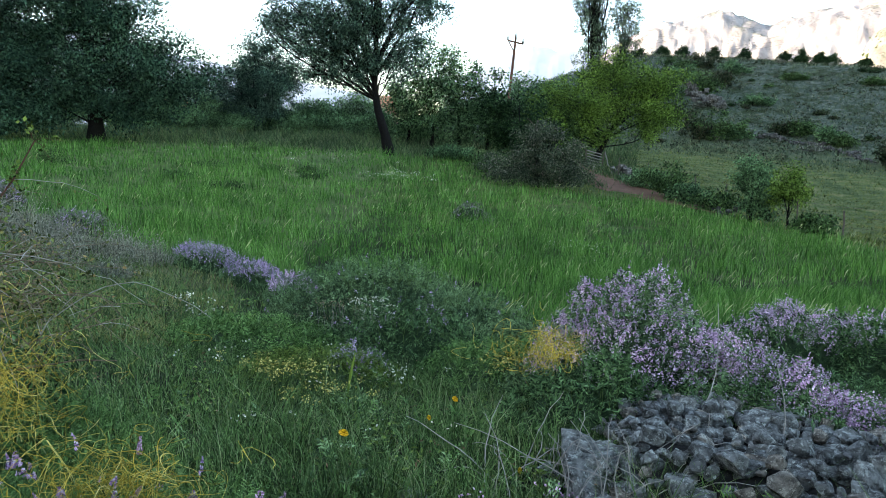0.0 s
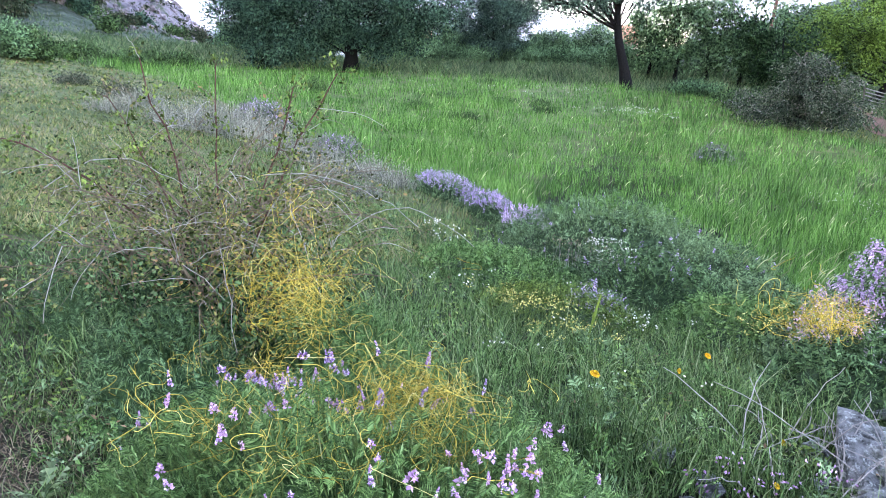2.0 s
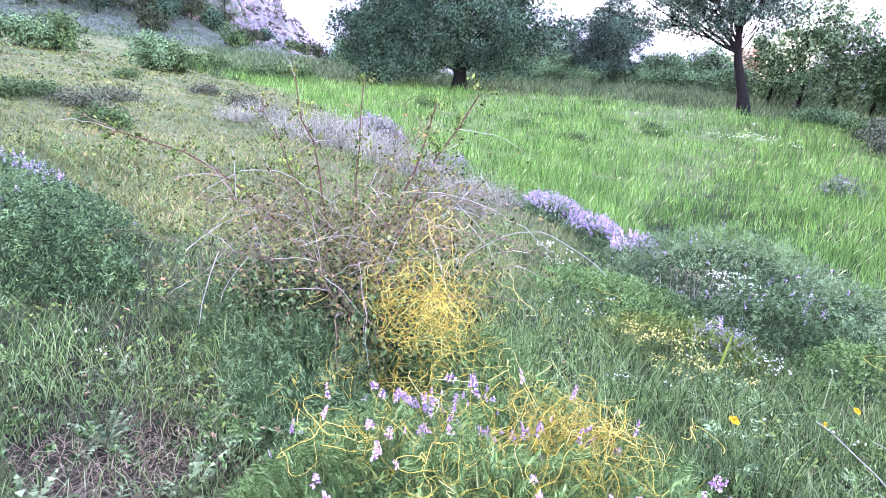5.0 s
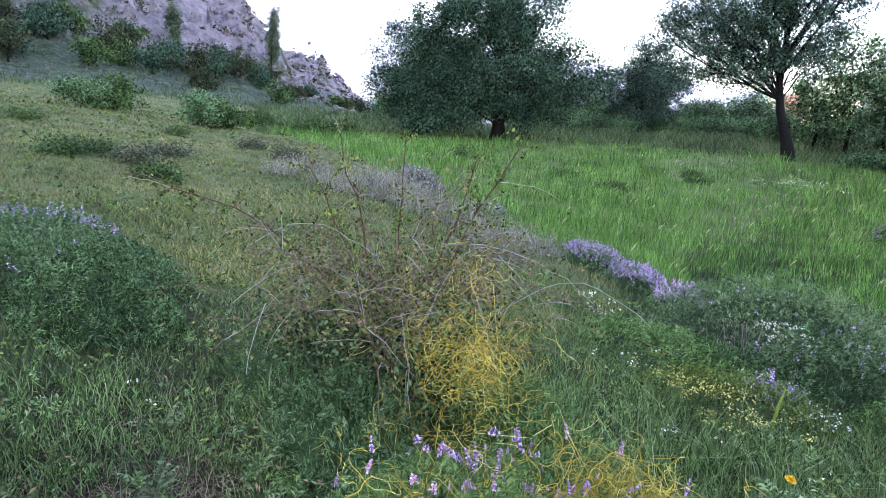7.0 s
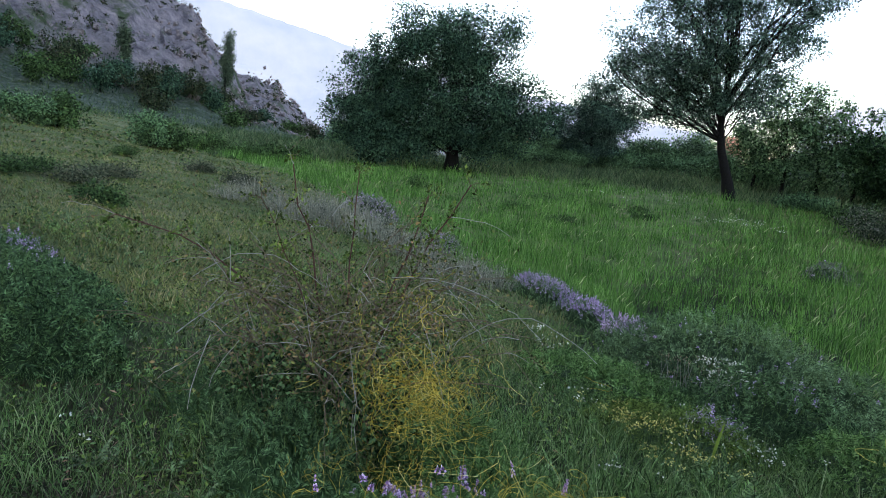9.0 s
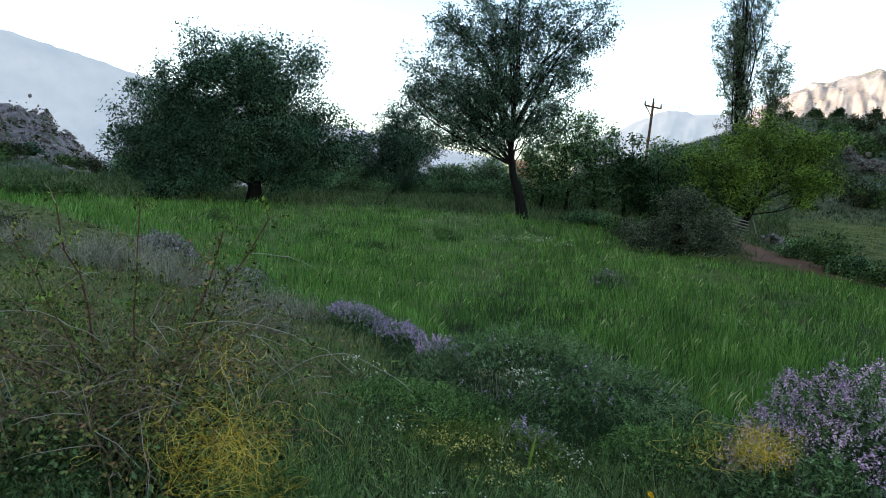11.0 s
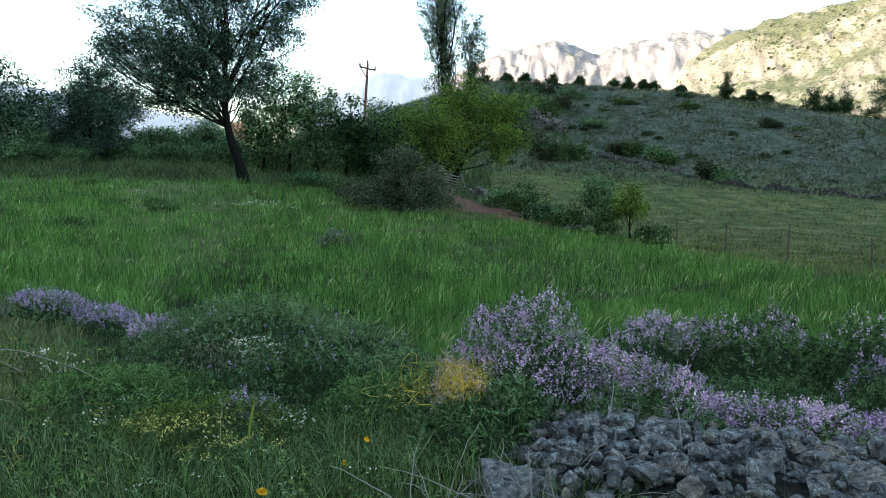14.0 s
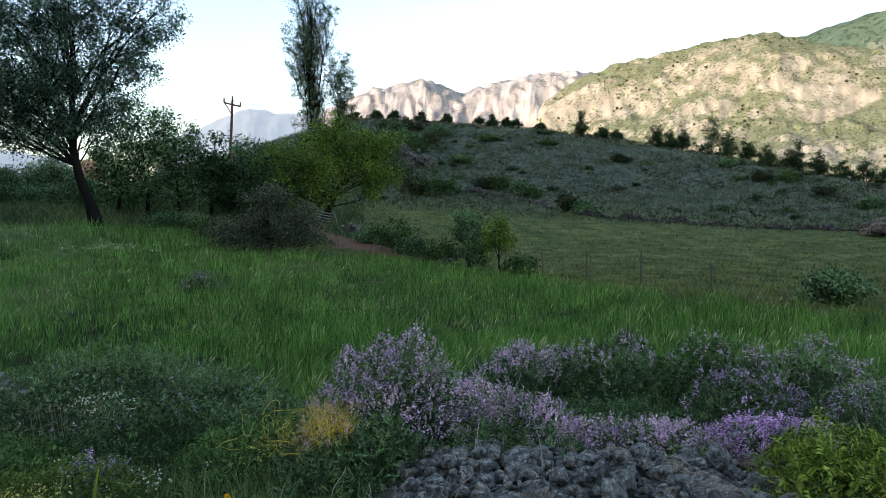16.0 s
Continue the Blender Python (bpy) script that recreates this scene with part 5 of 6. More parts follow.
# the vetch bush at the walker's feet, its flower spikes one by one
fore = mound("vetch_bush", -0.72, 1.08, 0.84, 0.62, 0.54, "low bushy vetch with pink flower spikes and yellow threads", M_VETCH, None, 20000, 0, leaf=0.043, near=True, edge=2.0)


def fine_stalks(bush, n, rx, ry, h):
    """Thin grass-like stalks standing up through a bush."""
    a, q = spread(n, 0, 6.283), np.sqrt(spread(n))
    x, y = q * rx * np.cos(a), q * ry * np.sin(a)
    x0, y0 = bush.location.x, bush.location.y
    top = h * np.maximum(0, 1 - q ** 2) ** 0.75 * (1 + 0.25 * fbm(x + x0, y + y0, 0.45, 3, 2))
    l = spread(n, 0.05, 0.13)
    p = np.stack([x, y, land(x + x0, y + y0) - bush.location.z + np.maximum(top - l * spread(n, 0.5, 1.6), 0)], 1)
    ln = (np.stack([x / rx, y / ry], 1) * 0.4 + rng.normal(0, 0.45, (n, 2))) * l[:, None]
    part("stalk_mass", to_mesh("stalk_mass", *blades(p, l, 0.003 * spread(n, 0.6, 1.4), ln)), M_GRASS, bush, kind="stuff")


fine_stalks(fore, 1500, 0.84, 0.62, 0.56)
for ob in [o for o in scene.objects if o.name.startswith("herb_patch") and "growth under" in o.get("label", "")]:
    fine_stalks(ob, 700, 0.5, 0.3, 0.36)
SPIKES = []
for k in range(6):
    v, t = raceme_arrays(np.zeros((1, 3)), np.array([[0.1 * math.cos(k), 0.1 * math.sin(k), 1.0]]), 0.034 + 0.005 * k, 0.0056, 22 + 4 * k, 0.5 if k % 2 else 0)
    sv, sq = tubes(np.array([[(0, 0, -0.09), (0.003, 0, -0.03), (0.004, 0.002, 0.03)]]), np.array([[0.0014, 0.0011, 0.0005]]), 3)
    me = to_mesh("flower_spike", *join((v, None, t), (sv, sq, None)))
    me.materials.append(M_STEM)
    me.materials.append(M_SPIKE if k % 3 else M_PURPLE)
    me.polygons.foreach_set("material_index", [0] * len(sq) + [1] * len(t))
    SPIKES.append(me)


def spikes(bush, spots, n, sd):
    x0, y0 = bush.location.x, bush.location.y
    for k in range(n):
        cx, cy, r = spots[k % len(spots)]
        x, y = cx + rng.normal(0, r), cy + rng.normal(0, r)
        q = math.hypot((x - x0) / 0.82, (y - y0) / 0.6)
        if q > 0.97:
            continue
        z = float(land(x, y)) - bush.location.z + 0.52 * (1 - q ** 2) ** 0.75 * (1 + 0.25 * float(fbm(np.array(x), np.array(y), 0.45, 3, 2))) + 0.075
        ob = new("flower_spike", SPIKES[int(rng.integers(6))])
        ob.parent = bush
        s = rng.uniform(0.35, 0.85)
        ob.matrix_basis = pose(x - x0, y - y0, z, rng.normal(0, 14), rng.normal(0, 14), rng.uniform(0, 360)) @ Matrix.Scale(s, 4)


spikes(fore, [(-1.05, 1.36, 0.07), (-0.96, 1.1, 0.09), (-0.4, 0.98, 0.08), (-0.75, 1.0, 0.3), (-0.3, 0.85, 0.12), (-0.6, 0.9, 0.3), (-1.12, 1.2, 0.1), (-0.4, 0.9, 0.1), (-0.72, 1.1, 0.34), (-0.8, 0.95, 0.3)], 190, 1)


def threads(x, y, z, rx, ry, rz, n, label, seed, reach=0.2, thick=0.0006, hubs=5, gather=0.6):
    """Dodder: a tangle of thin curling yellow threads over what carries it."""
    r, k = np.random.default_rng(seed), 13
    size = np.array([rx, ry, rz])
    c = r.normal(size=(n, 3)) * size * 0.5
    hub = r.normal(size=(hubs, 3)) * size * 0.4
    c = np.where(r.uniform(0, 1, n)[:, None] < gather, hub[r.integers(0, hubs, n)] + c * 0.4, c)
    # each thread winds smoothly in a plane of its own
    e1 = unit(r.normal(size=(n, 3)))
    e2 = unit(np.cross(e1, r.normal(size=(n, 3))))
    w = 0.62 * r.normal(size=(n, k + 2))
    w = (w[:, :-2] + w[:, 1:-1] + w[:, 2:]) / 1.9 + r.normal(0, 0.1, (n, 1))
    th = r.uniform(0, 6.283, (n, 1)) + np.clip(w, -0.9, 0.9).cumsum(1)
    step = (e1[:, None] * np.cos(th)[..., None] + e2[:, None] * np.sin(th)[..., None]) * (reach / k * r.uniform(0.5, 1.8, (n, 1, 1)))
    path = c[:, None] + step.cumsum(1) - step.sum(1, keepdims=True) * 0.5
    path[..., 2] = np.maximum(path[..., 2], land(x + path[..., 0], y + path[..., 1]) - z + 0.01)
    ob = thing("dodder_tangle", (x, y, z), label, "dodder")
    rad = np.full((n, k), thick) * r.uniform(0.7, 1.5, (n, 1))
    for i in range(24):
        part("thread", to_mesh("thread", *tubes(path[i:i + 1], rad[i:i + 1], 4), smooth=True), M_DODDER, ob)
    part("thread_mass", to_mesh("thread_mass", *tubes(path[24:], rad[24:], 3)), M_DODDER, ob, kind="stuff")


DODDER = (-1.42, 1.83, 0.57)
threads(DODDER[0], DODDER[1], DODDER[2], 0.36, 0.18, 0.24, 270, "tangle of golden dodder threads hanging on the rose bush", 2, 0.2, 0.0005, 7, 0.75)
threads(DODDER[0] - 0.03, DODDER[1], DODDER[2] - 0.05, 0.36, 0.22, 0.28, 130, "loose golden dodder threads round the tangle", 7, 0.22, 0.00045, 5, 0.3)
threads(-1.62, 1.62, 0.24, 0.26, 0.16, 0.24, 60, "loose yellow dodder threads below the rose bush", 3, 0.18, 0.00045)
threads(-0.68, 1.13, 0.65, 0.22, 0.1, 0.07, 240, "yellow dodder threads creeping over the vetch bush", 4, 0.14, 0.00042, 4, 0.7)
threads(-0.82, 1.04, 0.65, 0.42, 0.26, 0.05, 170, "loose yellow dodder threads over the vetch bush", 5, 0.13, 0.0004, 6, 0.4)
threads(0.36, 3.0, 0.38, 0.24, 0.14, 0.12, 240, "small tangle of yellow dodder threads on the herbs", 6, 0.15)


# ---- the rose bush ----
def rose_bush():
    """Arching canes from one foot, branches off the canes and twigs off the branches, within a low dome."""
    x, y = -2.0, 2.1
    z = float(land(x, y))
    ob = thing("wild_rose_bush", (x, y, z), "thorny wild rose bush with arching canes and small leaves", "bush")
    r = np.random.default_rng(5)
    n, k = 85, 10
    u = np.linspace(0, 1, k)[None, :]
    a = r.uniform(0, 6.283, n)
    reach = r.uniform(0.15, 1.0, n) ** 0.6
    tipx, tipy = np.cos(a) * reach * 0.82, np.sin(a) * reach * 0.7
    tipz = 0.3 + 0.66 * np.sqrt(np.maximum(0, 1 - 0.85 * reach ** 2)) * r.uniform(0.55, 1.15, n)
    foot = r.normal(0, 0.17, (n, 2))
    arch = r.uniform(0.05, 0.3, n) * reach
    bow = r.normal(0, 0.08, (n, 2))
    wave = np.sin(u * 3.14)
    path = np.stack([foot[:, :1] + (tipx - foot[:, 0])[:, None] * u ** 1.25 + bow[:, :1] * wave, foot[:, 1:] + (tipy - foot[:, 1])[:, None] * u ** 1.25 + bow[:, 1:] * wave,
                     tipz[:, None] * u ** 0.9 + arch[:, None] * wave], -1)
    path += r.normal(0, 0.007, (n, k, 3)) * u[..., None]
    # the long shoots that stand out
    shoots = [((0.43, 0.22, 1.18), 0.02), ((0.31, 0.15, 1.12), 0.02), ((0.05, -0.03, 1.2), 0.02), ((-0.16, -0.2, 1.2), 0.04), ((-0.23, -0.27, 1.08), 0.05), ((-0.62, -0.66, 0.98), 0.22)]
    for i, (tip, up) in enumerate(shoots):
        uu = u[0][:, None]
        path[i] = np.array(tip) * uu ** np.array([1.25, 1.25, 1.0]) + np.array([0, 0, up]) * np.sin(uu * 3.14) + r.normal(0, 0.01, (k, 3)) * uu
    rad = np.linspace(0.0046, 0.0018, k)[None] * r.uniform(0.6, 1.3, (n, 1))
    for i in range(12):
        part("cane", to_mesh("cane", *tubes(path[i:i + 1], rad[i:i + 1] * (1.25 if i < 6 else 1.1), 5), smooth=True), M_SHOOT if i < 6 else M_TWIG, ob)
    part("cane_thicket", to_mesh("cane_thicket", *tubes(path[12:], rad[12:], 4)), M_TWIG, ob, kind="stuff")

    def off(base, m, first, lo, hi, steps, r0):
        i, j = r.integers(0, len(base), m), r.integers(first, base.shape[1], m)
        at_, along = base[i, j], unit(base[i, j] - base[i, j - 1])
        d = unit(along * 0.7 + r.normal(size=(m, 3)) * 0.75 + np.array([0, 0, 0.15])) * r.uniform(lo, hi, m)[:, None]
        v = np.linspace(0, 1, steps)[None, :, None]
        w = at_[:, None] + d[:, None] * v + np.array([0, 0, -0.25]) * (np.linalg.norm(d, axis=1)[:, None, None] * v ** 2) + r.normal(0, 0.006, (m, steps, 3)) * v
        return w, np.broadcast_to(np.linspace(r0, r0 * 0.5, steps), (m, steps))

    branch, br = off(path, 460, 4, 0.1, 0.34, 6, 0.0019)
    part("branch_mass", to_mesh("branch_mass", *tubes(branch[:300], br[:300], 3)), M_TWIG, ob, kind="stuff")
    part("dead_branch_mass", to_mesh("dead_branch_mass", *tubes(branch[300:], br[300:], 3)), M_CANE, ob, "pale dead branches", kind="stuff")
    twig, tr = off(branch, 1500, 1, 0.03, 0.13, 4, 0.0011)
    part("twig_mass", to_mesh("twig_mass", *tubes(twig, tr, 3)), M_TWIG, ob, kind="stuff")
    # small leaves, more of them low down and on the outside
    q = 22000
    i = r.integers(0, len(twig), q)
    lp = twig[i, r.integers(1, 4, q)] + r.normal(0, 0.008, (q, 3))
    lp = lp[r.uniform(0, 1, q) < np.clip(1.15 - lp[:, 2], 0.25, 1)]
    lv, lt = leaves(lp, r.normal(size=(len(lp), 3)) + np.array([0, 0, 0.2]), 0.0135 * r.uniform(0.6, 1.6, len(lp)), 0.62)
    part("leafage", to_mesh("leafage", lv, None, lt), M_ROSELEAF, ob, kind="stuff")
    # close leaves low inside, coloured darker to paint the bush's inner shade
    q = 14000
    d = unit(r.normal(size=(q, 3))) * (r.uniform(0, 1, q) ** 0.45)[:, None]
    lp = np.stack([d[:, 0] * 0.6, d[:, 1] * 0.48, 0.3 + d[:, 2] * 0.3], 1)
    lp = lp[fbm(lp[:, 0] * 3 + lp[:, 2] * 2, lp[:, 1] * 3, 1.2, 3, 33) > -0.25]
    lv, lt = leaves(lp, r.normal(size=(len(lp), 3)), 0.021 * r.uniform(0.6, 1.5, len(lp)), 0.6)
    part("inner_shade_leafage", to_mesh("inner_shade_leafage", lv, None, lt), M_VETCH_DEEP, ob, "dark leaves standing in for shade deep in the bush", kind="stuff")
    # sprigs and green leaves along the standing shoots
    sprig, sr = off(path[:6], 170, 3, 0.03, 0.1, 4, 0.0012)
    part("sprig_mass", to_mesh("sprig_mass", *tubes(sprig, sr, 3)), M_SHOOT, ob, kind="stuff")
    lp = np.concatenate([np.repeat(sprig[:, 2], 5, 0), np.repeat(sprig[:, 3], 6, 0)]) + r.normal(0, 0.008, (170 * 11, 3))
    lv, lt = leaves(lp, r.normal(size=(len(lp), 3)), 0.017 * r.uniform(0.6, 1.4, len(lp)), 0.6)
    part("leafage", to_mesh("leafage", lv, None, lt), M_HERB, ob, "green leaves along the shoots", kind="stuff")
    # pale arching dead canes
    for bx, by, bz, ex, ey, ez, top in [(0.1, 0.0, 0.3, 0.52, 0.2, 0.62, 0.3), (-0.5, -0.45, 0.5, 0.02, -0.2, 0.6, 0.13), (-0.6, -0.3, 0.7, 0.0, -0.15, 0.74, 0.12), (0.2, 0.05, 0.78, 0.8, 0.25, 0.6, 0.08), (0.4, 0.3, 0.5, 1.0, 0.35, 0.52, 0.14), (0.12, -0.1, 0.15, 0.26, 0.1, 0.74, 0.06)]:
        uu = np.linspace(0, 1, 12)[:, None]
        pp = np.array([bx, by, bz]) * (1 - uu) + np.array([ex, ey, ez]) * uu + np.array([0, 0, top]) * np.sin(uu * 3.14) + np.random.default_rng(int(90 + 10 * bx)).normal(0, 0.006, (12, 3)) * uu
        part("dead_cane", to_mesh("dead_cane", *tubes(pp[None], np.linspace(0.0026, 0.0013, 12)[None], 5), smooth=True), M_CANE, ob, "pale dry cane")


rose_bush()


# ---- stones ----
def stone_mesh(seed, flat=0.75, cuts=1):
    """An angular field stone: the hull of a few points, its faces split and roughened."""
    r = np.random.default_rng(seed + 5)
    bm = bmesh.new()
    p = unit(r.normal(size=(16, 3)))
    p = np.sign(p) * np.abs(p) ** 0.62 * r.uniform(0.68, 0.86, (16, 1)) * np.array([1, 0.9, flat])
    for c in p:
        bm.verts.new(c)
    bmesh.ops.convex_hull(bm, input=bm.verts[:])
    bmesh.ops.delete(bm, geom=[v for v in bm.verts if not v.link_faces], context="VERTS")
    if cuts:
        bmesh.ops.subdivide_edges(bm, edges=bm.edges[:], cuts=cuts, use_grid_fill=True)
        off = Vector(r.uniform(-50, 50, 3))
        for v in bm.verts:
            v.co = v.co.lerp(v.co.normalized() * 0.5 * (1 + flat), 0.12)
            v.co *= 1 + 0.17 * noise.noise(v.co * 2.6 + off)
    bmesh.ops.triangulate(bm, faces=bm.faces[:])
    me = bpy.data.meshes.new("stone")
    bm.to_mesh(me)
    bm.free()
    me.materials.append(M_ROCK)
    return me


STONES = [stone_mesh(s, 0.62 + 0.07 * (s % 4)) for s in range(10)]


def stone(parent, x, y, z, size, k=None, sq=None):
    ob = new("stone", STONES[int(rng.integers(10)) if k is None else k])
    ob.parent = parent
    sq = rng.uniform(0.8, 1.25, 3) if sq is None else sq
    ob.matrix_basis = pose(x, y, z, rng.normal(0, 18), rng.normal(0, 18), rng.uniform(0, 360)) @ Matrix.Diagonal((*[float(size * v) for v in sq], 1))
    return ob


def stone_heap():
    c = (1.75, 2.2)
    z0 = float(land(*c))
    heap = thing("stone_heap", (*c, z0), "heap of grey lichened field stones below the vetch", "stone heap")

    def top(x, y):
        # a long low bank of stones
        b, r = math.degrees(math.atan2(x, y)), math.hypot(x, y)
        return 0.24 * float(smooth((r - 1.9) / 0.6)) * float(smooth((b - 8) / 9)) * float(smooth((58 - b) / 10)) * float(1 - smooth((r - 3.0) / 0.5))

    placed = []
    for k in range(9000):
        b, r = rng.uniform(8, 56), rng.uniform(1.9, 3.2)
        x, y = r * math.sin(radians(b)), r * math.cos(radians(b))
        s = rng.choice([0.03, 0.042, 0.052, 0.064], p=[0.25, 0.3, 0.3, 0.15]) * rng.uniform(0.85, 1.2)
        if any((x - u) ** 2 + (y - v) ** 2 < ((s + w) * 0.56) ** 2 for u, v, w in placed):
            continue
        placed.append((x, y, s))
        stone(heap, x - c[0], y - c[1], float(land(x, y)) - z0 + top(x, y) + rng.uniform(-0.5, 0.5) * s, s)
        if len(placed) > 560:
            break
    # the larger ones
    for b, r, s, lift in [(12.2, 2.46, 0.135, 0.14), (16.5, 2.75, 0.1, 0.2), (19.5, 2.62, 0.1, 0.15), (15.2, 2.25, 0.085, 0.12), (38.8, 3.02, 0.14, 0.24), (42.5, 2.8, 0.15, 0.2), (46.0, 2.9, 0.12, 0.2), (36.0, 2.62, 0.09, 0.2), (11.0, 1.85, 0.12, 0.05), (14.5, 1.9, 0.1, 0.04), (30.5, 2.6, 0.085, 0.2), (26.5, 2.5, 0.08, 0.18), (44.5, 2.5, 0.13, 0.14), (11.0, 2.42, 0.17, 0.1), (12.6, 2.14, 0.12, 0.06)]:
        x, y = r * math.sin(radians(b)), r * math.cos(radians(b))
        stone(heap, x - c[0], y - c[1], float(land(x, y)) - z0 + lift * 0.75, s, k=7 + int(rng.integers(3)), sq=(1.25, 1.0, 0.85))
    # flat slabs that lie across the heap
    for b, r, s, lift in [(38.6, 2.86, 0.15, 0.26), (41.5, 2.62, 0.19, 0.2), (45.0, 2.72, 0.15, 0.2), (17.5, 2.9, 0.13, 0.2), (25.0, 2.85, 0.12, 0.23)]:
        x, y = r * math.sin(radians(b)), r * math.cos(radians(b))
        stone(heap, x - c[0], y - c[1], float(land(x, y)) - z0 + lift, s, k=int(rng.integers(7)), sq=(1.3, 0.9, 0.5))
    # the stones below, glimpsed between the upper ones
    low = stone_mesh(41, 0.7, 0)
    base = np.array([v.co for v in low.vertices])
    tri = np.array([p.vertices for p in low.polygons])
    n = 620
    bb, rr = np.radians(spread(n, 8, 57)), spread(n, 1.85, 3.25)
    X, Y = rr * np.sin(bb), rr * np.cos(bb)
    Z = land(X, Y) - z0 + np.array([top(a, b) for a, b in zip(X, Y)]) - spread(n, 0.02, 0.07)
    a, k = spread(n, 0, 6.283), spread((n, 1, 1), 0.03, 0.06) * spread((n, 1, 3), 0.75, 1.25)
    v = base[None] * k
    v = np.stack([v[..., 0] * np.cos(a)[:, None] - v[..., 1] * np.sin(a)[:, None], v[..., 0] * np.sin(a)[:, None] + v[..., 1] * np.cos(a)[:, None], v[..., 2]], -1)
    v = v + np.stack([X - c[0], Y - c[1], Z], 1)[:, None]
    part("lower_stonework", to_mesh("lower_stonework", v, None, np.arange(n)[:, None, None] * len(base) + tri), M_ROCK, heap, kind="stuff")
    # earth underneath, coloured near black for the shade between the stones
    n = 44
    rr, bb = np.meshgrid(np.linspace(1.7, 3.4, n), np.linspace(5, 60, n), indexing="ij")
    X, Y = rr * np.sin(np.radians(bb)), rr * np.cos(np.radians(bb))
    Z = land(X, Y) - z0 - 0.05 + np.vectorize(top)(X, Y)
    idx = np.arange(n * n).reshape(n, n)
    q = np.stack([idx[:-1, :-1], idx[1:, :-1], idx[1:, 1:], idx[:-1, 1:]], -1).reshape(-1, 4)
    part("shaded_rubble", to_mesh("shaded_rubble", np.stack([X - c[0], Y - c[1], Z], -1), q, smooth=True), M_GAP_SHADE, heap, "earth darkened for the shade between the stones")


stone_heap()
for x, y, s, tilt in [(-0.95, 2.0, 0.10, 4), (-1.15, 1.97, 0.07, 8), (-0.7, 1.95, 0.05, 10), (-0.17, 2.2, 0.08, 5), (0.2, 1.84, 0.14, 30), (0.12, 1.58, 0.09, 12), (-0.04, 1.92, 0.08, 20), (0.32, 1.62, 0.09, 10), (-0.02, 2.06, 0.07, 15), (0.02, 1.74, 0.07, 10)]:
    ob = new("field_stone", STONES[int(rng.integers(10))])
    ob.matrix_basis = pose(x, y, float(land(x, y)) + s * 0.28, tilt, 6, rng.uniform(0, 360)) @ Matrix.Diagonal((s * 1.2, s, s * 0.55, 1))
    tagged(ob, "grey stone half sunk in the grass", "stone", "stones in the grass")


# dry canes and bleached twigs before the stones
def dry_canes():
    x0, y0 = 0.42, 2.2
    z0 = float(land(x0, y0))
    ob = thing("dry_canes", (x0, y0, z0), "bleached dry canes leaning over the stones", "dry plant")
    r = np.random.default_rng(12)
    for k in range(46):
        foot = np.array([r.uniform(-0.35, 0.35), r.uniform(-0.15, 0.25), 0.0])
        d = np.array([r.normal(0.05, 0.22), r.normal(0.05, 0.12), r.uniform(0.2, 0.46)])
        u = np.linspace(0, 1, 8)[:, None]
        p = foot + d * u + np.array([r.normal(0, 0.12), 0, -0.12]) * u ** 2 + r.normal(0, 0.006, (8, 3)) * u
        p[:, 2] += land(x0 + p[:, 0], y0 + p[:, 1]) - z0
        part("cane", to_mesh("cane", *tubes(p[None], np.linspace(0.003, 0.0012, 8)[None], 4), smooth=True), M_CANE, ob)
    for a, b, t in [((0.28, 0.3, 0.05), (0.72, 0.75, 0.62), 0.1), ((0.5, 0.0, 0.02), (0.86, 0.45, 0.45), 0.05), ((0.1, 0.1, 0.02), (0.55, 0.3, 0.28), 0.1)]:
        u = np.linspace(0, 1, 10)[:, None]
        p = np.array(a) * (1 - u) + np.array(b) * u + np.array([0.12, 0, -t]) * np.sin(u * 3.14)
        part("cane", to_mesh("cane", *tubes(p[None], np.linspace(0.004, 0.0015, 10)[None], 5), smooth=True), M_CANE, ob)


dry_canes()


# ---- small flowers ----
def head_mesh(rad, mat, petals=26, rows=3):
    v, t, o = [], [], 0
    for row in range(rows):
        for k in range(petals):
            a = 6.283 * (k + 0.5 * row) / petals
            l, up = rad * (1 - 0.27 * row), 0.25 * rad * (row + 0.5)
            d, s = np.array([math.cos(a), math.sin(a), 0]), np.array([-math.sin(a), math.cos(a), 0]) * rad * 0.13
            v += [np.array([0, 0, 0.0]), d * l * 0.8 + s + [0, 0, up], d * l + [0, 0, up], d * l * 0.8 - s + [0, 0, up]]
            t += [(o, o + 1, o + 2), (o, o + 2, o + 3)]
            o += 4
    me = to_mesh("flower_head", np.array(v), None, np.array(t))
    me.materials.append(mat)
    return me


HEAD = head_mesh(0.021, M_ORANGE)


def dandelion(x, y, z, scale=1.0, tilt=20):
    g = float(land(x, y))
    ob = thing("dandelion", (x, y, g), "golden yellow dandelion in the grass", "flower", "dandelions in the grass")
    h = z - g
    p = np.array([[(0, 0, -0.01), (0.01, 0, h * 0.5), (0, 0, h)]])
    stem = part("stem", to_mesh("stem", *tubes(p, np.full((1, 3), 0.0018), 4)), M_STEM, ob)
    fl = new("flower_head", HEAD)
    fl.parent = stem
    fl.matrix_basis = pose(0, 0, h, tilt, 8, 40) @ Matrix.Scale(scale, 4)


dandelion(-0.44, 2.28, 0.255)
dandelion(-0.04, 2.92, 0.15, 0.8, 35)
dandelion(-0.15, 2.72, 0.14, 0.6, 70)
dandelion(0.22, 2.35, 0.1, 0.6, 60)
dandelion(0.16, 1.95, 0.16, 0.55, 40)


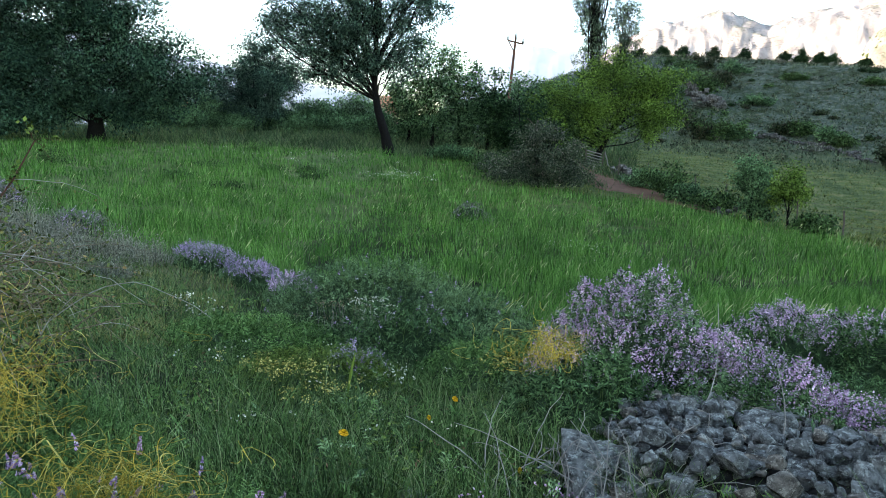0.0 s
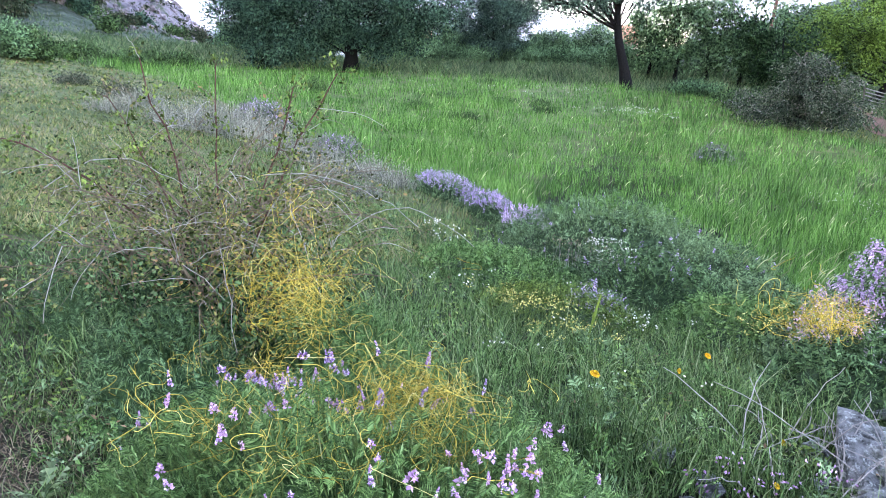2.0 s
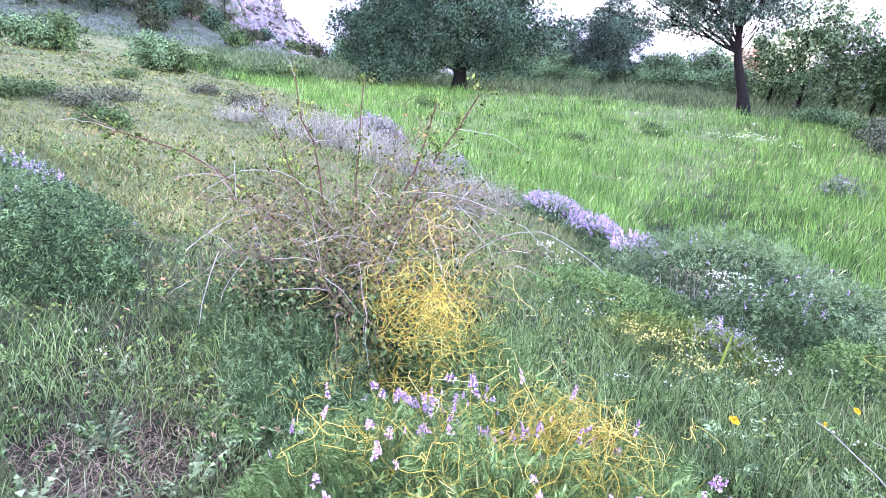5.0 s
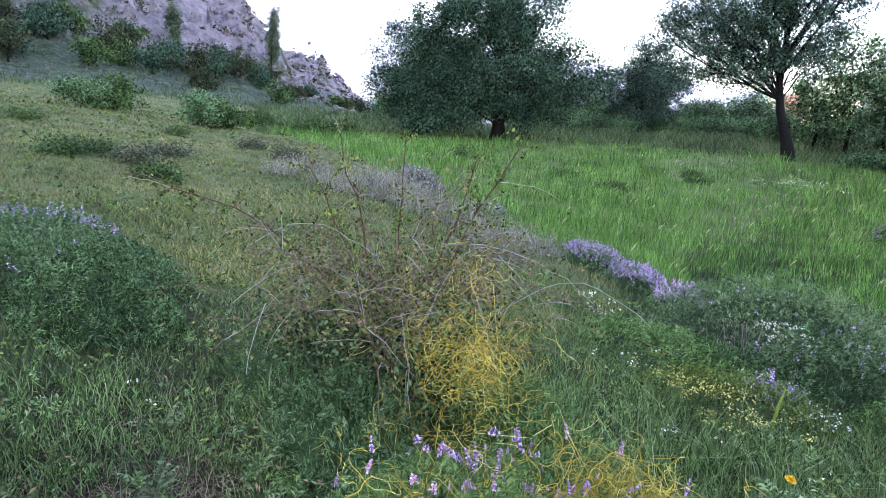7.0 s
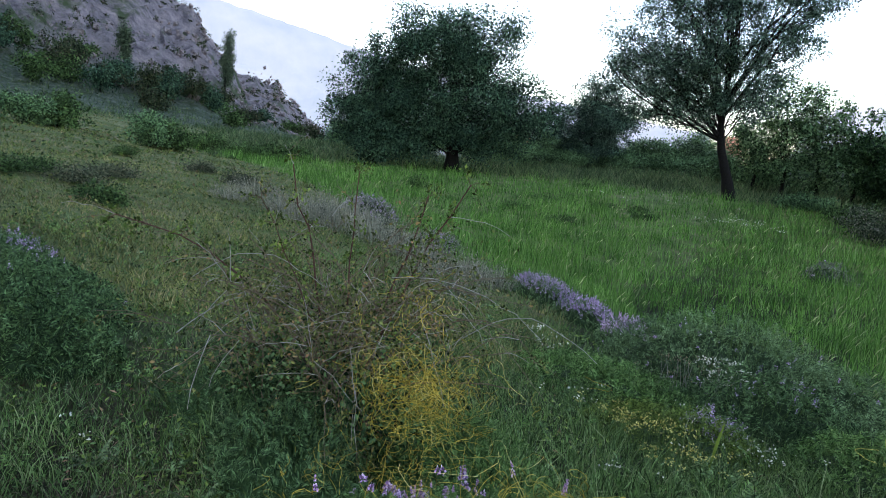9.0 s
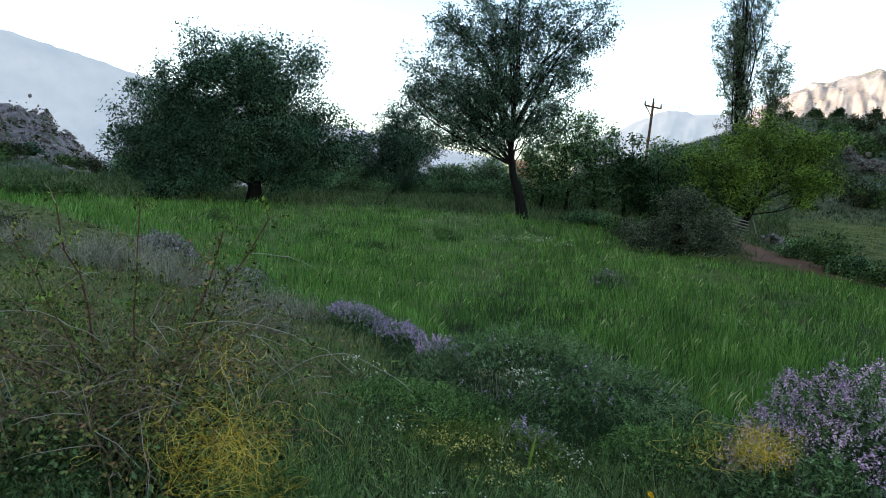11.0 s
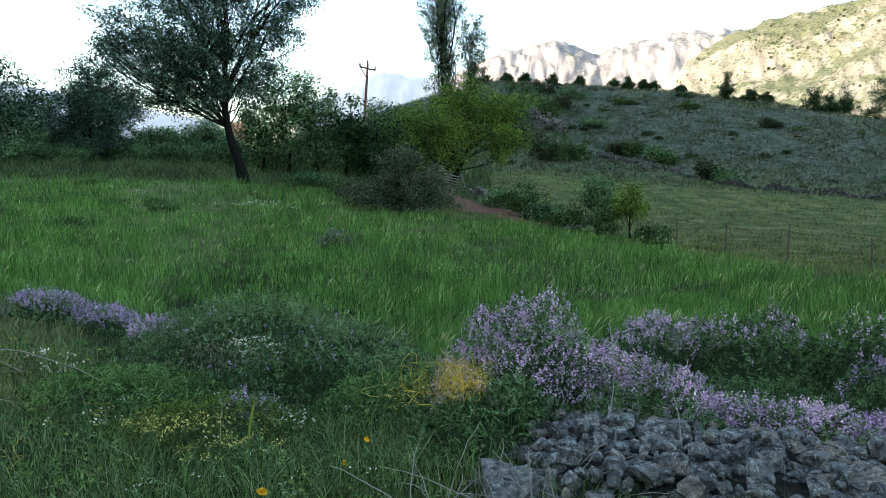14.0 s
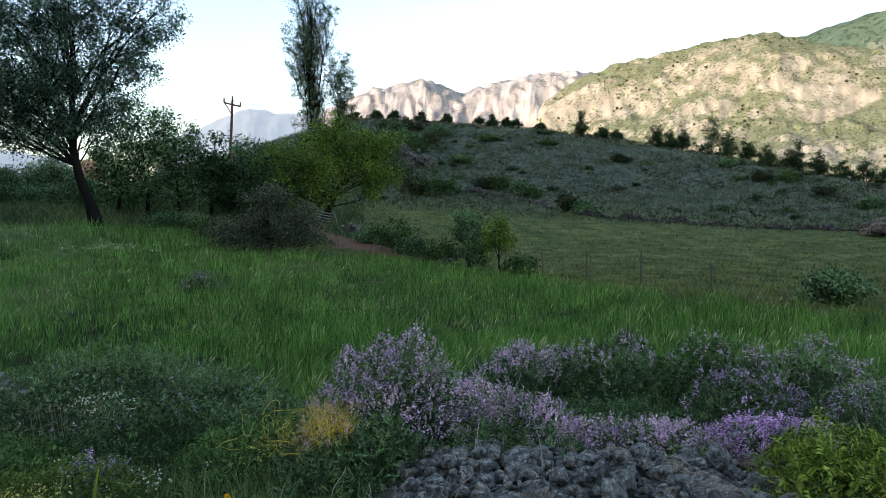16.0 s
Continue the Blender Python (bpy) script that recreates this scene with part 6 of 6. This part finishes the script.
def sprays(name, x, y, w, d, n, h, mat, label, category, size=0.006, per=7, dome=0.03, group="", stem=M_STEM):
    """Thin stems with heads of tiny flowers."""
    z0 = float(land(x, y))
    ob = thing(name, (x, y, z0), label, category, group)
    p = np.stack([rng.normal(0, w, n), rng.normal(0, d, n), np.zeros(n)], 1)
    p[:, 2] = land(x + p[:, 0], y + p[:, 1]) - z0 - 0.01
    hh = h * spread(n, 0.7, 1.15)
    lean = rng.normal(0, 0.12, (n, 3)) * hh[:, None]
    top = p + lean
    top[:, 2] = p[:, 2] + hh
    u = np.linspace(0, 1, 4)[None, :, None]
    part("stemwork", to_mesh("stemwork", *tubes(p[:, None] * (1 - u) + top[:, None] * u, np.broadcast_to(np.linspace(0.0016, 0.0008, 4), (n, 4)), 3)), stem, ob, kind="stuff")
    c = np.repeat(top, per, 0) + rng.normal(0, 1, (n * per, 3)) * np.array([dome, dome, dome * 0.3])
    fv, ft = florets(c, size * spread(n * per, 0.7, 1.3), 0.45) if n * per < 260 else leaves(c, rand_dirs(n * per), 2 * size * spread(n * per, 0.7, 1.3), 0.8)
    part("bloom", to_mesh("bloom", fv, None, ft), mat, ob, kind="stuff")


sprays("yellow_umbels", -1.0, 3.4, 0.14, 0.08, 70, 0.24, M_YELLOW, "flat yellow flower heads on thin stems", "flower", 0.005, 9, 0.016)
sprays("yellow_umbels", -0.7, 3.05, 0.1, 0.07, 24, 0.22, M_YELLOW, "flat yellow flower heads on thin stems", "flower", 0.005, 9, 0.016)
sprays("yellow_flowers", 0.2, 3.3, 0.05, 0.04, 12, 0.32, M_YELLOW, "small yellow flower sprig on the bank", "flower", 0.005, 8, 0.016)
sprays("white_flowers", -0.88, 5.85, 0.1, 0.08, 34, 0.5, M_WHITE, "white flowering stalks on the bank", "flower", 0.010, 6, 0.025)
sprays("white_flowers", -0.35, 3.75, 0.12, 0.06, 16, 0.16, M_WHITE, "small white flowers below the vetch bush", "flower", 0.007, 4, 0.03)
sprays("white_flowers", -2.2, 5.2, 0.12, 0.08, 8, 0.36, M_WHITE, "white flower sprig on the bank", "flower", 0.011, 6, 0.04)
sprays("white_flowers", -0.6, 2.5, 0.3, 0.2, 7, 0.16, M_WHITE, "small white flowers in the grass", "flower", 0.006, 4, 0.02)
sprays("white_flowers", -1.15, 3.6, 0.3, 0.3, 10, 0.26, M_WHITE, "small white flowers among the herbs", "flower", 0.008, 3, 0.02)
sprays("white_flowers", -2.3, 1.1, 0.03, 0.03, 2, 0.3, M_WHITE, "white flower sprig in the verge grass", "flower", 0.006, 6, 0.014)
sprays("white_weeds", -2.9, 26.5, 0.9, 0.5, 36, 0.55, M_WHITE, "pale flowering weeds in the field", "weeds", 0.02, 6, 0.09)
sprays("white_weeds", -8.0, 31.0, 3.0, 1.6, 30, 0.5, M_WHITE, "pale flowering weeds in the field", "weeds", 0.018, 5, 0.08)
sprays("white_weeds", 2.6, 14.5, 0.5, 0.4, 26, 0.5, M_WHITE, "pale flowering weeds in the field", "weeds", 0.01, 5, 0.06)
sprays("grass_stalks", -1.0, 5.75, 0.25, 0.15, 44, 0.46, M_STRAW, "dry feathery grass stalks on the bank", "grass", 0.006, 10, 0.03, stem=M_CANE)
sprays("pink_weeds", 0.1, 1.95, 0.14, 0.1, 22, 0.16, M_SPIKE, "small pale violet flowers in the grass", "flower", 0.006, 5, 0.02)

# a single stout green stalk
sx, sy = -0.62, 3.28
stalk = thing("green_stalk", (sx, sy, float(land(sx, sy))), "single thick green flower stalk", "plant")
part("stalk", to_mesh("stalk", *tubes(np.array([[(0, 0, 0), (0.01, 0.0, 0.12), (0.03, 0.0, 0.24), (0.05, 0, 0.34)]]), np.array([[0.004, 0.006, 0.0085, 0.003]]), 6), smooth=True), M_LIMELEAF, stalk)


# broad-leaved thistles by the walker's feet
def thistle(x, y, size, n=20):
    ob = thing("thistle", (x, y, float(land(x, y))), "pale green thistle rosette with jagged leaves", "weed", "thistles in the verge")
    v, t, o = [], [], 0
    for k in range(n):
        a = 6.283 * k / n + rng.normal(0, 0.2)
        d, s = np.array([math.cos(a), math.sin(a), 0]), np.array([-math.sin(a), math.cos(a), 0])
        l, up = size * rng.uniform(0.6, 1.2), rng.uniform(0.6, 1.9)
        m = 9
        for i in range(m):
            u0, u1 = i / m, (i + 1) / m
            mid0 = d * l * u0 + np.array([0, 0, l * (up * u0 - 0.8 * u0 * u0)])
            mid1 = d * l * u1 + np.array([0, 0, l * (up * u1 - 0.8 * u1 * u1)])
            w = l * 0.13 * math.sin(3.14 * min(1, 0.85 * u0 + 0.15)) * rng.uniform(0.7, 1.3)
            v += [mid0, mid1 * 0.9 + s * w + d * 0.9 * w + [0, 0, 0.25 * w], mid1, mid1 * 0.9 - s * w + d * 0.9 * w + [0, 0, 0.25 * w]]
            t += [(o, o + 1, o + 2), (o, o + 2, o + 3)]
            o += 4
    part("leafage", to_mesh("leafage", np.array(v), None, np.array(t)), M_THISTLE, ob)


for x, y, s in [(-1.62, 0.42, 0.13), (-2.15, 1.05, 0.14), (-1.3, 0.98, 0.14), (-0.98, 1.62, 0.13), (-1.85, 1.7, 0.14), (-2.5, 1.3, 0.13), (-1.75, 1.05, 0.15), (-1.45, 1.25, 0.16), (-2.0, 1.35, 0.12), (-1.2, 0.75, 0.12), (-1.95, 0.7, 0.14), (-1.1, 1.45, 0.13), (-2.3, 1.75, 0.13), (-1.6, 1.55, 0.15), (-1.35, 0.55, 0.1)]:
    thistle(x, y, s * 0.8)


# ---- fence, gate, pole, path, walls ----
def fence():
    line = [(12.6, 36.5), (14.9, 34.5), (16.9, 33.5), (18.7, 32.5), (21.0, 30.5), (23.6, 29), (26.2, 27), (29.3, 25.5), (33.0, 24.5), (37.5, 23.5), (43, 22.5)]
    pts = [at(b, d) for b, d in line]
    ob = thing("wire_fence", pts[0], "old wire fence with thin weathered posts", "fence")
    for k, p in enumerate(pts):
        q = p - pts[0]
        h = 1.05 + 0.15 * math.sin(k * 2.3)
        pp = np.array([[(q.x, q.y, q.z - 0.2), (q.x + 0.02 * math.sin(k), q.y, q.z + h * 0.6), (q.x + 0.05 * math.sin(k * 1.7), q.y, q.z + h)]])
        part("post", to_mesh("post", *tubes(pp, np.array([[0.032, 0.028, 0.024]]), 6), smooth=True), M_POST, ob)
    for w in (0.45, 0.8, 1.1):
        pp = np.array([[(p.x - pts[0].x, p.y - pts[0].y, p.z - pts[0].z + w) for p in pts]])
        part("wire", to_mesh("wire", *tubes(pp, np.full((1, len(pts)), 0.004), 3)), M_POST, ob)


fence()
bx = at(5.6, 30.4)
dead = thing("dead_stump", bx, "grey dead stem standing in the bush", "dead wood")
dead_stem = part("stem", to_mesh("stem", *tubes(np.array([[(0, 0, -0.1), (0.05, 0, 1.4), (0.0, 0, 2.2), (0.06, 0, 2.9)]]), np.array([[0.12, 0.1, 0.09, 0.04]]), 6), smooth=True), M_POST, dead)
for k in range(5):
    part("branch", to_mesh("branch", *tubes(np.array([[(0, 0, 1.9 + 0.15 * k), (0.25 * math.cos(k * 2.2), 0.2 * math.sin(k * 2), 2.2 + 0.15 * k), (0.5 * math.cos(k * 2.2), 0.3 * math.sin(k * 2), 2.4 + 0.15 * k)]]), np.array([[0.03, 0.02, 0.01]]), 4)), M_POST, dead_stem)


def gate():
    o = at(10.5, 40.6)
    ob = thing("wooden_gate", o, "sagging pale wooden slat gate by the path", "gate")
    for k in range(5):
        z = 0.2 + 0.17 * k
        pp = np.array([[(-0.4, 0, z + 0.12), (0.05, 0.05, z + 0.0), (0.5, 0.1, z - 0.1)]])
        part("slat", to_mesh("slat", *tubes(pp, np.full((1, 3), 0.03), 4)), M_PALE_WOOD, ob)
    for x, lean, h in [(-0.42, -0.05, 1.1), (0.52, 0.1, 0.95), (0.95, -0.3, 0.95)]:
        pp = np.array([[(x, 0, -0.1), (x + lean * 0.5, 0, h * 0.5), (x + lean, 0, h)]])
        part("post", to_mesh("post", *tubes(pp, np.full((1, 3), 0.04), 5)), M_PALE_WOOD if x > 0.9 else M_POST, ob)


gate()


def stone_wall(name, spots, n, h, size, label):
    pts = np.array([at(b, d) for b, d in spots])
    ob = thing(name, pts[0], label, "stone wall")
    bm_v, bm_t, o = [], [], 0
    base = np.array([v.co for v in STONE_LOW.vertices])
    tri = np.array([p.vertices for p in STONE_LOW.polygons])
    seg = np.linalg.norm(np.diff(pts, axis=0), axis=1)
    cum = np.concatenate([[0], np.cumsum(seg)])
    s = spread(n, 0, cum[-1])
    c = np.stack([np.interp(s, cum, pts[:, j]) for j in range(2)], 1) + rng.normal(0, size * 0.9, (n, 2))
    z = land(c[:, 0], c[:, 1]) + spread(n) ** 1.3 * h * (0.6 + 0.4 * np.sin(s * 1.7))
    scale = size * spread((n, 3), 0.6, 1.3)
    a = spread(n, 0, 6.283)
    v = base[None] * scale[:, None]
    x, y = v[..., 0] * np.cos(a)[:, None] - v[..., 1] * np.sin(a)[:, None], v[..., 0] * np.sin(a)[:, None] + v[..., 1] * np.cos(a)[:, None]
    v = np.stack([x, y, v[..., 2]], -1) + np.concatenate([c, z[:, None]], 1)[:, None] - pts[0]
    t = np.arange(n)[:, None, None] * len(base) + tri
    part("stonework", to_mesh("stonework", v, None, t), M_WALL, ob, kind="stuff")


STONE_LOW = stone_mesh(40, 0.8, 0)
stone_wall("dry_stone_wall", [(32.6, 60.5), (36, 60), (40, 60), (47.6, 60), (54, 57.5), (60, 55)], 640, 0.5, 0.2, "low tumbled dry-stone wall along the pasture")
stone_wall("dry_stone_wall", [(12.2, 38), (13.6, 36.5), (15.2, 35)], 120, 0.7, 0.2, "short tumbled stone wall beside the path")
stone_wall("rock_outcrop", [(17.6, 80), (18.8, 78), (20.0, 76)], 120, 1.4, 0.42, "grey rock outcrop on the knoll")
stone_wall("rock_outcrop", [(20.2, 69), (22.5, 69), (25, 68.5), (28.4, 66.5), (31, 63)], 170, 0.35, 0.26, "broken grey stones along an eroded bank")
stone_wall("rock_outcrop", [(54.0, 55), (57, 54)], 40, 1.2, 0.6, "pale boulders by the pasture")
stone_wall("rock_outcrop", [(20.3, 28.6), (22.6, 28.2)], 14, 0.35, 0.16, "loose stones under the young trees")


def pole():
    o = at(3.0, 70)
    ob = thing("utility_pole", o, "leaning wooden utility pole with a forked crossarm", "utility pole")
    h, l = 9.0, 0.75
    part("shaft", to_mesh("shaft", *tubes(np.array([[(0, 0, -0.3), (l * 0.5, 0, h * 0.5), (l, 0, h)]]), np.array([[0.16, 0.14, 0.11]]), 8), smooth=True), M_REDWOOD, ob)
    arm = part("crossarm", to_mesh("crossarm", *tubes(np.array([[(l - 0.8, 0, h - 0.25), (l, 0, h - 0.45), (l + 0.75, 0, h - 0.6)]]), np.full((1, 3), 0.08), 4)), M_REDWOOD, ob)
    part("brace", to_mesh("brace", *tubes(np.array([[(l - 0.75, 0, h - 0.3), (l - 0.35, 0, h - 1.0), (l - 0.1, 0, h - 1.5)]]), np.full((1, 3), 0.05), 4)), M_REDWOOD, ob)
    for x, z in [(l - 0.8, h - 0.25), (l, h), (l + 0.75, h - 0.6)]:
        part("insulator", to_mesh("insulator", *tubes(np.array([[(x, 0, z), (x, 0, z + 0.2), (x, 0, z + 0.45)]]), np.array([[0.09, 0.09, 0.05]]), 6)), M_POST, arm, "grey insulator")
    # the wires that run on across the knoll
    for k, (x, z) in enumerate([(l - 0.8, h + 0.2), (l, h + 0.45), (l + 0.75, h - 0.15)]):
        a = np.array([x, 0.0, z])
        b = np.array(at(24, 88, 4.0 + 0.5 * k)) - np.array(o)
        u = np.linspace(0, 1, 16)[:, None]
        part("wire", to_mesh("wire", *tubes((a * (1 - u) + b * u - np.array([0, 0, 2.0]) * np.sin(u * 3.14))[None], np.full((1, 16), 0.012), 3)), M_POST, ob)


pole()


def ribbon(name, spots, mat, label):
    b, d, w = np.array(spots, float).T
    u, uu = np.linspace(0, 1, len(b)), np.linspace(0, 1, 40)
    b, d, w = (np.interp(uu, u, v) for v in (b, d, w))
    x, y = d * np.sin(np.radians(b)), d * np.cos(np.radians(b))
    t = unit(np.gradient(np.stack([x, y], 1), axis=0))
    s = np.linspace(-0.5, 0.5, 7)[None, :]
    X = x[:, None] - t[:, 1:] * s * w[:, None]
    Y = y[:, None] + t[:, :1] * s * w[:, None]
    idx = np.arange(280).reshape(40, 7)
    q = np.stack([idx[:-1, :-1], idx[1:, :-1], idx[1:, 1:], idx[:-1, 1:]], -1).reshape(-1, 4)
    me = to_mesh(name, np.stack([X, Y, land(X, Y) + 0.03], -1), q, smooth=True)
    return tagged(part(name, me, mat), label, "path", kind="structure")


ribbon("path", [(9.2, 43, 2.0), (9.6, 39, 2.2), (10.6, 35.5, 2.4), (13, 32.5, 2.6), (17, 30.5, 2.2), (21, 29, 1.4)], M_DIRT, "worn reddish dirt path")


def house(b, d, w, h, wall_m, label):
    o = at(b, d, -0.2)
    ob = thing("house", o, label, "house")
    ob.rotation_euler.z = radians(-b)
    v = np.array([(x, y, z) for x in (-w, w) for y in (0, 6) for z in (0, h)])
    q = np.array([(0, 1, 5, 4), (2, 6, 7, 3), (0, 2, 3, 1), (4, 5, 7, 6)])
    part("wall", to_mesh("wall", v, q), wall_m, ob)
    e = 0.4
    rv = np.array([(-w - e, -e, h), (w + e, -e, h), (w + e, 3, h + 1.6), (-w - e, 3, h + 1.6), (-w - e, 6 + e, h), (w + e, 6 + e, h),
                   (-w - e, -e, h + .12), (w + e, -e, h + .12), (w + e, 3, h + 1.72), (-w - e, 3, h + 1.72), (-w - e, 6 + e, h + .12), (w + e, 6 + e, h + .12)])
    rq = np.array([(0, 1, 2, 3), (3, 2, 5, 4), (6, 9, 8, 7), (9, 10, 11, 8), (0, 6, 7, 1), (4, 5, 11, 10), (0, 3, 9, 6), (3, 4, 10, 9), (1, 7, 8, 2), (2, 8, 11, 5)])
    part("roof", to_mesh("roof", rv, rq), M_ROOF, ob)


house(-24.4, 72, 1.4, 1.8, M_PLASTER, "small house with a tiled roof behind the trees")
house(-6.9, 66, 0.8, 2.3, M_PLASTER, "salmon house half hidden behind the trees")


# ---- ears over the field, stalks in the verge ----
def ears():
    n = 3600
    x, y = polar_scatter(n, 5.5, 28, -40, 60)
    k = in_field(x, y) & (fbm(x, y, 4, 2, 31) + 0.5 * fbm(x, y, 1.3, 2, 32) > 0.0)
    x, y = x[k], y[k]
    n = len(x)
    r = np.hypot(x, y)
    h = (0.55 + 0.12 * fbm(x, y, 3.0, 3, 11)) * spread(n, 0.85, 1.15)
    base = np.stack([x, y, land(x, y) + h * 0.75], 1)
    a = 0.3 + rng.normal(0, 0.6, n)
    l = spread(n, 0.07, 0.13)
    u = np.linspace(0, 1, 5)[None, :, None]
    d = np.stack([np.cos(a) * 0.35, np.sin(a) * 0.2, np.full(n, 0.95)], 1)
    p = base[:, None] + d[:, None] * u * l[:, None, None] * 1.4 + np.stack([np.cos(a) * 0.35, np.sin(a) * 0.2, np.full(n, -0.3)], 1)[:, None] * (u ** 2) * l[:, None, None]
    rad = np.array([0.0012, 0.003, 0.0045, 0.004, 0.001])[None] * np.maximum(1, r / 9)[:, None]
    tagged(part("field_ears", to_mesh("field_ears", *tubes(p, rad, 3)), M_EAR), "pale drooping grass ears over the field", "grass", kind="stuff")


def straw():
    n, m = 13000, 9000
    x, y = rng.normal(-1.7, 0.33, n), rng.normal(0.62, 0.33, n)
    x[m:], y[m:] = rng.normal(-2.25, 0.45, n - m), rng.normal(1.15, 0.4, n - m)
    a = spread(n, 0, 6.283)
    h = spread(n, 0.005, 0.05)
    ln = np.stack([np.cos(a), np.sin(a)], 1) * spread(n, 0.04, 0.15)[:, None]
    p = np.stack([x, y, land(x, y) + 0.004], 1)
    v, q, t = blades(p, h, np.full(n, 0.0022), ln)
    tagged(part("dead_straw", to_mesh("dead_straw", v, q, t), M_STRAW), "flattened dead straw on bare earth", "straw", kind="stuff")


ears()
straw()


def bank_herbs(name, n, mat, label, size, width, hmax, seed, r1=9.0, r0=0.9, b0=-80, b1=60):
    """Small broad and feathery leaves in patches over the bank."""
    x, y = polar_scatter(n, r0, r1, b0, b1)
    k = ~in_field(x, y) & ~trodden(x, y) & (fbm(x, y, 0.9, 3, seed) > 0.0)
    x, y = x[k], y[k]
    n = len(x)
    r = np.hypot(x, y)
    top = hmax * (0.35 + 0.65 * smooth(fbm(x, y, 0.9, 3, seed))) * (0.5 + 0.5 * smooth((r - 1.2) / 1.2))
    z = land(x, y) + top * spread(n) ** 0.6
    a = spread(n, 0, 6.283)
    ax = np.stack([np.cos(a), np.sin(a), rng.normal(0.25, 0.35, n)], 1)
    up = np.array([0, 0, 1.0]) + rng.normal(0, 0.45, (n, 3))
    if width:
        v, t = leaves(np.stack([x, y, z], 1), ax, size * np.maximum(1, r / 4) * spread(n, 0.5, 1.4), width, up)
    else:
        tv, tf = FEATHER_FAR
        v, t = stamp(tv, tf, np.stack([x, y, z], 1), ax + np.array([0, 0, 0.5]), size * np.maximum(1, r / 5) * spread(n, 0.6, 1.4))
    tagged(part(name, to_mesh(name, v, None, t), mat), label, "herb", kind="stuff")


bank_herbs("broad_herbs", 26000, M_HERB, "patches of small yellow-green broadleaf herbs", 0.026, 0.5, 0.16, 41, 9.0, 2.2)
bank_herbs("dark_herbs", 20000, M_SHRUB, "patches of dark green broadleaf herbs", 0.026, 0.45, 0.14, 42, 9.0, 1.6)
bank_herbs("feathery_herbs", 8000, M_VETCH, "patches of feathery green herbs", 0.06, 0, 0.2, 43)
bank_herbs("grey_herbs", 7000, M_VETCH_DARK, "patches of grey-green feathery herbs", 0.06, 0, 0.18, 44)
bank_herbs("russet_herbs", 9000, M_RUSSET, "scattered russet dead leaves and stalks", 0.025, 0.4, 0.12, 45)
bank_herbs("slope_tufts", 14000, M_HERB, "low yellow-green tufts over the slope", 0.024, 0, 0.09, 46, 42.0, 4.5, -72, -36)
bank_herbs("slope_weeds", 4000, M_RUSSET, "low russet weeds over the slope", 0.02, 0, 0.08, 47, 42.0, 4.5, -72, -36)
bank_herbs("slope_herbs", 9000, M_SHRUB, "dark green herbs over the slope", 0.022, 0.5, 0.07, 48, 40.0, 4.5, -72, -36)
